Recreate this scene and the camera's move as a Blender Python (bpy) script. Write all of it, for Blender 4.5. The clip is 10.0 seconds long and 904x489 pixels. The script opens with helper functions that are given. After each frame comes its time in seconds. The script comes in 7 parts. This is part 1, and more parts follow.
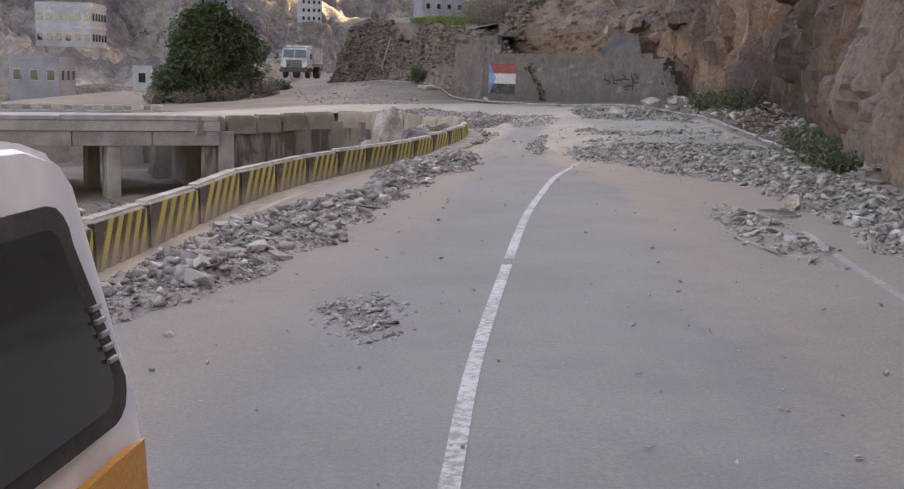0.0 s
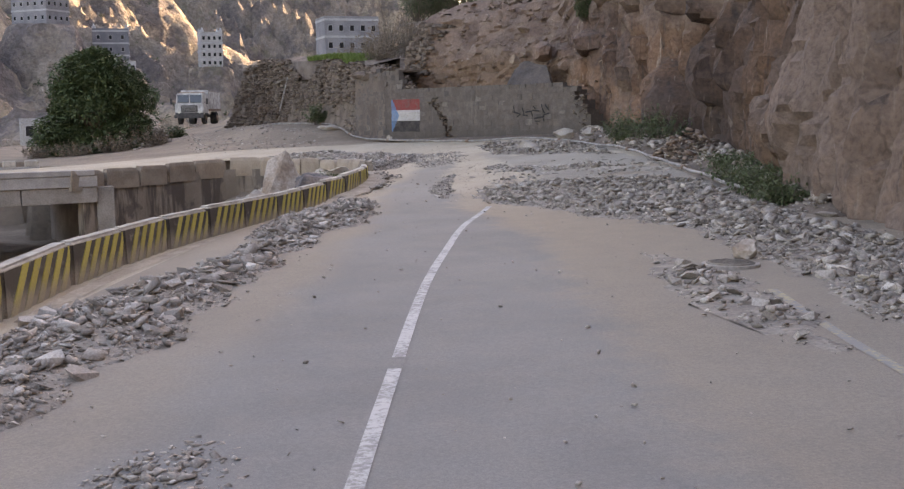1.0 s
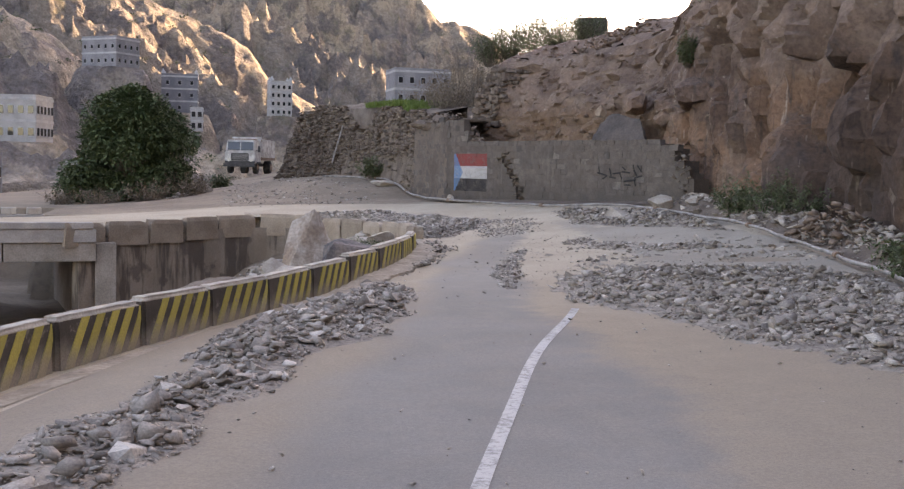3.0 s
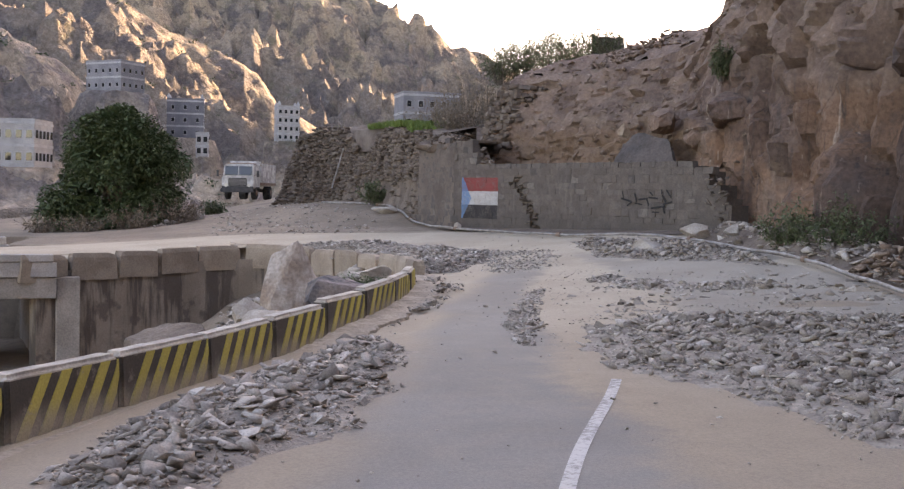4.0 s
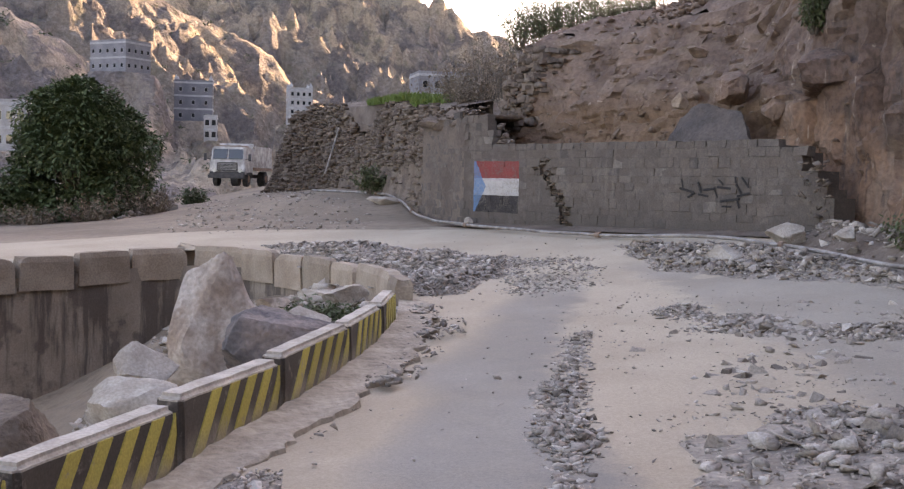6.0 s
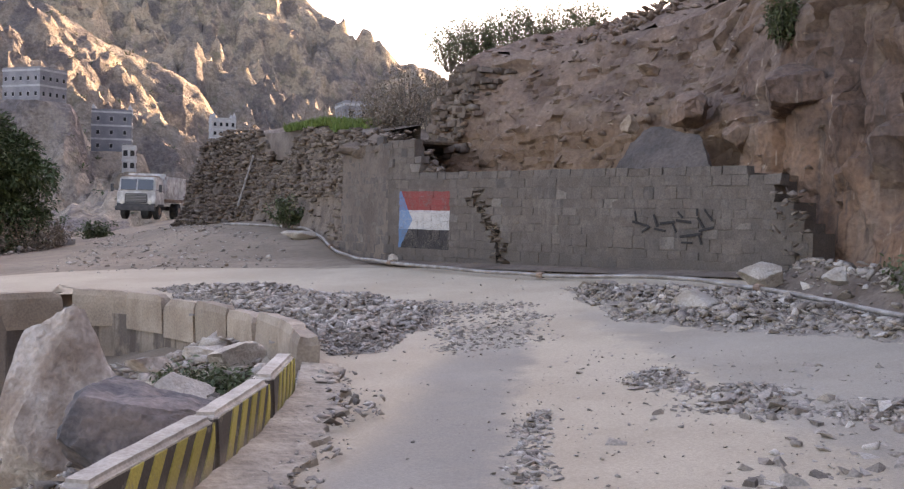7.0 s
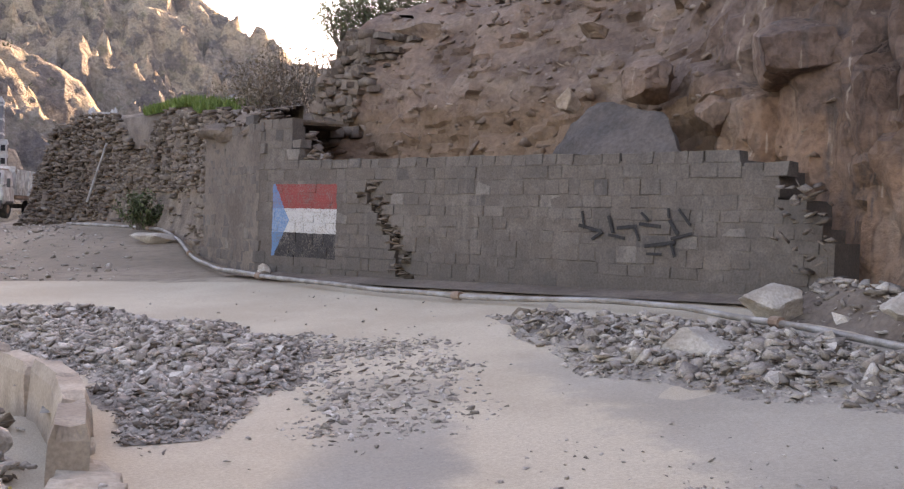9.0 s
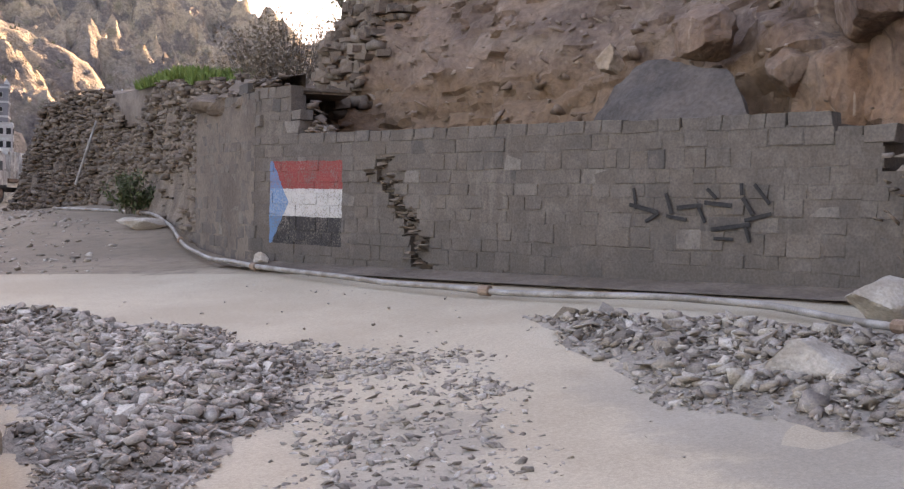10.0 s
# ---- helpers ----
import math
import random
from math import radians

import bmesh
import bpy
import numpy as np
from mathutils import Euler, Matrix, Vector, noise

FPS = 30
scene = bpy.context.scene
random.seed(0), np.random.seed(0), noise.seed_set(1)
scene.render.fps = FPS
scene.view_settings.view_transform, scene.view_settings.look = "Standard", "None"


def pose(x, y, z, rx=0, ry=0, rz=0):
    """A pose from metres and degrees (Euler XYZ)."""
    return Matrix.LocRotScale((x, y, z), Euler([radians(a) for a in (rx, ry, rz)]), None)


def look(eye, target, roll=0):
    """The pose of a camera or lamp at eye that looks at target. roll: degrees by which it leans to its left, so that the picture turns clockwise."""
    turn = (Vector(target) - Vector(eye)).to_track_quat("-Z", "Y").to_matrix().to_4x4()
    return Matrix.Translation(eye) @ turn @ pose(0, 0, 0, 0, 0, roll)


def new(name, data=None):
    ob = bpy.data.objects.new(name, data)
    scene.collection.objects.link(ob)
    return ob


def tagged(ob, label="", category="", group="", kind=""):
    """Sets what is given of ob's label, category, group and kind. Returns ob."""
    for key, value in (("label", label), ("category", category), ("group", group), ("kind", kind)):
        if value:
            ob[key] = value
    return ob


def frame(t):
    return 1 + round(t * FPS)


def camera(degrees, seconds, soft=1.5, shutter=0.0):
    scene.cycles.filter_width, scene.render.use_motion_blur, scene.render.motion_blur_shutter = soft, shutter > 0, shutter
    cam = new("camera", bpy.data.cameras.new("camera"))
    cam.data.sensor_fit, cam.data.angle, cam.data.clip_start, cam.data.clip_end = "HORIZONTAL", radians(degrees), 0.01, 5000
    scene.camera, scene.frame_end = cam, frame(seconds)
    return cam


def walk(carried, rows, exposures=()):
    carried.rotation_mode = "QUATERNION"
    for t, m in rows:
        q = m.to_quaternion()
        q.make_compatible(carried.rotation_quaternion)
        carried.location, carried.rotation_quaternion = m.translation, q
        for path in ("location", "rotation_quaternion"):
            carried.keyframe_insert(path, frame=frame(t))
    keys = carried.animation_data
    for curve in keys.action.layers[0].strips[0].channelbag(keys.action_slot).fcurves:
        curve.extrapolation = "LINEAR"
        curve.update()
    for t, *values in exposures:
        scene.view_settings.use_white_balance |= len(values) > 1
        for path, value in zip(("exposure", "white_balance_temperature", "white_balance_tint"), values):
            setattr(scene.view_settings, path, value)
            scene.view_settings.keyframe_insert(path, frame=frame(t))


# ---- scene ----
cam = camera(43.0, 10.0, soft=1.3)
PATH = [
    (0, (2.598, 1.493, 2.198), (2.841, 3.457, 1.91), 1.6),
    (0.5, (3.076, 3.266, 2.19), (3.37, 5.229, 1.941), 0.1),
    (1, (3.527, 5.132, 2.19), (3.912, 7.082, 1.966), -0.9),
    (1.5, (3.984, 7.099, 2.159), (4.352, 9.059, 2.007), -0.5),
    (2, (4.403, 9.112, 2.15), (4.741, 11.077, 1.998), -0.8),
    (2.2, (4.566, 9.937, 2.146), (4.84, 11.914, 2.017), 0.4),
    (3.3, (5.323, 14.695, 2.155), (5.597, 16.673, 2.034), 1.4),
    (3.5, (5.472, 15.572, 2.158), (5.761, 17.548, 2.05), -0.3),
    (4, (5.845, 17.78, 2.145), (6.097, 19.763, 2.066), 1.3),
    (4.5, (6.232, 19.994, 2.162), (6.516, 21.97, 2.047), 2.0),
    (5, (6.59, 22.195, 2.177), (6.836, 24.177, 2.082), 1.9),
    (5.2, (6.739, 23.063, 2.176), (6.962, 25.046, 2.04), 3.1),
    (6.3, (7.486, 27.739, 2.27), (7.708, 29.725, 2.207), -0.9),
    (6.5, (7.604, 28.523, 2.267), (7.852, 30.507, 2.228), -2.9),
    (7, (7.872, 30.361, 2.265), (8.211, 32.331, 2.22), 1.4),
    (7.5, (8.198, 32.104, 2.278), (8.614, 34.059, 2.229), 2.0),
    (8, (8.585, 33.763, 2.246), (9.081, 35.701, 2.213), 1.7),
    (8.5, (8.888, 35.395, 2.257), (9.498, 37.299, 2.288), -1.0),
    (9, (9.155, 36.948, 2.238), (9.673, 38.88, 2.203), 1.9),
    (9.5, (9.422, 38.496, 2.241), (9.984, 40.415, 2.194), 4.8),
    (10, (9.767, 40.022, 2.255), (10.265, 41.958, 2.184), 1.3),
]
walk(cam, [(t, look(eye, target, roll)) for t, eye, target, roll in PATH], [(0, 2.54, 8900, 25), (2, 2.47, 8800, 25), (3.5, 2.5, 8700, 26), (7, 2.56, 8500, 28), (10, 2.74, 8900, 28)])

# ---- world, sun, exposure ----
SUN_ELEV, SUN_AZ = 20.0, 42.0  # azimuth from +y towards +x
world = bpy.data.worlds.new("world")
scene.world = world
world.use_nodes = True
wn = world.node_tree.nodes
sky = wn.new("ShaderNodeTexSky")
sky.sky_type = "NISHITA"
sky.sun_disc = False
sky.sun_elevation, sky.sun_rotation = radians(SUN_ELEV), radians(SUN_AZ)
sky.dust_density, sky.air_density, sky.altitude = 4.0, 1.0, 1500
world.node_tree.links.new(sky.outputs[0], wn["Background"].inputs[0])
wn["Background"].inputs[1].default_value = 0.15
sun = new("sun", bpy.data.lights.new("sun", "SUN"))
sun.data.energy, sun.data.angle, sun.data.color = 4.2, radians(0.5), (1.0, 0.85, 0.64)
se, sa = radians(SUN_ELEV), radians(SUN_AZ)
sun.matrix_world = look((math.cos(se) * math.sin(sa) * 100, math.cos(se) * math.cos(sa) * 100, math.sin(se) * 100), (0, 0, 0))


# ---- materials ----
def material(name, rough=0.9, metal=0.0):
    m = bpy.data.materials.new(name)
    m.use_nodes = True
    b = m.node_tree.nodes["Principled BSDF"]
    b.inputs["Roughness"].default_value, b.inputs["Metallic"].default_value = rough, metal
    b.inputs["Specular IOR Level"].default_value = 0.3
    return m


class Nodes:
    """Short hand for building a node tree."""

    def __init__(self, m):
        self.t, self.n, self.l = m.node_tree, m.node_tree.nodes, m.node_tree.links
        self.b = self.n["Principled BSDF"]

    def put(self, target, value):
        if hasattr(value, "is_output"):
            self.l.new(value, target)
        else:
            target.default_value = value

    def pos(self):
        return self.n.new("ShaderNodeNewGeometry").outputs["Position"]

    def obj(self):
        return self.n.new("ShaderNodeTexCoord").outputs["Object"]

    def scaled(self, vec, s):
        n = self.n.new("ShaderNodeMapping")
        self.l.new(vec, n.inputs[0])
        n.inputs["Scale"].default_value = s
        return n.outputs[0]

    def warp(self, vec, scale, amount):
        """The place, shifted by noise."""
        n = self.n.new("ShaderNodeTexNoise")
        self.l.new(vec, n.inputs["Vector"])
        n.inputs["Scale"].default_value = scale
        v = self.n.new("ShaderNodeVectorMath")
        v.operation = "MULTIPLY_ADD"
        self.l.new(n.outputs["Color"], v.inputs[0])
        v.inputs[1].default_value = (amount, amount, amount)
        self.l.new(vec, v.inputs[2])
        return v.outputs[0]

    def noise(self, vec, scale, detail=4.0, rough=0.55, dist=0.0):
        n = self.n.new("ShaderNodeTexNoise")
        self.l.new(vec, n.inputs["Vector"])
        n.inputs["Scale"].default_value, n.inputs["Detail"].default_value = scale, detail
        n.inputs["Roughness"].default_value, n.inputs["Distortion"].default_value = rough, dist
        return n.outputs[0]

    def voronoi(self, vec, scale, feature="F1"):
        n = self.n.new("ShaderNodeTexVoronoi")
        n.feature = feature
        self.l.new(vec, n.inputs["Vector"])
        n.inputs["Scale"].default_value = scale
        return n.outputs[0]

    def math(self, op, a, b=0.0, c=0.0):
        n = self.n.new("ShaderNodeMath")
        n.operation = op
        for i, v in enumerate((a, b, c)):
            self.put(n.inputs[i], v)
        return n.outputs[0]

    def ramp(self, value, lo, hi, to_lo=0.0, to_hi=1.0):
        n = self.n.new("ShaderNodeMapRange")
        n.interpolation_type = "SMOOTHSTEP"
        for k, v in (("Value", value), ("From Min", lo), ("From Max", hi), ("To Min", to_lo), ("To Max", to_hi)):
            self.put(n.inputs[k], v)
        return n.outputs[0]

    def table(self, value, rows, lo, hi):
        """Straight lines between rows of (key, result), with results from lo to hi."""
        k0, k1 = rows[0][0], rows[-1][0]
        n = self.n.new("ShaderNodeValToRGB")
        self.l.new(self.math("DIVIDE", self.math("SUBTRACT", value, k0), k1 - k0), n.inputs[0])
        e = n.color_ramp.elements
        for i, (key, result) in enumerate(rows):
            at, v = (key - k0) / (k1 - k0), (result - lo) / (hi - lo)
            x = e[0] if i == 0 else e[-1] if i == len(rows) - 1 else e.new(at)
            x.position, x.color = at, (v, v, v, 1)
        return self.math("MULTIPLY_ADD", n.outputs[0], hi - lo, lo)

    def mix(self, f, a, b):
        n = self.n.new("ShaderNodeMix")
        n.data_type = "RGBA"
        self.put(n.inputs[0], f)
        self.put(n.inputs[6], (*a, 1) if isinstance(a, tuple) else a)
        self.put(n.inputs[7], (*b, 1) if isinstance(b, tuple) else b)
        return n.outputs[2]

    def scale_colour(self, c, f):
        n = self.n.new("ShaderNodeMix")
        n.data_type, n.blend_type = "RGBA", "MULTIPLY"
        n.inputs[0].default_value = 1.0
        self.put(n.inputs[6], (*c, 1) if isinstance(c, tuple) else c)
        comb = self.n.new("ShaderNodeCombineColor")
        for i in range(3):
            self.put(comb.inputs[i], f)
        self.l.new(comb.outputs[0], n.inputs[7])
        return n.outputs[2]

    def random(self):
        return self.n.new("ShaderNodeObjectInfo").outputs["Random"]

    def island(self):
        return self.n.new("ShaderNodeNewGeometry").outputs["Random Per Island"]

    def sep(self, vec):
        n = self.n.new("ShaderNodeSeparateXYZ")
        self.l.new(vec, n.inputs[0])
        return n.outputs

    def bump(self, h, strength=0.5, distance=0.02):
        n = self.n.new("ShaderNodeBump")
        n.inputs["Strength"].default_value, n.inputs["Distance"].default_value = strength, distance
        self.l.new(h, n.inputs["Height"])
        self.l.new(n.outputs[0], self.b.inputs["Normal"])

    def colour(self, c):
        self.put(self.b.inputs["Base Color"], (*c, 1) if isinstance(c, tuple) else c)


def mottled(name, c1, c2, scale=3.0, fine=40.0, rough=0.9, bump=0.3, metal=0.0, local=True, dist=0.01, vary=0.0):
    """Two tones by coarse noise, grain by fine noise, with an optional change from object to object."""
    m = material(name, rough, metal)
    k = Nodes(m)
    p = k.obj() if local else k.pos()
    a, b = k.noise(p, scale, 5), k.noise(p, fine, 3)
    col = k.mix(k.ramp(a, 0.35, 0.65), c1, c2)
    col = k.scale_colour(col, k.ramp(b, 0.2, 0.8, 0.8, 1.2))
    if vary:
        col = k.scale_colour(col, k.ramp(k.random(), 0, 1, 1 - vary, 1 + vary))
    k.colour(col)
    k.bump(b, bump, dist)
    return m


def stone_material(name, tones, per_island, scale=6.0):
    """Broken stone: each piece takes its own tone, with grain and dust."""
    m = material(name, 0.92)
    k = Nodes(m)
    r = k.island() if per_island else k.random()
    p = k.pos()
    n1, n2 = k.noise(p, scale, 5), k.noise(p, 45, 3)
    ramp = k.n.new("ShaderNodeValToRGB")
    k.l.new(r, ramp.inputs[0])
    e = ramp.color_ramp.elements
    e[0].color, e[0].position = (*tones[0], 1), 0.0
    e[1].color, e[1].position = (*tones[-1], 1), 1.0
    for i, c in enumerate(tones[1:-1], 1):
        x = e.new(i / (len(tones) - 1))
        x.color = (*c, 1)
    col = k.mix(k.ramp(n1, 0.5, 0.7, 0, 0.3), ramp.outputs[0], (0.32, 0.268, 0.215))
    col = k.scale_colour(col, k.ramp(n2, 0.2, 0.8, 0.75, 1.25))
    k.colour(col)
    k.bump(k.math("ADD", n1, k.math("MULTIPLY", n2, 0.3)), 0.5, 0.03)
    return m


GREY_TONES = [(0.16, 0.134, 0.112), (0.31, 0.262, 0.218), (0.40, 0.345, 0.292), (0.22, 0.186, 0.156), (0.54, 0.48, 0.415), (0.27, 0.228, 0.19), (0.37, 0.312, 0.258)]
TAN_TONES = [(0.12, 0.098, 0.08), (0.28, 0.235, 0.19), (0.38, 0.33, 0.275), (0.22, 0.18, 0.15), (0.50, 0.445, 0.38), (0.19, 0.16, 0.135)]
M_RUBBLE = stone_material("rubble", GREY_TONES, True)
M_STONE = stone_material("loose_stone", GREY_TONES, False)
M_RUBBLE_TAN = stone_material("tan_rubble", TAN_TONES, True)
M_STONE_TAN = stone_material("tan_stone", TAN_TONES, False)
M_RUIN = stone_material("field_stone", [(0.075, 0.056, 0.043), (0.135, 0.10, 0.077), (0.19, 0.145, 0.112), (0.10, 0.077, 0.06), (0.25, 0.2, 0.158)], False)
M_RUIN_FILL = stone_material("field_stone_fill", [(0.075, 0.056, 0.043), (0.135, 0.10, 0.077), (0.19, 0.145, 0.112), (0.10, 0.077, 0.06), (0.25, 0.2, 0.158)], True)


def dirt_material():
    m = material("dirt", 0.95)
    k = Nodes(m)
    p = k.pos()
    a, b, c = k.noise(p, 0.25, 6), k.noise(p, 3, 6, 0.65), k.noise(p, 60, 3)
    col = k.mix(k.ramp(a, 0.35, 0.65), (0.2, 0.152, 0.108), (0.272, 0.21, 0.15))
    col = k.mix(k.ramp(b, 0.45, 0.7, 0, 0.6), col, (0.14, 0.107, 0.08))
    y = k.sep(p)[1]
    sand = k.mix(k.ramp(a, 0.35, 0.65), (0.39, 0.322, 0.238), (0.455, 0.384, 0.29))
    far = k.ramp(k.math("MULTIPLY_ADD", k.math("SUBTRACT", b, 0.5), 3.0, y), 60.5, 63.5)
    far = k.math("MAXIMUM", far, k.ramp(k.sep(p)[2], -0.25, -0.6))
    # mud washed down along the foot of the cliff
    far = k.math("MAXIMUM", far, k.math("MULTIPLY", k.ramp(k.math("MULTIPLY_ADD", b, 2.0, k.sep(p)[0]), 11.0, 14.0, 0, 0.8), k.ramp(y, 45, 36)))
    col = k.mix(far, sand, col)
    col = k.scale_colour(col, k.ramp(c, 0.2, 0.8, 0.8, 1.2))
    k.colour(col)
    k.bump(k.math("ADD", b, k.math("MULTIPLY", c, 0.25)), 0.5, 0.04)
    return m


M_DIRT = dirt_material()


def asphalt_material():
    """Worn asphalt, swept clean along the wheel path (u across, s along the road); tan dust lies beside it and thickens along the bend."""
    m = material("asphalt", 0.85)
    k = Nodes(m)
    uv = k.n.new("ShaderNodeUVMap").outputs[0]
    u, s, _ = k.sep(uv)
    p = k.pos()
    big, mid, fine, grit = k.noise(p, 0.35, 5, 0.6), k.noise(p, 2.2, 6, 0.65), k.noise(p, 90, 2), k.noise(p, 28, 3, 0.7)
    base = k.mix(k.ramp(big, 0.35, 0.65), (0.176, 0.172, 0.162), (0.21, 0.204, 0.192))
    base = k.mix(k.ramp(k.noise(k.scaled(p, (1.2, 0.25, 1)), 1.1, 5, 0.6), 0.52, 0.7, 0, 0.5), base, (0.225, 0.212, 0.19))
    base = k.scale_colour(base, k.ramp(fine, 0.2, 0.8, 0.86, 1.14))
    base = k.scale_colour(base, k.ramp(grit, 0.3, 0.7, 0.92, 1.08))
    right = k.table(s, [(-10, 2.3), (2, 2.2), (8, 2.05), (14, 1.75), (18, 1.4), (22, 0.4), (25, -0.8), (30, -1.4), (34, -1.9), (38, -1.3), (42, -0.2), (46, 0.3), (50, 0.6)], -4.0, 4.0)
    left = k.table(s, [(-10, -1.9), (2, -1.7), (10, -1.4), (15, -1.5), (21, -1.7), (25, -2.35), (29, -2.8), (34, -3.1), (37, -2.5), (40, -1.9), (43, -0.8), (46, -0.4), (50, 0.0)], -4.0, 4.0)
    wob = k.math("MULTIPLY_ADD", k.math("SUBTRACT", big, 0.5), 1.3, u)
    wob = k.math("MULTIPLY_ADD", k.math("SUBTRACT", mid, 0.5), 0.6, wob)
    beside = k.math("MAXIMUM", k.ramp(k.math("SUBTRACT", wob, right), -0.25, 0.55), k.ramp(k.math("SUBTRACT", left, wob), -0.25, 0.7))
    beside = k.math("MAXIMUM", beside, k.ramp(k.math("MULTIPLY_ADD", k.math("SUBTRACT", big, 0.5), 6.0, s), 40, 48))
    # grey mud shows on the outer side of the bend
    mud = k.math("MULTIPLY", k.ramp(k.math("MULTIPLY_ADD", k.math("SUBTRACT", mid, 0.5), 1.0, wob), 0.6, 1.8), k.math("MULTIPLY", k.ramp(s, 27, 33), k.ramp(s, 47, 43)))
    thick = k.math("MULTIPLY", k.ramp(s, 2, 34, 0.42, 0.9), k.ramp(mud, 0, 1, 1.0, 0.38))
    dust = k.math("ADD", k.ramp(s, 4, 42, 0.06, 0.34), k.math("MULTIPLY", beside, thick))
    dust = k.math("MULTIPLY_ADD", k.ramp(mid, 0.35, 0.7), 0.1, dust)
    dust = k.math("MINIMUM", k.math("MULTIPLY", dust, k.ramp(mud, 0, 1, 1.0, 0.8)), 1.0)
    sand = k.mix(k.ramp(big, 0.35, 0.65), (0.395, 0.325, 0.24), (0.46, 0.387, 0.292))
    early = k.mix(mid, (0.27, 0.216, 0.16), (0.335, 0.272, 0.204))
    sand = k.mix(k.ramp(k.math("MULTIPLY_ADD", mid, 6.0, s), 40, 24), sand, early)
    sand = k.scale_colour(sand, k.ramp(fine, 0.2, 0.8, 0.88, 1.12))
    sand = k.scale_colour(sand, k.ramp(grit, 0.32, 0.68, 0.9, 1.08))
    pebble = k.ramp(k.voronoi(p, 16), 0.13, 0.09)
    sand = k.mix(k.math("MULTIPLY", pebble, k.ramp(mid, 0.45, 0.62, 0, 0.55)), sand, (0.17, 0.145, 0.12))
    k.colour(k.mix(dust, base, sand))
    k.put(k.b.inputs["Roughness"], k.ramp(dust, 0, 1, 0.85, 0.97))
    k.b.inputs["Specular IOR Level"].default_value = 0.12
    k.bump(k.math("MULTIPLY_ADD", mid, 0.5, fine), 0.2, 0.005)
    return m


M_ASPHALT = asphalt_material()


def line_material(name, c, worn=0.0):
    m = material(name, 0.8)
    k = Nodes(m)
    p = k.pos()
    wear = k.ramp(k.math("ADD", k.noise(p, 14, 5, 0.7), k.math("MULTIPLY", k.noise(p, 1.2, 3), 0.5)), 0.72 - worn, 0.95 - worn)
    k.colour(k.mix(wear, c, (0.24, 0.228, 0.212)))
    return m


M_LINE = line_material("road_paint_white", (0.46, 0.445, 0.42), 0.06)
M_LINE_Y = line_material("road_paint_yellow", (0.40, 0.33, 0.20), 0.14)


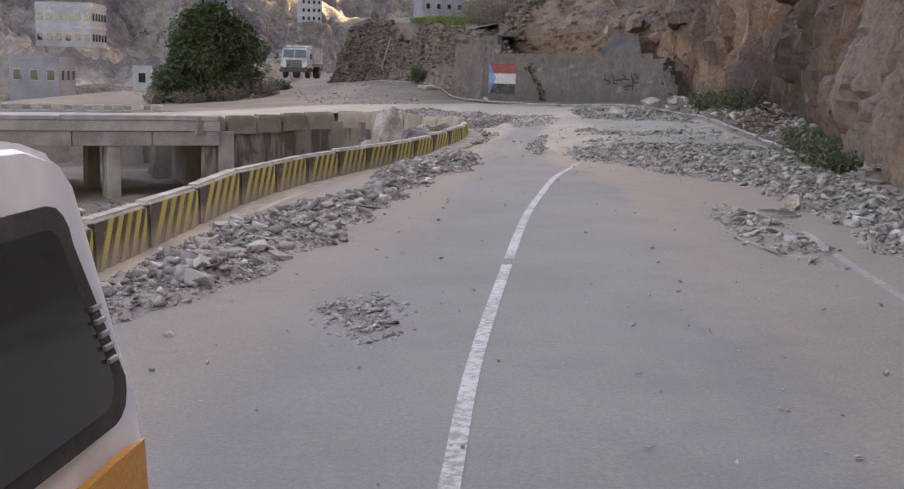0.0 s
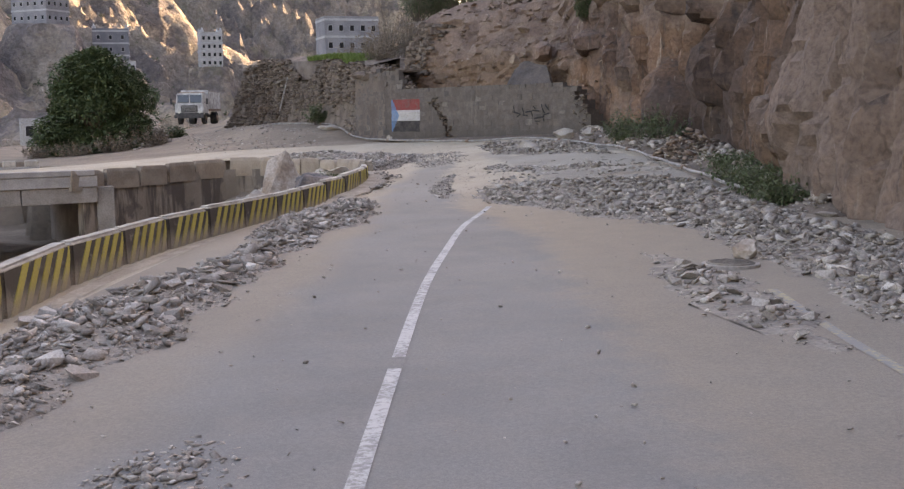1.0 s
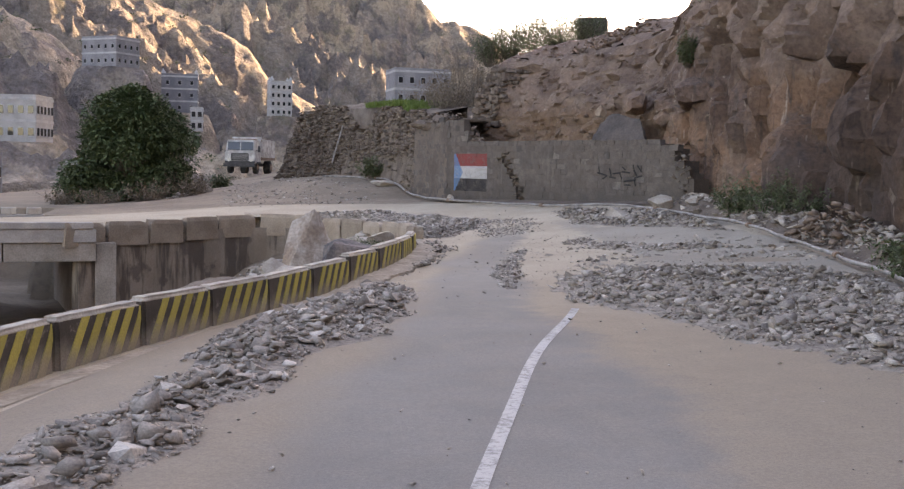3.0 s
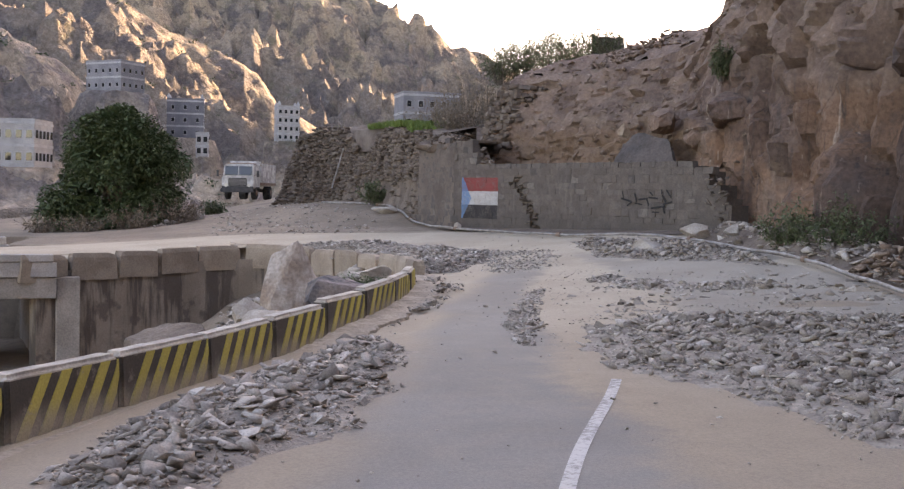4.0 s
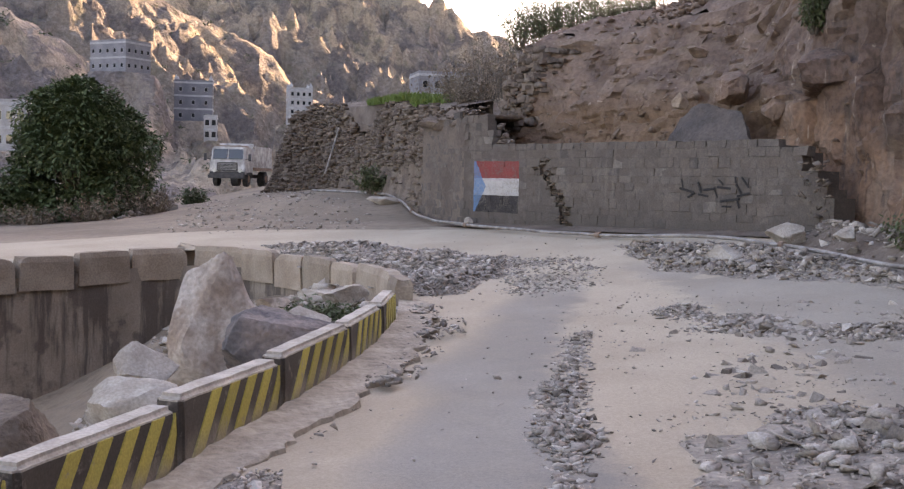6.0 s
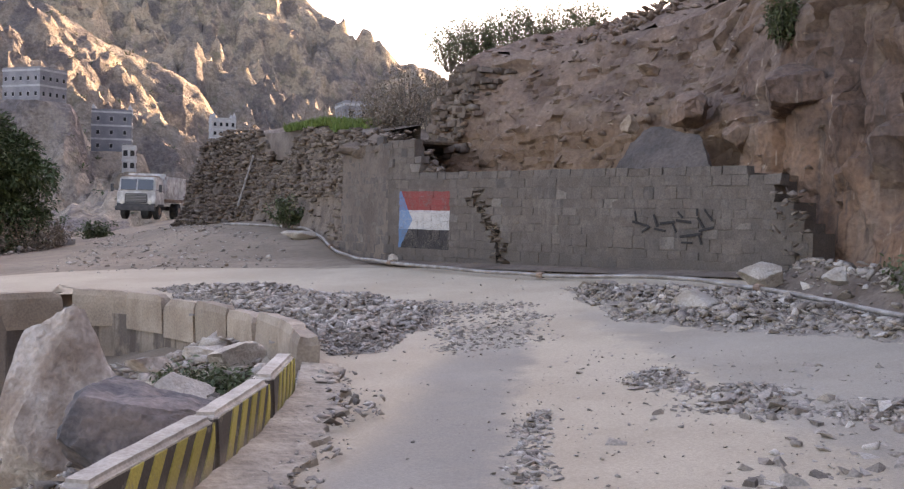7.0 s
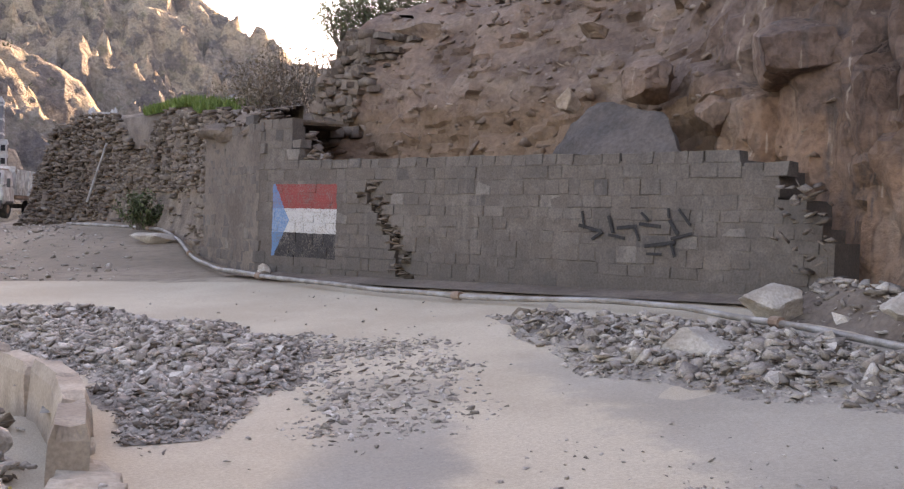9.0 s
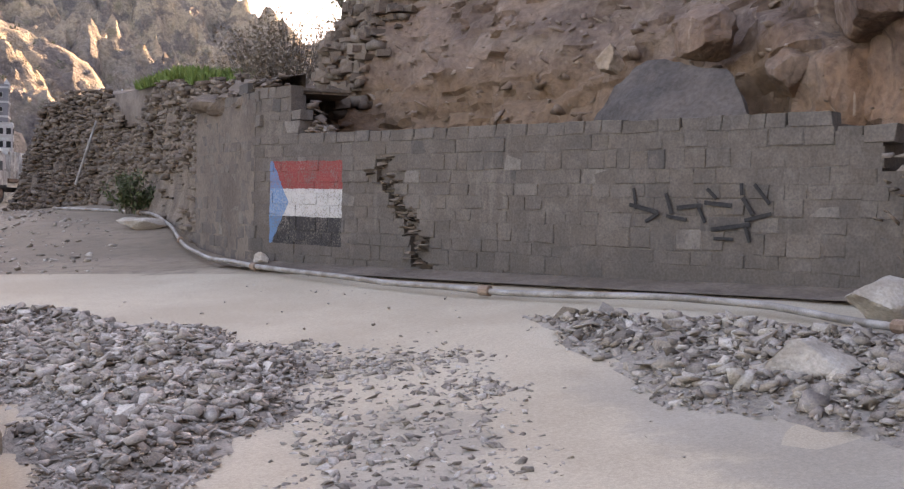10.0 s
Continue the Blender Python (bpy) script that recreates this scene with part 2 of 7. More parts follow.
def rock_material(name="cliff_rock"):
    """Cut rock: orange and tan planes with vertical streaks below, loose pinkish rubble in earth above."""
    m = material(name, 0.93)
    k = Nodes(m)
    p = k.pos()
    x, y, z = k.sep(p)
    a, b, c = k.noise(p, 0.2, 4, 0.55), k.noise(p, 0.8, 6, 0.6, 0.4), k.noise(p, 7, 5, 0.65)
    # solid rock
    rock = k.mix(k.ramp(a, 0.4, 0.6), (0.108, 0.072, 0.056), (0.172, 0.101, 0.064))
    rock = k.mix(k.ramp(b, 0.5, 0.66, 0, 0.7), rock, (0.08, 0.06, 0.052))
    tall = k.noise(k.scaled(p, (0.5, 0.5, 0.12)), 1.3, 5, 0.6, 0.3)
    rock = k.mix(k.ramp(tall, 0.55, 0.68, 0, 0.65), rock, (0.2, 0.145, 0.11))
    v = k.noise(k.scaled(p, (2.6, 2.6, 0.12)), 1.5, 4, 0.55)
    rock = k.mix(k.ramp(v, 0.62, 0.70, 0, 0.6), rock, (0.33, 0.262, 0.205))
    v2 = k.noise(k.scaled(p, (2.2, 2.2, 0.14)), 1.3, 5, 0.6, 0.2)
    rock = k.mix(k.ramp(v2, 0.56, 0.68, 0, 0.8), rock, (0.07, 0.054, 0.046))
    # the cut is paler and more orange round the bend
    rock = k.scale_colour(rock, k.ramp(k.math("MULTIPLY_ADD", k.math("SUBTRACT", a, 0.5), 8.0, y), 43, 53, 0.84, 1.42))
    # and paler again where it comes close to the road
    rock = k.mix(k.ramp(k.math("MULTIPLY_ADD", k.math("SUBTRACT", a, 0.5), 6.0, y), 34, 28, 0, 0.55), rock, (0.26, 0.185, 0.142))
    # loose earth with small stones
    earth = k.mix(k.ramp(b, 0.38, 0.62), (0.145, 0.1, 0.078), (0.23, 0.158, 0.118))
    earth = k.mix(k.ramp(k.noise(k.scaled(p, (0.5, 0.5, 1.6)), 1.1, 5, 0.6), 0.5, 0.68, 0, 0.7), earth, (0.235, 0.17, 0.125))
    pebble = k.ramp(k.voronoi(p, 4.5), 0.24, 0.16)
    earth = k.mix(k.math("MULTIPLY", pebble, k.ramp(k.noise(p, 1.6, 3), 0.42, 0.6, 0, 0.55)), earth, (0.29, 0.232, 0.19))
    crack = k.ramp(k.voronoi(k.scaled(k.warp(p, 1.3, 0.5), (1, 1, 0.45)), 1.5, "DISTANCE_TO_EDGE"), 0.0, 0.07)
    crack2 = k.ramp(k.voronoi(k.scaled(k.warp(p, 3.0, 0.25), (1, 1, 0.5)), 4.0, "DISTANCE_TO_EDGE"), 0.0, 0.09)
    rock = k.scale_colour(rock, k.math("MULTIPLY", k.ramp(k.math("MAXIMUM", crack, k.ramp(b, 0.42, 0.55)), 0, 1, 0.72, 1.0), k.ramp(k.math("MAXIMUM", crack2, k.ramp(c, 0.4, 0.55)), 0, 1, 0.88, 1.0)))
    edge = k.math("MULTIPLY_ADD", k.math("SUBTRACT", a, 0.5), 5.0, z)
    up = k.math("MAXIMUM", k.ramp(edge, 5.4, 6.6), k.ramp(k.math("MULTIPLY_ADD", k.math("SUBTRACT", b, 0.5), 4.0, y), 55.0, 58.0))
    up = k.math("MULTIPLY", up, k.ramp(y, 24, 40, 0.35, 1.0))
    col = k.mix(up, rock, earth)
    # warm bare clay under the overhang behind the wall
    clay = k.math("MULTIPLY", k.ramp(k.math("MULTIPLY_ADD", k.math("SUBTRACT", b, 0.5), 1.6, z), 5.2, 4.5), k.ramp(y, 54.5, 56.5, 0, 0.75))
    col = k.mix(clay, col, (0.2, 0.125, 0.077))
    col = k.scale_colour(col, k.ramp(c, 0.25, 0.75, 0.76, 1.24))
    k.colour(col)
    grain = k.math("ADD", k.math("MULTIPLY", b, 0.8), k.math("MULTIPLY", c, 0.5))
    k.bump(k.math("ADD", grain, k.math("MULTIPLY_ADD", crack, 0.05, k.math("MULTIPLY", crack2, 0.02))), 0.85, 0.16)
    return m


M_CLIFF = rock_material()
M_BOULDER = mottled("pale_boulder", (0.34, 0.29, 0.235), (0.46, 0.41, 0.35), 2.0, 25, 0.9, 0.6, dist=0.03)
M_BOULDER_RED = mottled("tan_boulder", (0.31, 0.235, 0.18), (0.50, 0.43, 0.365), 1.7, 14, 0.9, 0.8, dist=0.05)
M_BOULDER_GREY = mottled("grey_boulder", (0.085, 0.079, 0.08), (0.215, 0.17, 0.15), 1.5, 12, 0.9, 0.8, dist=0.05)
M_CONCRETE = mottled("concrete", (0.33, 0.30, 0.27), (0.43, 0.39, 0.35), 1.5, 30, 0.9, 0.3, local=False)
M_CONCRETE_STAINED = mottled("stained_concrete", (0.26, 0.225, 0.19), (0.37, 0.325, 0.28), 0.9, 20, 0.9, 0.4, local=False)


def pit_wall_material():
    """Poured concrete with damp brown stains that run down it and pour lines."""
    m = material("stained_pit_wall", 0.92)
    k = Nodes(m)
    p = k.pos()
    a, run, c = k.noise(p, 0.7, 5, 0.6), k.noise(k.scaled(p, (1.6, 1.6, 0.22)), 1.2, 5, 0.6), k.noise(p, 25, 4)
    col = k.mix(k.ramp(a, 0.35, 0.65), (0.215, 0.17, 0.13), (0.29, 0.235, 0.183))
    col = k.mix(k.ramp(run, 0.47, 0.58, 0, 0.8), col, (0.075, 0.059, 0.048))
    col = k.mix(k.ramp(k.noise(p, 1.3, 4), 0.54, 0.62, 0, 0.75), col, (0.11, 0.086, 0.07))
    k.colour(k.scale_colour(col, k.ramp(c, 0.2, 0.8, 0.85, 1.15)))
    k.bump(k.math("ADD", a, k.math("MULTIPLY", c, 0.3)), 0.4, 0.03)
    return m


M_PITWALL = pit_wall_material()
M_PARAPET = mottled("tan_concrete", (0.26, 0.20, 0.148), (0.35, 0.28, 0.212), 1.2, 25, 0.9, 0.4, local=False, vary=0.12)
M_BARRIER_TOP = mottled("bare_cream_concrete", (0.47, 0.42, 0.355), (0.34, 0.295, 0.245), 2.2, 30, 0.92, 0.5, local=False, vary=0.1)
M_VERGE = mottled("trodden_verge", (0.29, 0.24, 0.186), (0.40, 0.335, 0.26), 1.6, 12, 0.95, 0.8, local=False, dist=0.04)


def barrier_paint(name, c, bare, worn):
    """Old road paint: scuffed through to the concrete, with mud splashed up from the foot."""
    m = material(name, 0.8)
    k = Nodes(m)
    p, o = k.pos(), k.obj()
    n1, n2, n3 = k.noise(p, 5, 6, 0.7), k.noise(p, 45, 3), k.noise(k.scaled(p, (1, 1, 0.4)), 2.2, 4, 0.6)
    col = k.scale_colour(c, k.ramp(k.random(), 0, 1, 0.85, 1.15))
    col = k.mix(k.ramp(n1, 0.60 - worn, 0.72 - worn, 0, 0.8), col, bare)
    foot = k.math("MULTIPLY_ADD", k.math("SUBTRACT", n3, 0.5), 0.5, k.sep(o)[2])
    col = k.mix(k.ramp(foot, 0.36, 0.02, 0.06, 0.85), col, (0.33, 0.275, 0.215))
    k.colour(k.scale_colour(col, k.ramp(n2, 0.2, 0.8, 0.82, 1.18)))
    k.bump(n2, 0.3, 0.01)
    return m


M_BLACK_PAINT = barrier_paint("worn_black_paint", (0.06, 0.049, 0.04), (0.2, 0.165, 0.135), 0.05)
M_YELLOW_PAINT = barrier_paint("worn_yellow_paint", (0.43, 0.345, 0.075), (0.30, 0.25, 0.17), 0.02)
M_PIPE = mottled("pipe_metal", (0.34, 0.315, 0.285), (0.2, 0.175, 0.15), 3, 60, 0.55, 0.2, 0.3, local=False)
M_BARK = mottled("bark", (0.12, 0.09, 0.065), (0.2, 0.16, 0.12), 6, 40, 0.95, 0.6)
M_WHITE_PAINT = mottled("vehicle_white_paint", (0.83, 0.83, 0.82), (0.86, 0.86, 0.85), 2, 2.0, 0.28, 0.0)
M_OLD_WHITE = mottled("chalky_white_paint", (0.34, 0.32, 0.295), (0.60, 0.585, 0.555), 2.2, 14, 0.6, 0.1)
M_ORANGE = mottled("orange_paint", (0.55, 0.24, 0.05), (0.62, 0.28, 0.06), 2, 60, 0.45, 0.05)
M_RUBBER = mottled("black_rubber", (0.025, 0.025, 0.025), (0.05, 0.047, 0.043), 5, 50, 0.85, 0.2)
M_DARK = mottled("dark_metal", (0.04, 0.04, 0.042), (0.075, 0.07, 0.068), 5, 50, 0.6, 0.2)
M_CHROME = mottled("dull_steel", (0.45, 0.45, 0.45), (0.35, 0.34, 0.33), 5, 50, 0.4, 0.1, 0.8)
M_RUST = mottled("rusty_steel", (0.20, 0.13, 0.09), (0.28, 0.2, 0.15), 5, 50, 0.8, 0.2)
M_LAMP = mottled("lamp_lens", (0.6, 0.58, 0.5), (0.7, 0.68, 0.6), 5, 50, 0.15, 0.05)


def glass_material():
    m = material("dark_window_glass", 0.06)
    k = Nodes(m)
    k.colour((0.02, 0.022, 0.024))
    k.b.inputs["Specular IOR Level"].default_value = 0.6
    return m


M_GLASS = glass_material()


def leaf_material(name, c1, c2, c3=None):
    m = material(name, 0.6)
    k = Nodes(m)
    r = k.island()
    col = k.mix(r, c1, c2)
    if c3:
        col = k.mix(k.ramp(k.noise(k.pos(), 1.1, 3), 0.45, 0.65), col, c3)
    k.colour(col)
    k.b.inputs["Subsurface Weight"].default_value = 0.0
    return m


M_LEAF = leaf_material("tree_leaf", (0.05, 0.078, 0.033), (0.12, 0.15, 0.06), (0.07, 0.105, 0.042))
M_FEATHERY = leaf_material("feathery_leaf", (0.075, 0.098, 0.048), (0.12, 0.14, 0.075))
M_SHRUB = leaf_material("shrub_leaf", (0.06, 0.085, 0.035), (0.11, 0.13, 0.06))
M_DRY = leaf_material("dry_brush", (0.17, 0.13, 0.09), (0.26, 0.20, 0.14))
M_GRASS = leaf_material("fresh_grass", (0.09, 0.15, 0.03), (0.15, 0.20, 0.05))
M_TWIG = mottled("grey_twig", (0.13, 0.11, 0.09), (0.2, 0.17, 0.14), 6, 40, 0.95, 0.3)


# ---- building helpers ----
def finish(bm, name, mats, parent=None, smooth=False):
    me = bpy.data.meshes.new(name)
    bm.normal_update()
    bm.to_mesh(me)
    bm.free()
    for m in mats if isinstance(mats, (list, tuple)) else [mats]:
        me.materials.append(m)
    if smooth:
        me.polygons.foreach_set("use_smooth", [True] * len(me.polygons))
    ob = new(name, me)
    if parent:
        ob.parent = parent
    return ob


def part(name, bm, mat, parent, label="", smooth=False):
    ob = finish(bm, name, mat, parent, smooth)
    return tagged(ob, label)


def shared(name, me, parent, m, label=""):
    """A further object on a mesh that is there already."""
    ob = new(name, me)
    ob.parent = parent
    ob.matrix_local = m
    return tagged(ob, label)


def thing(name, m=None, label="", category="", group="", kind=""):
    ob = new(name)
    ob.empty_display_size = 0.2
    if m is not None:
        ob.matrix_world = m
    return tagged(ob, label, category, group, kind)


def add_box(bm, x0, y0, z0, x1, y1, z1, bevel=0.0, seg=1, m=None):
    made = bmesh.ops.create_cube(bm, size=1)["verts"]
    for v in made:
        v.co = Vector(((x0 + x1) / 2 + v.co.x * (x1 - x0), (y0 + y1) / 2 + v.co.y * (y1 - y0), (z0 + z1) / 2 + v.co.z * (z1 - z0)))
        if m is not None:
            v.co = m @ v.co
    if bevel:
        edges = list({e for v in made for e in v.link_edges})
        bmesh.ops.bevel(bm, geom=edges, offset=bevel, segments=seg, affect="EDGES")
    return bm


def box(x0, y0, z0, x1, y1, z1, bevel=0.0, seg=1):
    return add_box(bmesh.new(), x0, y0, z0, x1, y1, z1, bevel, seg)


def add_cyl(bm, a, b, r1, r2=None, n=12):
    a, b = Vector(a), Vector(b)
    made = bmesh.ops.create_cone(bm, cap_ends=True, segments=n, radius1=r1, radius2=r1 if r2 is None else r2, depth=(b - a).length)["verts"]
    m = Matrix.Translation((a + b) / 2) @ (b - a).to_track_quat("Z", "Y").to_matrix().to_4x4()
    bmesh.ops.transform(bm, matrix=m, verts=made)
    return bm


def from_arrays(name, verts, faces, mat, parent=None, smooth=False):
    me = bpy.data.meshes.new(name)
    me.from_pydata(verts, [], faces)
    me.update()
    for m in mat if isinstance(mat, (list, tuple)) else [mat]:
        me.materials.append(m)
    if smooth:
        me.polygons.foreach_set("use_smooth", [True] * len(me.polygons))
    ob = new(name, me)
    if parent:
        ob.parent = parent
    return ob


def tri_join(name, pieces, mat, parent=None):
    """Many small pieces, given as (verts, triangles) arrays, in one mesh."""
    vs, fs, off = [], [], 0
    for v, f in pieces:
        vs.append(v)
        fs.append(f + off)
        off += len(v)
    v, f = np.concatenate(vs).astype(np.float32), np.concatenate(fs).astype(np.int32)
    me = bpy.data.meshes.new(name)
    me.vertices.add(len(v))
    me.vertices.foreach_set("co", v.ravel())
    me.loops.add(f.size)
    me.loops.foreach_set("vertex_index", f.ravel())
    me.polygons.add(len(f))
    me.polygons.foreach_set("loop_start", np.arange(len(f), dtype=np.int32) * f.shape[1])
    me.update(calc_edges=True)
    me.validate()
    me.materials.append(mat)
    ob = new(name, me)
    if parent:
        ob.parent = parent
    return ob


def smoothstep(a, b, x):
    t = min(1.0, max(0.0, (x - a) / (b - a)))
    return t * t * (3 - 2 * t)


def lerp_rows(rows, x):
    """Interpolates rows of (key, value, ...) at x."""
    if x <= rows[0][0]:
        return rows[0][1:]
    for a, b in zip(rows, rows[1:]):
        if x <= b[0]:
            w = (x - a[0]) / (b[0] - a[0])
            return tuple(p + (q - p) * w for p, q in zip(a[1:], b[1:]))
    return rows[-1][1:]


def spline(points, step):
    """Points about step apart on a Catmull-Rom curve through the given ones (any number of coordinates)."""
    p = [np.array(q, float) for q in points]
    p = [2 * p[0] - p[1]] + p + [2 * p[-1] - p[-2]]
    out = []
    for i in range(1, len(p) - 2):
        n = max(1, int(np.linalg.norm((p[i + 1] - p[i])[:2]) / step))
        for j in range(n):
            t = j / n
            out.append(0.5 * (2 * p[i] + (p[i + 1] - p[i - 1]) * t + (2 * p[i - 1] - 5 * p[i] + 4 * p[i + 1] - p[i + 2]) * t * t + (3 * p[i] - p[i - 1] - 3 * p[i + 1] + p[i + 2]) * t**3))
    out.append(p[-2])
    return out


def inside(poly, x, y):
    c = False
    for (x0, y0), (x1, y1) in zip(poly, poly[1:] + poly[:1]):
        if (y0 > y) != (y1 > y) and x < (x1 - x0) * (y - y0) / (y1 - y0) + x0:
            c = not c
    return c


def edge_distance(poly, x, y):
    best = 1e9
    for (x0, y0), (x1, y1) in zip(poly, poly[1:] + poly[:1]):
        dx, dy = x1 - x0, y1 - y0
        t = min(1.0, max(0.0, ((x - x0) * dx + (y - y0) * dy) / (dx * dx + dy * dy)))
        best = min(best, math.hypot(x - x0 - t * dx, y - y0 - t * dy))
    return best


# ---- the ground ----
def soft_plus(x, k):
    return k * math.log1p(math.exp(min(40.0, max(-40.0, x / k))))


# line of the near barrier, round the bend and along the bridge: x, y, top height
BARRIER = [(-3.4, -2.0), (-2.2, 4.0), (-0.9, 10.5), (0.41, 17.2), (1.3, 22.4), (2.4, 26.3), (3.95, 30.2), (4.72, 31.9), (5.45, 33.7), (6.22, 35.8), (7.1, 38.4), (7.88, 41.4), (8.33, 43.9), (8.5, 46.3)]
FAR = [(8.5, 46.3, 0.58), (8.45, 48.5, 0.54), (8.1, 50.4, 0.5), (7.5, 52.3, 0.46), (6.65, 54.2, 0.45), (5.65, 56.0, 0.45), (4.5, 57.3, 0.44), (3.1, 57.2, 0.42), (1.6, 56.0, 0.36), (0, 54.3, 0.28), (-2, 52.7, 0.22), (-6.0, 50.6, 0.15), (-14.0, 48.4, 0.08), (-30.0, 45.0, 0.0)]
BARRIER_X = [(y, x) for x, y in BARRIER]


def road_height(x, y):
    near = 0.02 * (x - 6)
    if x < 10 and y < 44:
        near -= 0.1 * smoothstep(1.5, 0.3, x - lerp_rows(BARRIER_X, y)[0]) * smoothstep(44, 40, y)
    far = 0.13 * soft_plus(min(x, 22) - 9.5, 1.5) + 0.05 * soft_plus(min(y, 100) - 50, 4) * smoothstep(-8, 9, x)
    return near / (1 + math.exp(min(40, (y - 40) / 3))) + far / (1 + math.exp(max(-40, min(40, -(y - 40) / 4))))


PIT = [(x - 0.32, y) for x, y in BARRIER[:-1]] + [(8.5, 45.6), (8.95, 46.6), (8.9, 48.6), (8.55, 50.6), (7.95, 52.6), (7.1, 54.5), (6.05, 56.4), (4.7, 57.85), (2.9, 57.7), (1.2, 56.45), (-0.3, 54.75), (-2.2, 53.1), (-6.0, 51.1), (-14.0, 48.9), (-30.0, 45.5)] + [(-30, -30), (-6, -30)]
GAP = [(-1.6, 51.6), (-1.6, 60.5), (-5.5, 62.5), (-6.5, 71), (-17, 69), (-14, 47.5)]  # where the wadi passes under the bridge


def pit_floor(x, y):
    z = -3.3 + 2.6 * smoothstep(0.5, 7.5, x + 0.1 * (y - 44)) * smoothstep(26, 40, y)
    z += 0.55 * smoothstep(5.6, 7.2, x) * smoothstep(42, 45, y) * smoothstep(54, 50, y)
    return z + 0.25 * noise.noise(Vector((x * 0.5, y * 0.5, 3.1))) + 0.08 * noise.noise(Vector((x * 2, y * 2, 3.1)))


def ground_height(x, y):
    if -40 < x < 10 and -31 < y < 72 and (inside(PIT, x, y) or inside(GAP, x, y)):
        return pit_floor(x, y)
    z = road_height(x, y)
    if x < -14:
        z -= 1.5 * smoothstep(-14, -30, x)
    rough = 0.05 * smoothstep(12, 15, x) + 0.05 * smoothstep(58, 64, y)
    z += rough * noise.noise(Vector((x * 0.6, y * 0.6, 0)))
    # bank in front of the ruined wall and under the tree
    z += 0.35 * smoothstep(-2.2, -0.2, (x - 7.0) + 0.31 * (y - 72)) * smoothstep(66, 72, y) * smoothstep(86, 80, y)
    return z


def coords(lo, hi, step, far):
    out = list(np.arange(lo, hi + 0.001, step))
    d, a, b = step, lo, hi
    while b < far:
        d *= 1.5
        a, b = a - d, b + d
        out = [a] + out + [b]
    return [float(v) for v in out]


def build_ground():
    xs, ys = coords(-16, 22, 0.4, 2500), coords(-6, 96, 0.4, 2500)
    verts = [(x, y, ground_height(x, y)) for y in ys for x in xs]
    w = len(xs)
    faces = [(j * w + i, j * w + i + 1, (j + 1) * w + i + 1, (j + 1) * w + i) for j in range(len(ys) - 1) for i in range(w - 1)]
    return tagged(from_arrays("ground", verts, faces, M_DIRT, smooth=True), "dusty tan dirt ground with gravel and mud", "ground", kind="structure")


build_ground()

CENTRE = [(-3.5, -30), (0.2, -10), (2.0, 0), (2.9, 5), (3.4, 7.7), (3.9, 10.3), (4.77, 14.2), (5.98, 19.4), (7.06, 23.4), (8.05, 26.8), (9.45, 30.7), (11.0, 36.0), (11.9, 42), (12.1, 48), (11.3, 53.8), (8.2, 59.2), (3.5, 61.2), (0, 59.8), (-14, 55), (-40, 48)]
ROAD_LINE = spline(CENTRE, 0.5)


def strip(name, line, left, right, lift, mat, across=10, uv_from=0.0, parent=None):
    """A band that follows a line on the ground, from left to right of it; either may be rows of (distance, width)."""
    reach, reach_left = right, left
    verts, uvs, s = [], [], uv_from
    for i, p in enumerate(line):
        d = line[min(i + 1, len(line) - 1)] - line[max(i - 1, 0)]
        d = d[:2] / np.linalg.norm(d[:2])
        s += float(np.linalg.norm((p - line[i - 1])[:2])) if i else 0.0
        right = lerp_rows(reach, s)[0] if isinstance(reach, list) else reach
        left = lerp_rows(reach_left, s)[0] if isinstance(reach_left, list) else reach_left
        for j in range(across + 1):
            u = -left + (left + right) * j / across
            x, y = p[0] + d[1] * u, p[1] - d[0] * u
            verts.append((x, y, road_height(x, y) + lift))
            uvs.append((u, s))
    w = across + 1
    faces = [(i * w + j, i * w + j + 1, (i + 1) * w + j + 1, (i + 1) * w + j) for i in range(len(line) - 1) for j in range(across)]
    ob = from_arrays(name, verts, faces, mat, parent, True)
    layer = ob.data.uv_layers.new(name="UVMap")
    for loop in ob.data.loops:
        layer.data[loop.index].uv = uvs[loop.vertex_index]
    return ob


road = tagged(strip("road", ROAD_LINE, [(-20, 4.2), (4, 4.4), (12, 4.5), (24, 4.9), (29, 4.5), (34, 3.6), (40, 3.4)], [(0, 5.4), (46, 5.4), (58, 3.0), (70, 2.6), (90, 3.4)], 0.016, M_ASPHALT, 16, -37.0), "worn grey asphalt road covered with tan dust", "road", kind="structure")


def between(line, y0, y1):
    return [p for p in line if y0 <= p[1] <= y1]


FINE = spline(CENTRE[2:12], 0.15)
for y0, y1 in ((-2.0, 14.9), (15.25, 30.8)):
    tagged(strip("road_marking", between(FINE, y0, y1), 0.062, 0.062, 0.022, M_LINE, 1), "worn white painted centre line on asphalt", "road marking", kind="structure")
EDGE = spline([(8.2, 10.5), (8.7, 12.6), (9.15, 14.8), (9.8, 17.5)], 0.15)
tagged(strip("road_marking", EDGE, 0.06, 0.06, 0.022, M_LINE_Y, 1), "faded yellow painted edge line on asphalt", "road marking", kind="structure")

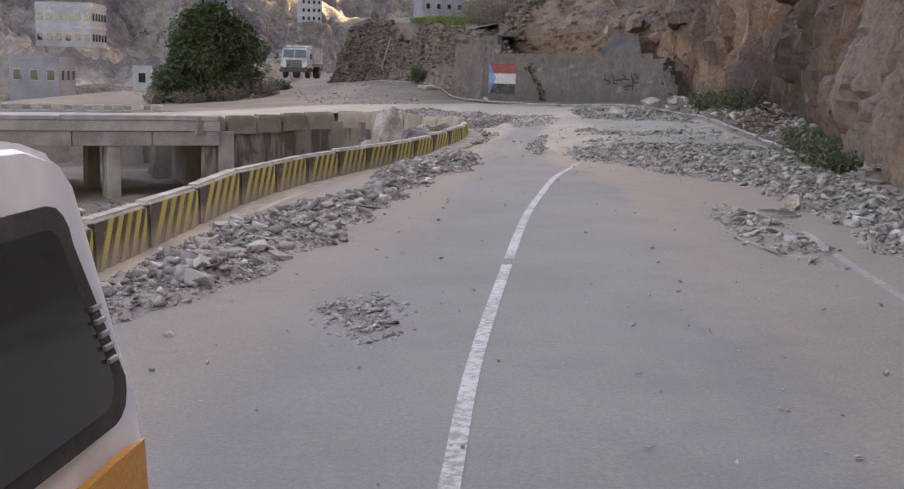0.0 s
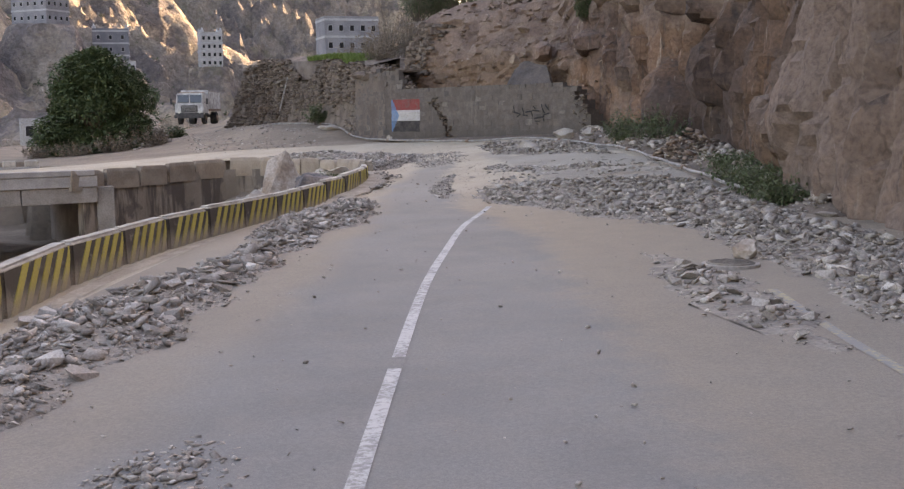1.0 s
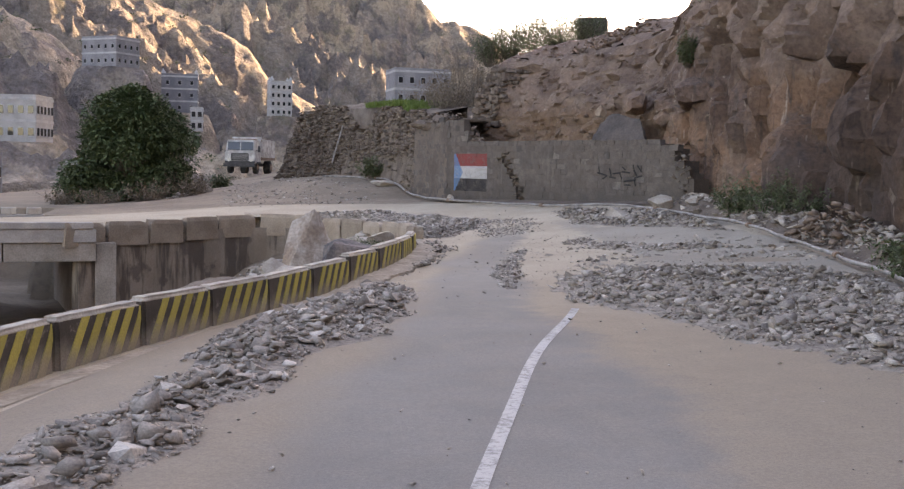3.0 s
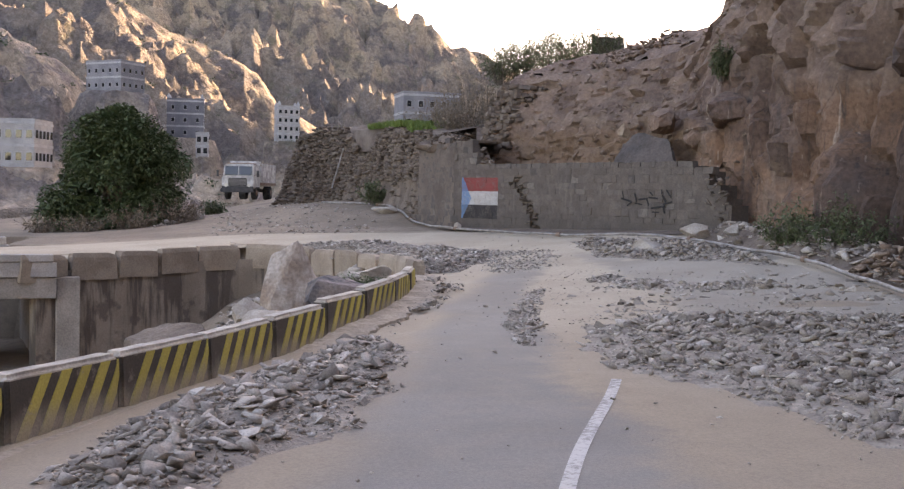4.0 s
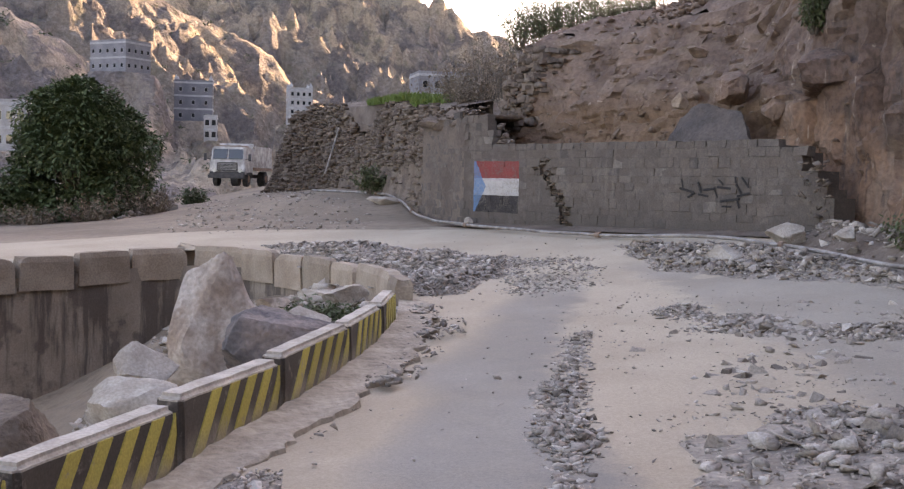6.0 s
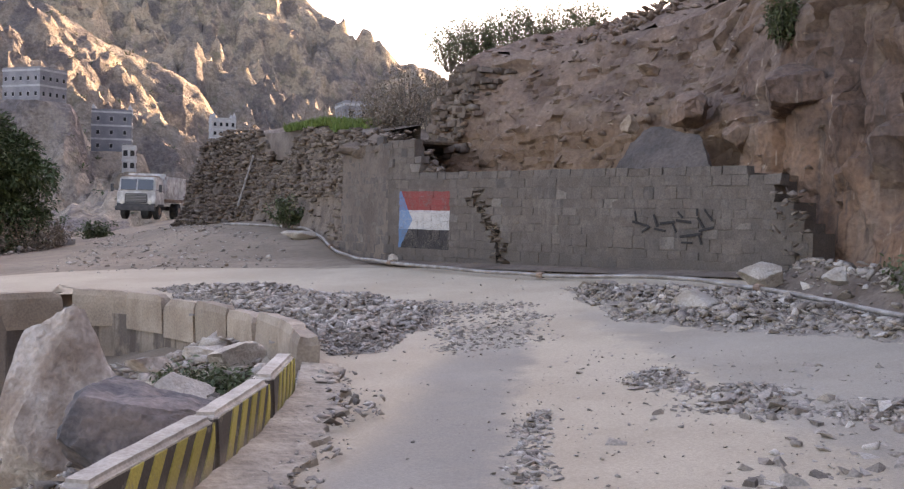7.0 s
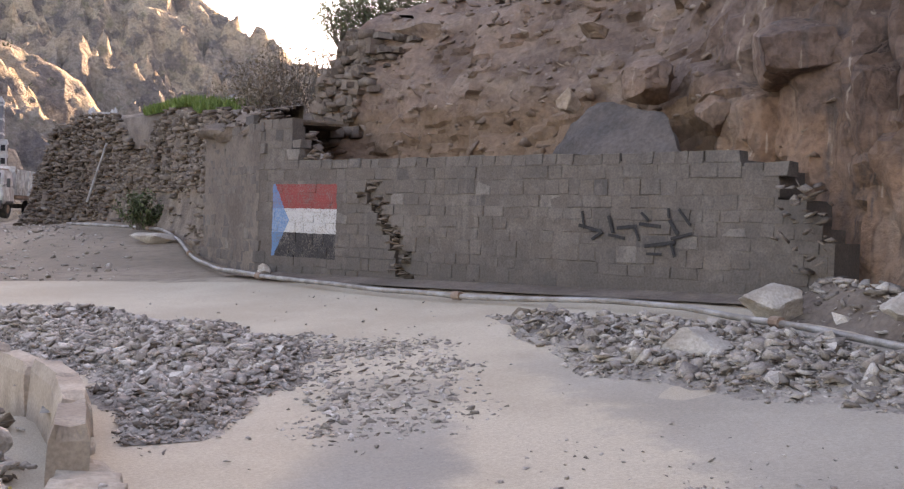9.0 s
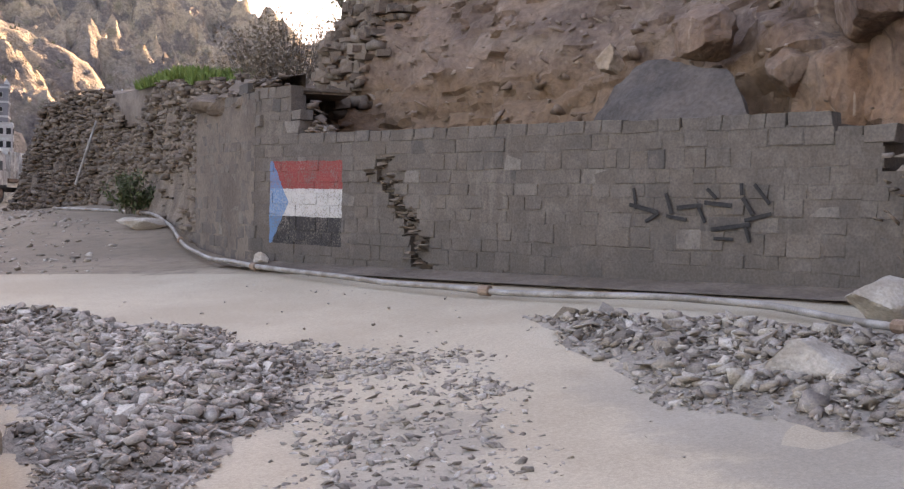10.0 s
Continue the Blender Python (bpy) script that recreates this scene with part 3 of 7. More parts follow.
# ---- barriers along the pit ----
def barrier_mesh(length, height, painted):
    """A tapered concrete block, its road face painted black; local x along, -y towards the road."""
    bm = bmesh.new()
    h, a, b = length / 2 - 0.015, 0.15, 0.11
    add_box(bm, -h, -a, -0.25, h, a, height, 0.045, 3)
    for i in range(1, 12):
        x = -h + 2 * h * i / 12
        bmesh.ops.bisect_plane(bm, geom=bm.verts[:] + bm.edges[:] + bm.faces[:], plane_co=(x, 0, 0), plane_no=(1, 0, 0))
    bmesh.ops.bisect_plane(bm, geom=bm.verts[:] + bm.edges[:] + bm.faces[:], plane_co=(0, 0, height * 0.5), plane_no=(0, 0, 1))
    bmesh.ops.bisect_plane(bm, geom=bm.verts[:] + bm.edges[:] + bm.faces[:], plane_co=(0, 0, height - 0.06), plane_no=(0, 0, 1))
    for v in bm.verts:
        v.co.y *= 1 - (1 - b / a) * max(0.0, v.co.z) / height
        top = smoothstep(height - 0.1, height, v.co.z)
        v.co += (0.005 + 0.004 * top) * noise.noise_vector(v.co * 6 + Vector((length * 7, 0, height)))
    bm.normal_update()
    for f in bm.faces:
        f.material_index = 1 if painted and f.normal.z < 0.5 and f.calc_center_median().z < height - 0.06 else 0
    me = bpy.data.meshes.new("barrier_body")
    bm.to_mesh(me)
    bm.free()
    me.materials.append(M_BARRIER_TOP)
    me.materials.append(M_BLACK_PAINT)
    return me


def stripe_mesh(x0, width, slope, height, lo, hi, length):
    """A slanted painted stripe, clipped at the ends of the block, a paint film proud of its face."""
    pts = []
    h = length / 2 - 0.03
    n = 4
    left, right = [], []
    for i in range(n + 1):
        z = lo + (hi - lo) * i / n
        l, r = x0 + slope * (z - lo), x0 + width + slope * (z - lo)
        l, r = max(-h, min(h, l)), max(-h, min(h, r))
        y = -0.163 + 0.04 * max(0, z) / height
        left.append((l, y, z))
        right.append((r, y, z))
    bm = bmesh.new()
    lv, rv = [bm.verts.new(p) for p in left], [bm.verts.new(p) for p in right]
    for i in range(n):
        if right[i][0] - left[i][0] > 0.004 or right[i + 1][0] - left[i + 1][0] > 0.004:
            bm.faces.new((lv[i], rv[i], rv[i + 1], lv[i + 1]))
    made = bmesh.ops.extrude_face_region(bm, geom=bm.faces[:])
    for v in made["geom"]:
        if isinstance(v, bmesh.types.BMVert):
            v.co.y += 0.02
    bmesh.ops.recalc_face_normals(bm, faces=bm.faces[:])
    me = bpy.data.meshes.new("stripe")
    bm.to_mesh(me)
    bm.free()
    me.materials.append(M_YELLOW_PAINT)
    return me


BL = 2.04
B_BODY = barrier_mesh(BL, 0.62, True)
B_STRIPES = [stripe_mesh(-1.0 + 0.37 * i, 0.18, 0.78, 0.62, -0.12, 0.563, BL) for i in range(5)]


def walk_line(points, start, step):
    """Positions and headings every step metres along a line of (x, y, ...)."""
    line, out, need = spline(points, 0.05), [], start
    for a, b in zip(line, line[1:]):
        d = float(np.linalg.norm((b - a)[:2]))
        need -= d
        while need <= 0:
            out.append((a, (b - a)[:2] / max(d, 1e-6)))
            need += step
    return out


# distances along the line at which one block ends and the next begins
JOINTS = [0.0, 1.96, 3.92, 5.88, 7.84, 9.8, 11.76, 13.72, 15.7, 17.65, 19.65, 22.2, 24.95, 27.2, 29.25, 31.2, 33.1, 35.0, 36.93, 39.0, 41.2, 43.75, 46.1, 48.3]
BARRIER_LINE = walk_line(BARRIER, 0.0, 0.05)
for s0, s1 in zip(JOINTS, JOINTS[1:]):
    (p, _), (q, _) = (BARRIER_LINE[min(len(BARRIER_LINE) - 1, int(s / 0.05))] for s in (s0 + 0.045, s1 - 0.045))
    turn = math.atan2(q[1] - p[1], q[0] - p[0])
    x, y = float(p[0] + q[0]) / 2 - 0.13 * math.sin(turn), float(p[1] + q[1]) / 2 + 0.13 * math.cos(turn)
    length = math.hypot(q[0] - p[0], q[1] - p[1])
    top = 0.45 - 0.01 * max(0, 20 - y) + 0.11 * smoothstep(33, 39, y)
    b = thing("concrete_barrier", pose(x, y, top - 0.62 + random.uniform(-0.015, 0.015), random.uniform(-1.5, 1.5), random.uniform(-1.0, 1.0), math.degrees(turn) + random.uniform(-0.6, 1.2)),
              "concrete road barrier painted with worn black and yellow stripes", "barrier", "barriers along the bend")
    fit = Matrix.Diagonal((length / (BL - 0.03), 1, 1, 1))
    shared("body", B_BODY, b, fit)
    for me in B_STRIPES:
        shared("stripe", me, b, fit, "worn yellow painted stripe")
kerb = strip("kerb", [p for p in spline([(x + 0.3, y) for x, y in BARRIER], 0.5) if 19 < p[1] < 33.5], 0.1, 0.22, 0.012, M_VERGE, 2)
tagged(kerb, "dusty concrete footing along the barriers", "kerb", kind="structure")

# parapet blocks round the far side of the bend
def parapet_mesh(length, height, seed):
    """A poured block with a rounded top and broken corners."""
    bm = bmesh.new()
    h = length / 2
    add_box(bm, -h, -0.16, 0.0, h, 0.16, height)
    bmesh.ops.subdivide_edges(bm, edges=bm.edges[:], cuts=5, use_grid_fill=True)
    rng = random.Random(seed)
    chips = [(Vector((rng.choice((-h, h)), rng.uniform(-0.16, 0.16), height)), rng.uniform(0.08, 0.26)) for _ in range(4)]
    for v in bm.verts:
        k = smoothstep(height - 0.16, height, v.co.z)
        v.co.y *= 1 - 0.28 * k
        v.co.x *= 1 - 0.035 * v.co.z / height
        for c, r in chips:
            d = (v.co - c).length
            if d < r:
                v.co += (Vector((0, 0, height * 0.4)) - v.co).normalized() * (r - d) * 0.6
        v.co += 0.016 * noise.noise_vector(v.co * 3.1 + Vector((seed * 3.7, 0, 0)))
    bmesh.ops.recalc_face_normals(bm, faces=bm.faces[:])
    me = bpy.data.meshes.new("parapet_body")
    bm.to_mesh(me)
    bm.free()
    me.materials.append(M_PARAPET)
    return me


P_BODY = [parapet_mesh(1.5, 0.82, i) for i in range(5)]
far_line = walk_line([q for q in FAR[:11]], 0.7, 1.62)
for i, (p, d) in enumerate(far_line):
    b = thing("parapet_block", pose(float(p[0]) + 0.1 * d[1], float(p[1]) - 0.1 * d[0], float(p[2]) - 0.8 + random.uniform(-0.04, 0.03), random.uniform(-3, 3), random.uniform(-1.5, 1.5), math.degrees(math.atan2(d[1], d[0])) + random.uniform(-2.5, 2.5)),
              "weathered tan concrete parapet block on the retaining wall", "parapet", "parapet blocks round the bend")
    shared("body", P_BODY[i % 5], b, Matrix())


def build_ledge():
    """A trodden dirt verge with a broken edge at the foot of the barriers."""
    foot = [(34, 6.0), (36, 6.9), (38.4, 7.75), (39.9, 8.2), (40.4, 8.35), (41.4, 8.56), (42.9, 8.83), (44.2, 8.99), (45.2, 8.95), (46.6, 8.95), (47.4, 8.7)]
    back = [(y, x) for x, y in BARRIER[8:]] + [(48, 8.6)]
    verts, ys, k = [], np.arange(34.0, 47.4, 0.12), 6
    for y in ys:
        y = float(y)
        a, b = lerp_rows(back, y)[0] + 0.05, lerp_rows(foot, y)[0]
        b += 0.2 * noise.noise(Vector((y * 1.1, 0, 0))) + 0.14 * noise.noise(Vector((y * 3.1, 3, 0))) + 0.06 * noise.noise(Vector((y * 9, 3, 0)))
        for j, (f, h) in enumerate(((0, 0.10), (0.35, 0.085), (0.7, 0.075), (0.93, 0.07), (1.0, 0.055), (1.03, -0.03))):
            x = a + (b - a) * f
            verts.append((x, y, road_height(x, y) + 0.016 + (h if h < 0 else h * (0.02 + 0.98 * smoothstep(34, 36.5, y))) + (0.035 * noise.noise(Vector((x * 4, y * 4, 0))) + 0.02 * noise.noise(Vector((x * 11, y * 11, 0))) if j < 5 else 0)))
    faces = [(i * k + j, i * k + j + 1, (i + 1) * k + j + 1, (i + 1) * k + j) for i in range(len(ys) - 1) for j in range(k - 1)]
    tagged(from_arrays("verge", verts, faces, M_VERGE), "trodden dirt verge with a broken edge along the barriers", "verge", kind="structure")


build_ledge()


def wall_band(name, line, thick, z_lo, z_hi, mat, label, category, wobble=0.02, rows=8):
    """A wall along a line of (x, y, ...); z_lo and z_hi are functions of the point; thickness away from the pit."""
    verts, faces = [], []
    for i, p in enumerate(line):
        d = line[min(i + 1, len(line) - 1)] - line[max(i - 1, 0)]
        d = d[:2] / np.linalg.norm(d[:2])
        nx, ny = d[1], -d[0]
        lo, hi = z_lo(p), z_hi(p)
        ring = []
        for j in range(rows + 1):
            z = lo + (hi - lo) * j / rows
            w = wobble * noise.noise(Vector((p[0] * 1.3, p[1] * 1.3, z * 1.3)))
            ring.append((p[0] + nx * w, p[1] + ny * w, z))
        ring.append((p[0] + nx * thick, p[1] + ny * thick, hi))
        ring.append((p[0] + nx * thick, p[1] + ny * thick, lo))
        verts += ring
    k = rows + 3
    for i in range(len(line) - 1):
        for j in range(k - 1):
            faces.append((i * k + j, (i + 1) * k + j, (i + 1) * k + j + 1, i * k + j + 1))
    faces += [tuple(range(k)), tuple(reversed(range((len(line) - 1) * k, len(line) * k)))]
    return tagged(from_arrays(name, verts, faces, mat), label, category, kind="structure")


wall_band("wall_retaining_far", spline(FAR[:11], 0.4), 0.45, lambda p: -3.8, lambda p: p[2] - 0.5, M_PITWALL, "stained concrete retaining wall below the bend", "retaining wall")
tagged(strip("verge", spline([(x, y) for x, y, _ in FAR[:11]], 0.4), -0.28, 1.9, 0.008, M_DIRT, 4), "dusty verge behind the parapet", "verge", kind="structure")
wall_band("wall_retaining_near", spline([(x, y, 0) for x, y in BARRIER[1:]], 0.6), 0.3, lambda p: -4.0, lambda p: road_height(p[0], p[1]) + 0.0, M_CONCRETE_STAINED, "stained concrete retaining wall under the barriers", "retaining wall")

# ---- the bridge ----
bridge = tagged(thing("bridge"), "weathered concrete road bridge over a dry stream bed", "bridge", kind="structure")
BD = Vector((-8.0, -2.9, 0)).normalized()
B0 = Vector((-1.75, 52.75, 0))
bm_ = Matrix.Translation(B0) @ Matrix.Rotation(math.atan2(BD.y, BD.x), 4, "Z")


def bridge_part(name, x0, y0, z0, x1, y1, z1, mat, bevel=0.02):
    ob = part(name, box(x0, y0, z0, x1, y1, z1, bevel), mat, bridge)
    ob.matrix_local = bm_
    return ob


# local x along the bridge (away from the bend), -y is the far side of the road
bridge_part("deck", -0.3, -9.0, -0.42, 13.5, 0.12, 0.02, M_CONCRETE)
bridge_part("rail_wall", -0.2, -0.14, 0.024, 6.4, 0.16, 0.26, M_CONCRETE, 0.03)
bridge_part("rail_wall", 6.44, -0.14, 0.024, 13.4, 0.16, 0.22, M_CONCRETE, 0.03)
for x0, x1 in ((-0.3, 2.6), (2.64, 5.9), (5.94, 9.4), (9.44, 13.5)):
    bridge_part("girder", x0, -0.55, -1.05, x1, 0.05, -0.424, M_CONCRETE_STAINED)
for x in (4.2, 9.2):
    bridge_part("pier", x - 0.28, -1.3, -4.2, x + 0.28, -0.03, -1.054, M_CONCRETE_STAINED, 0.03)
    bridge_part("pier", x - 0.28, -6.3, -4.2, x + 0.28, -5.0, -0.424, M_CONCRETE_STAINED, 0.03)
bridge_part("abutment", -1.0, -9.0, -4.2, -0.31, -0.1, -0.43, M_CONCRETE_STAINED, 0.03)
bridge_part("far_beam", -0.3, -9.2, -1.0, 13.5, -8.7, -0.424, M_CONCRETE_STAINED)
bridge_part("far_kerb", 0.1, -8.92, 0.024, 13.4, -8.58, 0.14, M_CONCRETE, 0.02)
for i in range(14):
    c = bridge_part("kerb_block", 0.2 + 0.95 * i, -8.88, 0.144, 0.75 + 0.95 * i, -8.62, 0.42, M_BARRIER_TOP, 0.03)

# ---- stones ----
def hull_stone(seed, flat=0.6, n=15):
    rng = random.Random(seed)
    bm = bmesh.new()
    for _ in range(n):
        v = Vector((rng.gauss(0, 1), rng.gauss(0, 1), rng.gauss(0, 1))).normalized() * rng.uniform(0.75, 1.1)
        bm.verts.new((v.x * 0.5 * rng.uniform(0.9, 1.15), v.y * 0.42, v.z * 0.5 * flat))
    made = bmesh.ops.convex_hull(bm, input=bm.verts[:])
    bmesh.ops.delete(bm, geom=[v for v in bm.verts if not v.link_faces], context="VERTS")
    bmesh.ops.triangulate(bm, faces=bm.faces[:])
    return bm


STONE_ARRAYS, STONE_MESH, STONE_MESH_TAN, FIELD_MESH = [], [], [], []
for i in range(16):
    b = hull_stone(100 + i, random.uniform(0.18, 0.46), 9)
    b.verts.index_update()
    STONE_ARRAYS.append((np.array([v.co[:] for v in b.verts]), np.array([[v.index for v in f.verts] for f in b.faces])))
    for store, mat in ((STONE_MESH, M_STONE), (STONE_MESH_TAN, M_STONE_TAN), (FIELD_MESH, M_RUIN)):
        me = bpy.data.meshes.new("stone")
        b.to_mesh(me)
        me.materials.append(mat)
        store.append(me)
    b.free()


def stone_piece(x, y, z, size, tilt=20):
    v, f = STONE_ARRAYS[random.randrange(16)]
    m = np.array(Euler((radians(random.gauss(0, tilt)), radians(random.gauss(0, tilt)), random.uniform(0, 6.28))).to_matrix())
    return (v * size * np.array([1, random.uniform(0.75, 1.2), random.uniform(0.7, 1.2)])) @ m.T + np.array([x, y, z]), f


def stone_object(x, y, z, size, label, group, tan=False, tilt=14):
    ob = new("stone", random.choice(STONE_MESH_TAN if tan else STONE_MESH))
    ob.matrix_world = pose(x, y, z, random.gauss(0, tilt), random.gauss(0, tilt), random.uniform(0, 360)) @ Matrix.Diagonal((size, size * random.uniform(0.8, 1.15), size * random.uniform(1.1, 1.7), 1))
    return tagged(ob, label, "stone", group)


def bank_rise(poly, pile, x, y):
    """Height of the bank of mud over the ground, below zero outside it."""
    d = edge_distance(poly, x, y) * (1 if inside(poly, x, y) else -1) + 0.4 * noise.noise(Vector((x * 0.9, y * 0.9, 1.7)))
    if d <= 0:
        return -0.06, d
    return max(0.0, pile * smoothstep(0, 0.8, d) * (0.6 + 0.6 * noise.noise(Vector((x * 1.1, y * 1.1, 6)))) + 0.03 * noise.noise(Vector((x * 4, y * 4, 2)))) + 0.024, d


def rubble(name, poly, density, sizes, pile, label, tan=False, mat=None, soft=0.6, big=0, big_size=(0.22, 0.4), near=None, fall=1.0, bank=0.0, jag=0.45, lift=0.0):
    """Broken stones strewn over an area; the middle lies deeper than the edge. The largest are objects of their own."""
    xs, ys = [p[0] for p in poly], [p[1] for p in poly]
    area = (max(xs) - min(xs)) * (max(ys) - min(ys))
    pieces = []
    for _ in range(int(area * density)):
        x, y = random.uniform(min(xs), max(xs)), random.uniform(min(ys), max(ys))
        w = noise.noise(Vector((x * 0.9, y * 0.9, 1.7)))
        d = edge_distance(poly, x, y) * (1 if inside(poly, x, y) else -1) + jag * w
        if d < 0 and random.random() > 0.05 * math.exp(d * 2):
            continue
        k = smoothstep(-0.1, soft, d)
        if random.random() > 0.25 + 0.75 * k or (fall < 1 and w < -0.12 and random.random() > fall):
            continue
        size = random.uniform(*sizes) * (0.55 + 0.45 * k) * random.choice((0.4, 0.55, 0.7, 0.9, 1.2, 1.7))
        pieces.append(stone_piece(x, y, ground_height(x, y) + lift + 0.06 * size + (max(0.0, bank_rise(poly, bank, x, y)[0]) + 0.05 * random.random() ** 2 * k if bank else pile * k * random.random() * (0.6 + w)), size))
    tagged(tri_join(name, pieces, mat or (M_RUBBLE_TAN if tan else M_RUBBLE)), label, "rubble", kind="stuff")
    made = 0
    while made < big:
        x, y = random.uniform(min(xs), max(xs)), random.uniform(min(ys), max(ys))
        if not inside(poly, x, y) or edge_distance(poly, x, y) < 0.1 or (near and not near(x, y)):
            continue
        size = random.uniform(*big_size)
        stone_object(x, y, ground_height(x, y) + 0.07 * size + (max(0.0, bank_rise(poly, bank, x, y)[0]) if bank else pile * 0.7 * smoothstep(0, soft, edge_distance(poly, x, y))), size,
                     "angular tan stone lying in the rubble" if tan else "angular grey stone lying in the rubble", "stones in the rubble", tan)
        made += 1


LEFT = [(-0.3, 11.3), (0.9, 11.9), (1.5, 12.5), (1.95, 14.1), (2.65, 16.3), (3.35, 18.9), (4.3, 23.0), (5.1, 25.7), (5.85, 27.2), (6.6, 29.6), (7.2, 32.7), (7.1, 35.3), (6.6, 35.7), (5.75, 33.2), (4.75, 31.2), (4.15, 29.4), (3.95, 27.8), (3.9, 26.0), (3.45, 23.7), (2.75, 22.0), (1.9, 21.0), (1.3, 20.0), (0.75, 17.2), (0.0, 13.0)]
RIGHT = [(10.4, 35.8), (9.6, 33.1), (10.0, 30.0), (10.6, 27.8), (11.3, 25.5), (11.3, 22.2), (10.4, 17.5), (10.0, 15.3), (11.2, 13.5), (13.5, 20), (15.0, 28), (16.2, 34), (15.6, 36), (13.5, 36.6), (11.8, 36.8)]
ISLE = [(9.4, 21.6), (8.65, 17.6), (8.5, 15.7), (8.5, 14.0), (9.0, 14.2), (9.8, 16.9), (10.0, 20.6)]
ISLE2 = [(12.2, 43.5), (13.0, 44.3), (13.1, 43.0), (13.8, 42.9), (14.2, 42.0), (14.7, 41.5), (15.2, 40.9), (14.8, 39.9), (13.85, 40.1), (13.4, 40.7), (12.7, 41.05), (12.2, 41.95)]
MID = [(10.9, 42.4), (11.05, 42.1), (10.6, 40.2), (10.3, 38.8), (9.75, 36.2), (9.0, 33.5), (8.8, 34.5), (9.05, 36.2), (9.6, 38.8), (9.95, 40.2), (10.4, 41.5)]
HEAP = [(5.5, 58.5), (7.5, 58.4), (9.3, 56.8), (10.5, 55.0), (11.2, 53.2), (11.3, 51.6), (10.9, 50.0), (10.4, 48.6), (9.7, 47.6), (8.95, 47.4), (8.75, 48.8), (8.4, 50.7), (7.85, 52.6), (7.0, 54.6), (5.9, 56.6)]
HEAP_THIN = [(10.6, 54.6), (11.9, 53.9), (13.2, 52.6), (13.4, 50.8), (13.1, 48.9), (12.6, 47.6), (11.9, 46.3), (10.4, 46.5), (10.3, 49.3)]
PILE = [(14.2, 53.7), (13.8, 48.9), (14.3, 47.1), (15.1, 46.3), (15.8, 45.2), (17.0, 42.5), (17.4, 46.5), (16.8, 50.3), (15.8, 51.8)]
TALUS = [(17.6, 51.6), (17.4, 48), (17.7, 44), (17.4, 38), (15.9, 31), (14.2, 24.5), (15.2, 24.5), (18.2, 33), (19.8, 40), (19.9, 47), (18.9, 51.6)]
STREWN = [(10.7, 37.6), (11.6, 39.9), (12.6, 41.2), (14.1, 42.2), (14.2, 40.4), (13.2, 38.2), (12.0, 36.8)]
PATCH = [(2.45, 11.5), (2.7, 12.8), (3.2, 13.4), (3.6, 13.3), (3.62, 12.1), (3.3, 10.7), (2.9, 10.5), (2.65, 11.0)]
M_GRAVEL = mottled("muddy_gravel", (0.22, 0.187, 0.155), (0.33, 0.285, 0.235), 1.5, 14, 0.95, 0.9, local=False, dist=0.06)


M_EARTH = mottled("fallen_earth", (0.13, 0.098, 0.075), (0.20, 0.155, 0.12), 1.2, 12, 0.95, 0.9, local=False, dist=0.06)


def mound(poly, pile, label, mat=None):
    """A low bank of mud and fine gravel under the loose stones."""
    xs, ys = [p[0] for p in poly], [p[1] for p in poly]
    step = 0.22
    nx, ny = int((max(xs) - min(xs)) / step) + 2, int((max(ys) - min(ys)) / step) + 2
    verts, top = [], []
    for j in range(ny):
        for i in range(nx):
            x, y = min(xs) + i * step, min(ys) + j * step
            h, d = bank_rise(poly, pile, x, y)
            verts.append((x, y, road_height(x, y) + h))
            top.append(d > -0.2)
    faces = []
    for j in range(ny - 1):
        for i in range(nx - 1):
            f = (j * nx + i, j * nx + i + 1, (j + 1) * nx + i + 1, (j + 1) * nx + i)
            if any(top[v] for v in f):
                faces.append(f)
    tagged(from_arrays("gravel_bank", verts, faces, mat or M_GRAVEL, smooth=True), label, "gravel", kind="stuff")


for poly, pile in ((LEFT, 0.14), (RIGHT, 0.08), (HEAP, 0.2), (PILE, 0.16), (ISLE, 0.03)):
    mound(poly, pile, "bank of grey mud and fine gravel")
rubble("fine_gravel", LEFT, 260, (0.02, 0.08), 0.13, "fine gravel between the stones", soft=0.3, bank=0.14)
rubble("fine_gravel", RIGHT, 150, (0.02, 0.075), 0.08, "fine gravel between the stones", soft=0.3, bank=0.08)
rubble("fine_gravel", HEAP, 260, (0.02, 0.07), 0.2, "fine gravel between the stones", soft=0.3, bank=0.2)
rubble("fine_gravel", PILE, 200, (0.02, 0.08), 0.16, "fine gravel between the stones", True, soft=0.3, bank=0.16)
rubble("rubble_strip", LEFT, 75, (0.07, 0.24), 0.16, "strip of broken grey stones along the barriers", big=70, big_size=(0.24, 0.46), bank=0.14)
rubble("rubble_field", RIGHT, 85, (0.06, 0.22), 0.07, "landslide of broken tan and grey stones over the road", True, big=55, big_size=(0.2, 0.4), fall=0.4, bank=0.08)
rubble("rubble_island", ISLE, 90, (0.05, 0.18), 0.05, "scattered grey stones on the road", big=14, big_size=(0.2, 0.34), fall=0.5, bank=0.03)
rubble("rubble_island", ISLE2, 420, (0.05, 0.15), 0.05, "thin patch of flat stones on the road", False, big=14, big_size=(0.2, 0.34), fall=0.6, soft=0.35, jag=0.25)
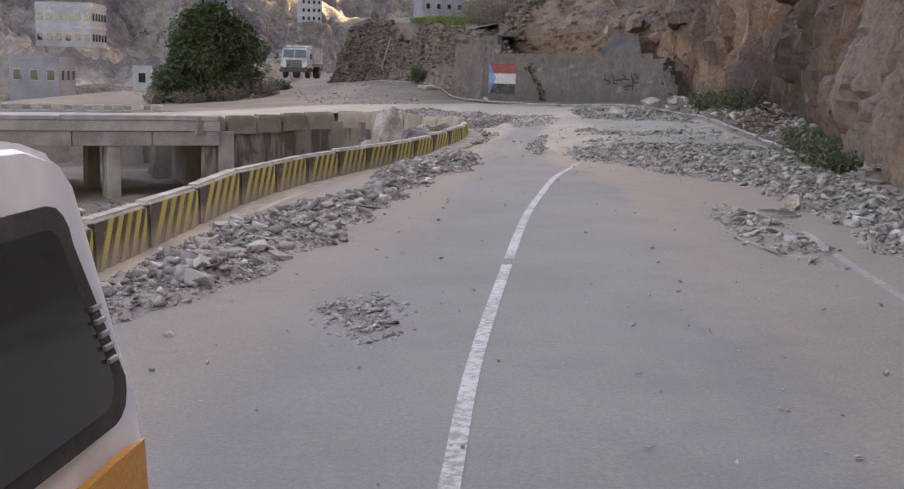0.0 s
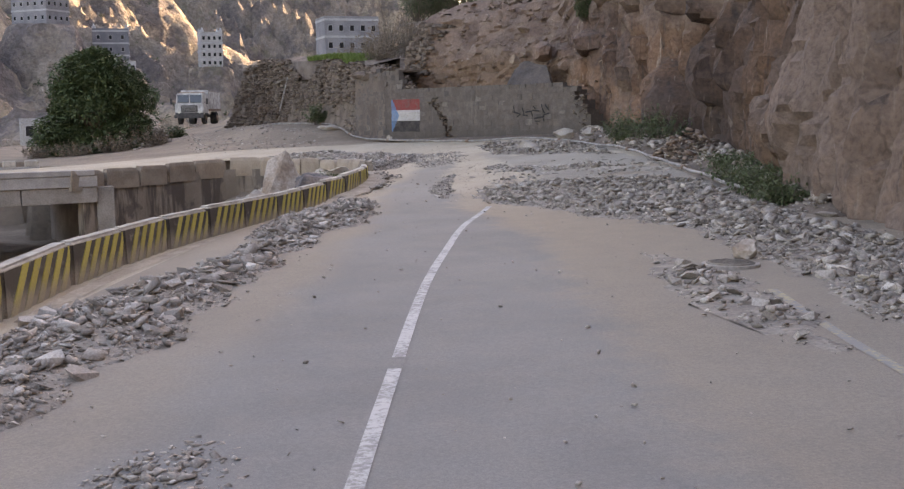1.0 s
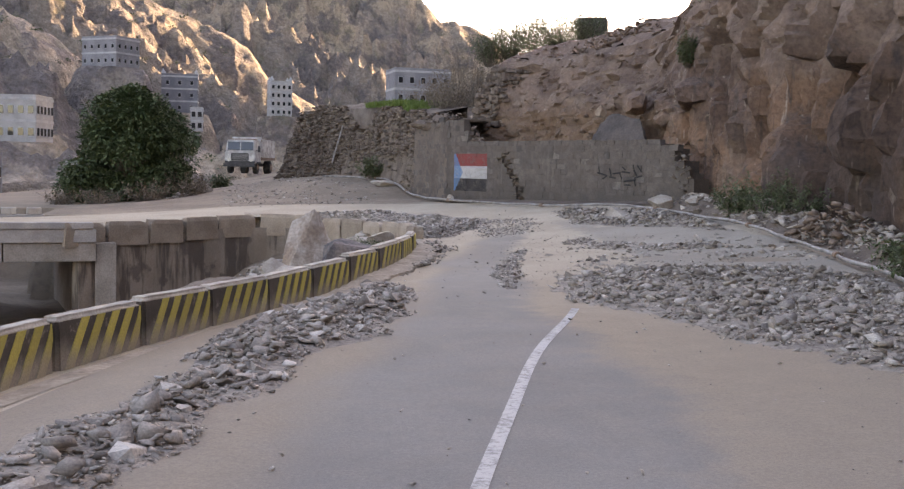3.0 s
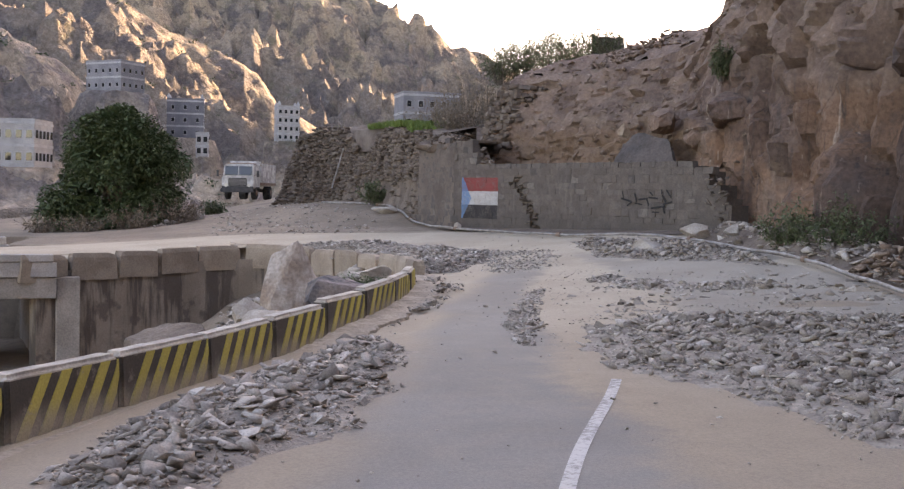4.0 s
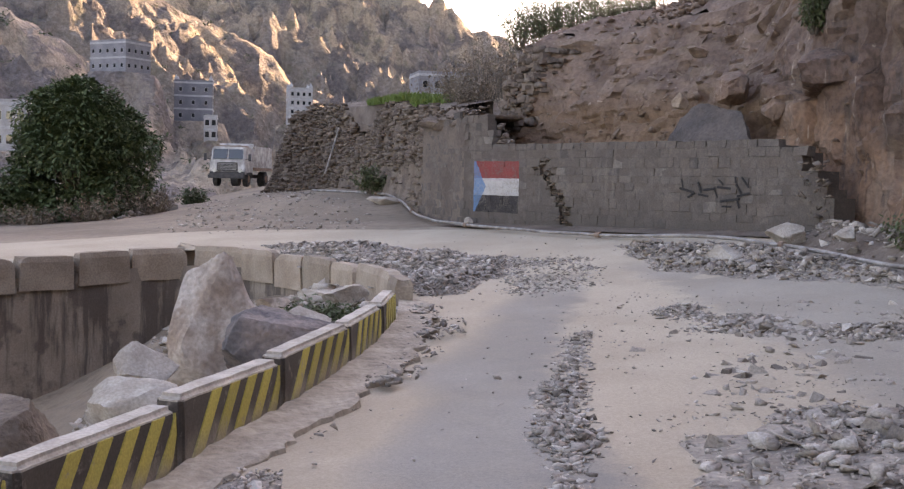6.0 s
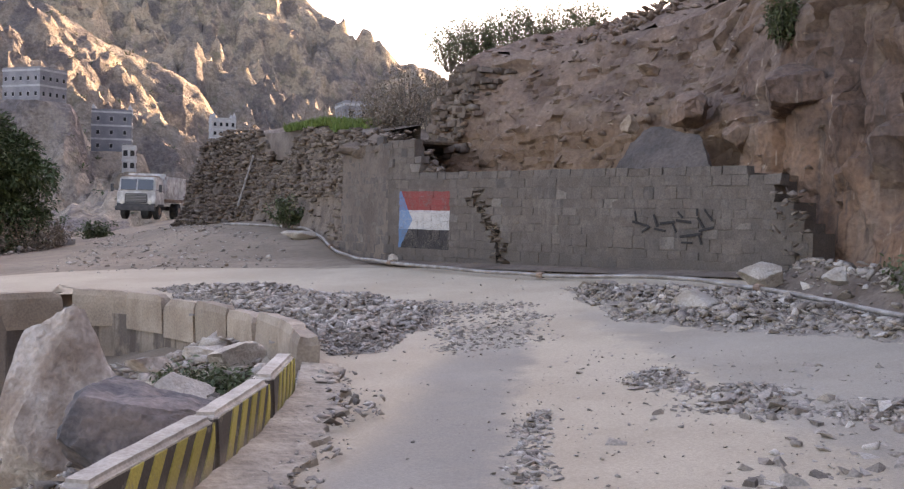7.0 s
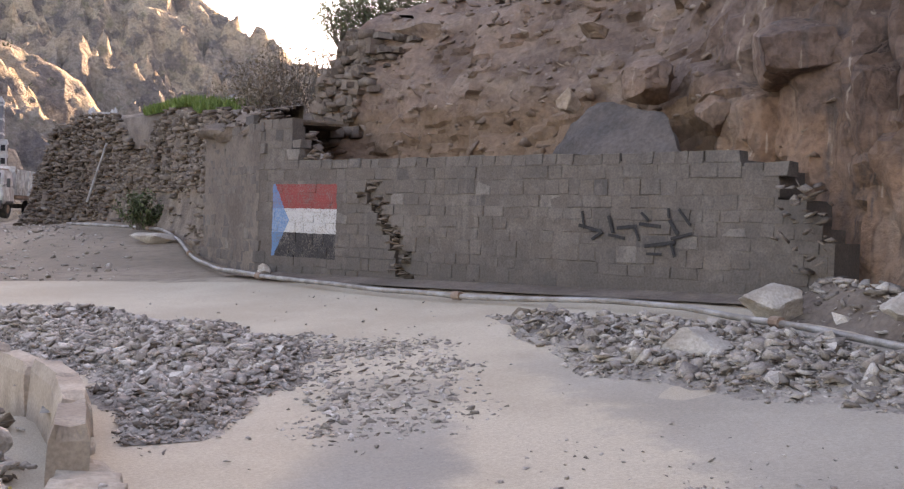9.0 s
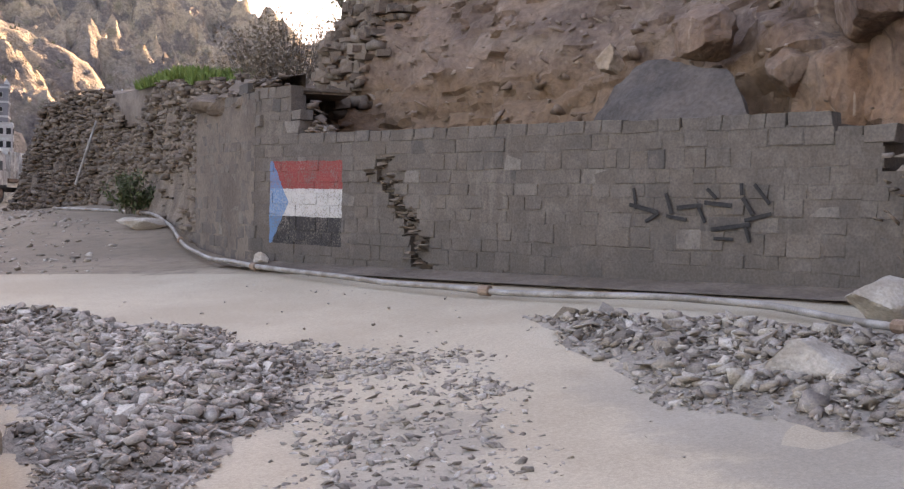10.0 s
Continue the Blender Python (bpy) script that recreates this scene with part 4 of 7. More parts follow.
rubble("fine_gravel", ISLE2, 700, (0.02, 0.06), 0.04, "fine gravel between the stones", True, soft=0.3)
rubble("gravel_ridge", MID, 760, (0.04, 0.13), 0.05, "ridge of small stones between wheel tracks", True, big=0, soft=0.25, jag=0.15)
rubble("rubble_heap", HEAP, 380, (0.05, 0.175), 0.2, "heap of broken grey stones at the bend", big=32, big_size=(0.22, 0.36), bank=0.2)
rubble("gravel_spread", HEAP_THIN, 400, (0.03, 0.12), 0.02, "thin spread of gravel and flat stones on the dusty road", True, fall=0.75)
rubble("rubble_pile", PILE, 150, (0.06, 0.22), 0.18, "pile of pale stones along the pipe", True, big=32, big_size=(0.25, 0.45), bank=0.16)
mound(TALUS, 0.5, "bank of fallen earth at the foot of the cliff", M_EARTH)
rubble("talus", TALUS, 60, (0.06, 0.3), 0.4, "fallen stones at the foot of the cliff", True, big=15, big_size=(0.25, 0.5), bank=0.5)
rubble("gravel_patch", [(2.2, 9.1), (2.9, 10.2), (3.9, 11.2), (3.9, 10.4), (2.9, 8.7)], 60, (0.015, 0.06), 0.0, "gravel crumbs on the asphalt", True, fall=0.5)
rubble("gravel_patch", PATCH, 700, (0.025, 0.1), 0.03, "patch of gravel on the asphalt", big=0, fall=0.5)
rubble("gravel_verge", [(10.2, 36.2), (12.4, 36.4), (13.2, 38.2), (11.6, 38.6), (10.6, 37.6)], 60, (0.03, 0.12), 0.02, "gravel and small stones on the dust", True, fall=0.4)
rubble("gravel_verge", [(8.9, 41), (9.3, 44), (9.4, 47), (8.8, 47), (8.6, 44), (8.2, 41), (7.5, 37), (7.0, 35.5)], 130, (0.03, 0.18), 0.02, "loose stones along the foot of the barriers", True, fall=0.5, lift=0.08)
rubble("scattered_stones", [(10.6, 36.5), (13.5, 36), (16.4, 36), (16.8, 41.5), (15.5, 43.5), (13.8, 44.5), (12.0, 45), (11.0, 41)], 9, (0.04, 0.14), 0.0, "scattered stones on muddy asphalt", False, big=18, big_size=(0.16, 0.32), fall=0.4)
rubble("fine_gravel", [(8.9, 33), (10.6, 34), (13.5, 36), (16.4, 36), (16.8, 41.5), (15.5, 43.5), (13.8, 46), (12.0, 46.5), (10.6, 44), (9.6, 40)], 26, (0.015, 0.05), 0.0, "grit strewn over the dusty road", True, fall=0.25, lift=0.018)
rubble("scattered_stones", [(13.2, 38.8), (15.3, 37.4), (16.6, 36.6), (17.3, 40), (16.6, 43), (14.9, 42.6), (14.6, 40.5)], 55, (0.05, 0.2), 0.02, "scattered stones on muddy asphalt", True, big=10, big_size=(0.2, 0.36), fall=0.4)
rubble("scattered_stones", STREWN, 26, (0.04, 0.18), 0.0, "broken stones on muddy asphalt", True, big=34, big_size=(0.16, 0.34), fall=0.4)
rubble("track_gravel", [(1.5, 63), (8.5, 63), (9.2, 69), (7, 78), (4, 87), (0, 88), (1.5, 75)], 9, (0.05, 0.2), 0.0, "loose stones on the dirt track", True, fall=0.5)
rubble("stone_pile", [(-2.2, 76.2), (-1.3, 76.0), (-0.5, 79), (0.0, 82), (-0.6, 82.6), (-1.3, 80)], 40, (0.15, 0.42), 0.25, "low pile of pale stones beside the track", True, fall=0.6)
strewn = []
for _ in range(900):
    s = random.uniform(0, 1)
    x, y = random.uniform(0.5, 14.5), random.uniform(6, 60)
    if not inside(PIT, x, y) and x > lerp_rows([(6, -0.5), (17, 1.2), (30, 4.6), (46, 9), (60, 2)], y)[0]:
        size = random.choice((0.03, 0.04, 0.05, 0.08))
        strewn.append(stone_piece(x, y, ground_height(x, y) + 0.02 + 0.2 * size, size))
tagged(tri_join("scattered_gravel", strewn, M_RUBBLE), "pebbles strewn over the road", "gravel", kind="stuff")


def boulder(name, x, y, z, size, mat, label, seed, squash=(1, 1, 1), sub=4, turn=0.0, peak=0.0, category="boulder"):
    """A weathered block: a faceted hull, subdivided and roughened."""
    rng = random.Random(seed)
    bm = bmesh.new()
    bmesh.ops.create_icosphere(bm, subdivisions=sub, radius=0.5)
    planes = [(Vector((rng.gauss(0, 1), rng.gauss(0, 1), rng.gauss(0, 1))).normalized(), rng.uniform(0.22, 0.38)) for _ in range(15)]
    for v in bm.verts:
        for n, d in planes:
            k = v.co.dot(n) - d
            if k > 0:
                v.co -= n * k * 0.96
        v.co += v.co.normalized() * (0.035 * noise.noise(v.co * 3 + Vector((seed, 0, 0))) + 0.025 * noise.noise(v.co * 9 + Vector((seed, 5, 0))) + 0.012 * noise.noise(v.co * 24))
        taper = 1 - peak * (v.co.z + 0.3)
        v.co = Vector((v.co.x * squash[0] * taper - 0.05 * peak * v.co.z, v.co.y * squash[1] * taper, v.co.z * squash[2])) * size
    ob = finish(bm, name, mat, None, True)
    ob.data.set_sharp_from_angle(angle=radians(28))
    ob.matrix_world = pose(x, y, z, 0, 0, turn)
    return tagged(ob, label, category)


# rocks in the pit
boulder("boulder", 5.5, 45.6, -0.30, 1.9, M_BOULDER_RED, "tall pale tan boulder standing in the pit", 3, (1.5, 1.25, 1.75), turn=20, peak=0.75, sub=5)
boulder("boulder", 6.5, 43.6, -0.2, 2.25, M_BOULDER_GREY, "dark grey and reddish boulder lying in the pit", 8, (1.2, 1.0, 0.85), turn=-25, sub=5)
boulder("boulder", 6.95, 45.7, -0.1, 1.1, M_BOULDER, "pale flat slab beside the dark boulder", 12, (1.3, 1.0, 0.5), turn=30)
boulder("boulder", 7.65, 47.8, 0.1, 1.15, M_BOULDER, "pale boulder inside the bend", 15, (1.4, 0.9, 0.6), turn=70)
boulder("boulder", 7.1, 49.4, -0.05, 0.8, M_BOULDER, "pale stone lying against the parapet", 16, (1.4, 0.9, 0.5), turn=10)
boulder("boulder", 6.3, 48.6, -0.1, 0.7, M_BOULDER_RED, "tan stone inside the bend", 18, (1.4, 0.9, 0.5), turn=50)
boulder("boulder", 5.1, 40.0, -0.45, 1.3, M_BOULDER, "pale slab of rock in the pit", 17, (1.2, 0.8, 0.7), turn=10)
boulder("boulder", 3.9, 37.5, -0.9, 1.8, M_BOULDER_RED, "tan boulder in the pit", 19, (1.3, 1.0, 0.8), turn=60)
boulder("boulder", 17.2, 50.5, 1.36, 1.0, M_BOULDER, "large pale blocky boulder at the foot of the wall", 23, (1.25, 0.9, 0.6), turn=-15)
boulder("boulder", 17.5, 48.2, 1.45, 0.75, M_BOULDER, "smooth white boulder by the pipe", 25, (1.0, 0.8, 0.7), turn=35)
boulder("boulder", 15.25, 48.7, 0.95, 0.8, M_BOULDER, "pale boulder among the stones by the pipe", 28, (1.2, 0.8, 0.6), turn=-30)
boulder("boulder", 9.38, 70.45, 1.56, 1.1, M_BOULDER, "pale flat stone lying on the pipe", 31, (1.2, 0.9, 0.55), turn=10, sub=3)


def build_manhole(x, y, z):
    """A round cover in its frame, almost flush with the mud."""
    ob = thing("manhole_cover", pose(x, y, z, 0, 0, 20), "round grey manhole cover set in the muddy roadside", "manhole cover")
    part("frame", add_cyl(bmesh.new(), (0, 0, -0.1), (0, 0, 0.03), 0.4, 0.385, 32), M_CONCRETE_STAINED, ob)
    bm = add_cyl(bmesh.new(), (0, 0, 0.0), (0, 0, 0.05), 0.33, 0.325, 32)
    for i in range(-3, 4):
        w = math.sqrt(0.3**2 - (i * 0.08) ** 2)
        add_box(bm, -w, i * 0.08 - 0.012, 0.04, w, i * 0.08 + 0.012, 0.058)
    part("lid", bm, M_GRAVEL, ob, "dusty round lid")


build_manhole(10.2, 19.5, ground_height(10.2, 19.5) + 0.03)
boulder("boulder", 10.75, 20.15, ground_height(10.75, 20.15) + 0.1, 0.5, M_BOULDER_RED, "dusty tan boulder at the edge of the rubble", 37, (1.1, 0.9, 0.8), turn=15)


def cinder_block(x, y, z, turn, tilt=0.0):
    """A hollow concrete building block."""
    bm = bmesh.new()
    for x0, x1 in ((-0.2, -0.165), (-0.0175, 0.0175), (0.165, 0.2)):
        add_box(bm, x0, -0.1, 0, x1, 0.1, 0.2)
    for y0, y1 in ((-0.1, -0.068), (0.068, 0.1)):
        add_box(bm, -0.165, y0, 0, -0.0175, y1, 0.2)
        add_box(bm, 0.0175, y0, 0, 0.165, y1, 0.2)
    ob = finish(bm, "concrete_block", M_CONCRETE)
    ob.matrix_world = pose(x, y, z, tilt, 0, turn) @ Matrix.Diagonal((1.35, 1.35, 1.35, 1))
    return tagged(ob, "hollow grey concrete building block stacked beside the track", "concrete block", "blocks beside the track")


for dx, dy, dz, turn, tilt in ((-0.35, 0, 0, 8, 0), (0.3, 0.05, 0, -6, 0), (0.0, 0.5, 0, 20, 0), (-0.25, 0.02, 0.272, 14, 0), (0.33, 0.1, 0.272, 70, 0), (0.05, 0.05, 0.544, -10, 0), (-0.7, -0.7, 0, 40, 0), (0.6, -0.6, 0, 10, 0)):
    cinder_block(-0.55 + dx, 82.0 + dy, ground_height(-0.55 + dx, 82.0 + dy) + dz, turn, tilt)
boulder("boulder", 11.75, 62.35, 1.1, 0.42, M_BOULDER, "small pale stone at the foot of the painted flag", 33, (1.1, 0.9, 0.8), turn=20, sub=3)
PITFILL = [(7.9, 44.5), (8.2, 47.5), (8.0, 49.8), (7.2, 52), (5.6, 54.5), (3.5, 56), (2.5, 48), (4.5, 44), (4.0, 38), (6.3, 38)]
boulder("boulder", 3.15, 40.4, -1.0, 2.2, M_EARTH, "dark brown lump of earth and rock in the pit", 61, (1.2, 1.1, 0.8), turn=25, sub=5)
boulder("boulder", 4.65, 43.6, -0.6, 1.2, M_BOULDER, "pale wedge of rock behind the barrier", 12, (1.3, 0.9, 0.75), turn=20)
rubble("pit_rubble", [(1.0, 31), (3.2, 31), (5.8, 37), (6.2, 41), (3.5, 41), (1.5, 37)], 45, (0.08, 0.4), 0.25, "earth and broken rock behind the barriers", True, fall=0.7)
rubble("pit_rubble", PITFILL, 60, (0.12, 0.42), 0.2, "broken rocks and dirt filling the pit", True, fall=0.6)
rubble("pit_rubble", [(-12, 40), (2, 42), (1.5, 50), (-13, 46.5)], 8, (0.15, 0.5), 0.2, "stones in the dry stream bed", False, fall=0.6)

# ---- the cut in the hillside ----
# foot line: x, y, height of the cut's edge, run of the face, slope of the hill above
CUT = [(11.5, -70, 20, 4.5, 0.75), (12.5, -20, 18, 4, 0.75), (13.2, 5, 17, 4, 0.75), (13.8, 18, 16, 4, 0.75), (15.3, 26, 14, 4, 0.75), (17.3, 31, 13, 4, 0.75), (19.3, 37.5, 13, 4, 0.7), (19.9, 44, 12.5, 3.5, 0.65),
       (19.4, 50, 11.8, 3, 0.5), (19.0, 53, 11.0, 3, 0.45), (18.1, 55.4, 10.0, 2.8, 0.35), (17.3, 57.0, 7.9, 2.6, 0.22), (15.9, 60, 7.2, 2.2, 0.3), (14.0, 63.4, 6.8, 1.6, 0.3), (13.15, 65.8, 7.0, 1.0, 0.3), (14.6, 68.2, 7.2, 1.2, 0.28), (20, 72.5, 7.4, 2, 0.2), (34, 80, 8, 4, 0.03), (80, 95, 12, 8, 0.03)]


def cell_offset(q, seed):
    """A random step for the block that q lies in, and how near q is to the block's edge."""
    d, pts = noise.voronoi(q)
    return noise.cell(pts[0] * 7.3 + Vector((seed, 0, 0))), d[1] - d[0]


# hollows in the face: place, radius, depth
DENTS = [((18.3, 55.75, 3.85), 0.38, 0.8), ((18.6, 53.6, 4.15), 0.9, 0.35), ((14.6, 62.0, 3.9), 1.2, 0.7), ((15.6, 60.2, 3.9), 1.3, 0.7), ((16.5, 58.6, 3.9), 1.2, 0.6), ((20.0, 49.3, 3.0), 0.7, 0.5), ((19.9, 47.2, 4.6), 0.8, 0.4)]


def cut_push(q, bank):
    """How far the face stands out: planes, fallen blocks, cracks and grain. bank: 0 in the rock, 1 in the earth bank."""
    tall = 0.34
    o1, e1 = cell_offset(Vector((q.x * 0.42, q.y * 0.42, q.z * 0.42 * tall)), 1.0)
    o2, e2 = cell_offset(Vector((q.x * 1.05, q.y * 1.05, q.z * 1.05 * tall)), 2.0)
    o3, e3 = cell_offset(Vector((q.x * 2.4, q.y * 2.4, q.z * (0.6 + 1.7 * bank))), 3.0)
    loose = max(bank, smoothstep(5.0, 6.5, q.z + 1.5 * noise.noise(q * 0.3)))
    out = 1.1 * noise.noise(q * 0.2 + Vector((7, 0, 0))) + (0.75 - 0.5 * bank) * o1 + (0.36 - 0.14 * bank) * o2 + (0.10 + 0.05 * loose) * o3
    out -= 0.3 * max(0.0, 1 - e1 / 0.07) * (1 - 0.5 * bank) + 0.2 * max(0.0, 1 - e2 / 0.09) * (1 - 0.6 * bank) + 0.05 * max(0.0, 1 - e3 / 0.15)
    for c, r, deep in DENTS:
        d = (q - Vector(c)).length / r
        if d < 1.6:
            out -= deep * smoothstep(1.6, 0.5, d)
    flute = abs(noise.noise(Vector((q.x * 1.5, q.y * 1.5, q.z * 0.16)))) + 0.5 * abs(noise.noise(Vector((q.x * 3.6, q.y * 3.6, q.z * 0.3 + 4))))
    out += 0.42 * (flute - 0.25) * (1 - loose)
    chip = noise.noise(Vector((q.x * 5, q.y * 5, q.z * 2.2)))
    return out + (0.08 + 0.1 * loose) * noise.noise(q * 1.4) + (0.05 + 0.03 * loose) * noise.noise(q * 4.1) + 0.05 * abs(chip) + 0.03 * noise.noise(q * 9.0)


CUT_LINE = spline([c for c in CUT], 0.2)


def cut_frame(i):
    d = CUT_LINE[min(i + 8, len(CUT_LINE) - 1)] - CUT_LINE[max(i - 8, 0)]
    d = d[:2] / np.linalg.norm(d[:2])
    return float(d[1]), float(-d[0])


def hill_rise(h, x, y, slope):
    """Height gained h metres behind the edge of the cut."""
    h = max(0.0, h)
    w = smoothstep(53, 58, y)
    return (1 - w) * slope * min(h, 60) + w * (2.2 * (1 - math.exp(-h / 2.5)) * smoothstep(30, 19, x) + 0.03 * h)


def build_cut():
    face, verts = 64, []
    line = [i for i in range(len(CUT_LINE)) if CUT_LINE[i][1] > -25 and CUT_LINE[i][0] < 40]
    line = [i for i in line if CUT_LINE[i][1] > 8 or i % 3 == 0]
    n = face + 4
    for i in line:
        nx, ny = cut_frame(i)
        x, y, top, run, slope = (float(v) for v in CUT_LINE[i])
        base = road_height(min(x, 20), y) - 0.5
        bank = smoothstep(51, 56, y)
        for j in range(face + 1):
            t = j / face
            z = base + (top - base) * t
            back = run * (0.12 * t + 0.88 * t**2.2)
            q = Vector((x + nx * back, y + ny * back, z))
            push = cut_push(q, bank) * min(1.0, 0.3 + 4 * t) * (0.62 if y > 53 else 1.0)
            verts.append((q.x - nx * push, q.y - ny * push, z + 0.1 * noise.noise(q * 2.3)))
        for h in (0.35, 0.7, 1.1):
            q = Vector((x + nx * (run + h), y + ny * (run + h), 0))
            verts.append((q.x, q.y, top + hill_rise(h, x, y, slope) + 0.2 * noise.noise(q * 1.3) - (0.0 if h < 1 else 0.3)))
    faces = [(i * n + j, i * n + j + 1, (i + 1) * n + j + 1, (i + 1) * n + j) for i in range(len(line) - 1) for j in range(n - 1)]
    ob = from_arrays("hillside_cut", verts, faces, M_CLIFF, smooth=True)
    ob.data.set_sharp_from_angle(angle=radians(32))
    tagged(ob, "steep brown and orange rock cut of a hillside", "cliff", kind="structure")


def face_point(i, t):
    """A place on the face of the cut, at station i and share t of its height, with the way out of it."""
    nx, ny = cut_frame(i)
    x, y, top, run, slope = (float(v) for v in CUT_LINE[i])
    base = road_height(min(x, 20), y) - 0.5
    z = base + (top - base) * t
    back = run * (0.12 * t + 0.88 * t**2.2)
    q = Vector((x + nx * back, y + ny * back, z))
    push = cut_push(q, smoothstep(51, 56, y)) * min(1.0, 0.3 + 4 * t) * (0.62 if y > 53 else 1.0)
    return Vector((q.x - nx * push, q.y - ny * push, z)), Vector((-nx, -ny, 0))


def embed_stones():
    """Stones that stick out of the earth bank and the loose upper part of the cut."""
    ids = [i for i in range(len(CUT_LINE)) if 30 < CUT_LINE[i][1] < 67.5 and CUT_LINE[i][0] < 21]
    pieces = []
    for _ in range(3000):
        i, t = random.choice(ids), random.uniform(0.12, 1.0)
        y = CUT_LINE[i][1]
        loose = smoothstep(52, 57, y) * 0.85 + smoothstep(0.5, 0.75, t) * 0.8
        p, n = face_point(i, t)
        if random.random() > loose * (0.4 + 0.9 * max(0.0, 0.5 + noise.noise(p * 0.8))):
            continue
        size = random.choice((0.06, 0.08, 0.1, 0.13, 0.17, 0.22, 0.3, 0.4)) * random.uniform(0.8, 1.3)
        v, f = stone_piece(0, 0, 0, size, 25)
        pieces.append((v + np.array((p - n * size * 0.06)[:]), f))
    tagged(tri_join("embedded_stones", pieces, M_BANK), "stones sticking out of the earth bank", "stones", kind="stuff")
    # larger blocks that stand out of the bank, set against the face beside them
    for x, y, z, size, mat, label, sq, seed in ((17.55, 57.95, 6.1, 0.8, M_BLOCKS_TAN, "pale tan block of rock sticking out of the bank", (1.2, 1, 0.7), 55),
                                                (17.15, 58.35, 4.75, 0.72, M_BLOCKS_PALE, "pale squarish tan rock in the bank", (1.1, 1, 0.9), 44),
                                                (18.0, 56.4, 5.05, 1.3, M_CLIFF, "rounded tan rock above the grey boulder", (1.2, 1, 0.75), 81),
                                                (19.4, 53.9, 5.25, 2.6, M_CLIFF, "broad smooth tan rock with a hollow below it", (0.8, 1.05, 0.75), 71),
                                                (18.8, 55.25, 4.35, 0.85, M_CLIFF, "rounded tan rock beside the hollow", (1, 1, 1.1), 49)):
        boulder("boulder", x, y, z, size, mat, label, seed, sq, turn=40 + size * 50, sub=5)



def fallen_heap(x, y, reach, high):
    """Brown stones that have come off the cut and lie against its foot."""
    pieces = []
    for _ in range(240):
        a, r = random.uniform(0, 2 * math.pi), math.sqrt(random.random())
        px, py = x + 0.7 * reach * r * math.cos(a), y + 1.3 * reach * r * math.sin(a)
        size = random.choice((0.14, 0.18, 0.24, 0.32, 0.42))
        pieces.append(stone_piece(px, py, ground_height(px, py) + high * (1 - r) * random.random() ** 0.5 + size * 0.1, size))
    tagged(tri_join("fallen_stones", pieces, M_BANK), "heap of brown stones fallen from the cliff", "stones", kind="stuff")


def stack_stones():
    """Dry-laid field stones that hold up the corner of the bank beside the wall."""
    ids = [i for i in range(len(CUT_LINE)) if 61.6 < CUT_LINE[i][1] < 69.5 and CUT_LINE[i][0] < 16.5]
    stack = tagged(thing("wall_dry_stone"), "dry-laid brown stones holding the corner of the bank", "wall", kind="structure")
    pieces, count = [], 0
    for _ in range(2000):
        i, t = random.choice(ids), random.uniform(0.42, 1.02)
        p, n = face_point(i, min(1.0, t))
        if random.random() > smoothstep(64.0, 65.5, CUT_LINE[i][1] + 0.3 * (p.z - 5.5)):
            continue
        if p.x < 13.1 and p.z < 4.5:
            continue
        size = random.choice((0.17, 0.21, 0.26, 0.31, 0.37)) * random.uniform(0.85, 1.2)
        m = pose(p.x + n.x * 0.03, p.y + n.y * 0.03, p.z, random.gauss(0, 7), random.gauss(0, 7), math.degrees(math.atan2(n.y, n.x)) + 90 + random.gauss(0, 14)) @ Matrix.Diagonal((size * random.uniform(0.9, 1.5), size, size * random.uniform(0.45, 0.7), 1))
        if count < 280 and CUT_LINE[i][1] < 66.5:
            shared("stone", random.choice(RUIN_MESH), stack, m)
            count += 1
        else:
            v, f = random.choice(RUIN_ARRAYS)
            a = np.array(m)
            pieces.append((v @ a[:3, :3].T + a[:3, 3], f))
    tagged(tri_join("stones", pieces, M_RUIN_FILL, stack), kind="stuff")


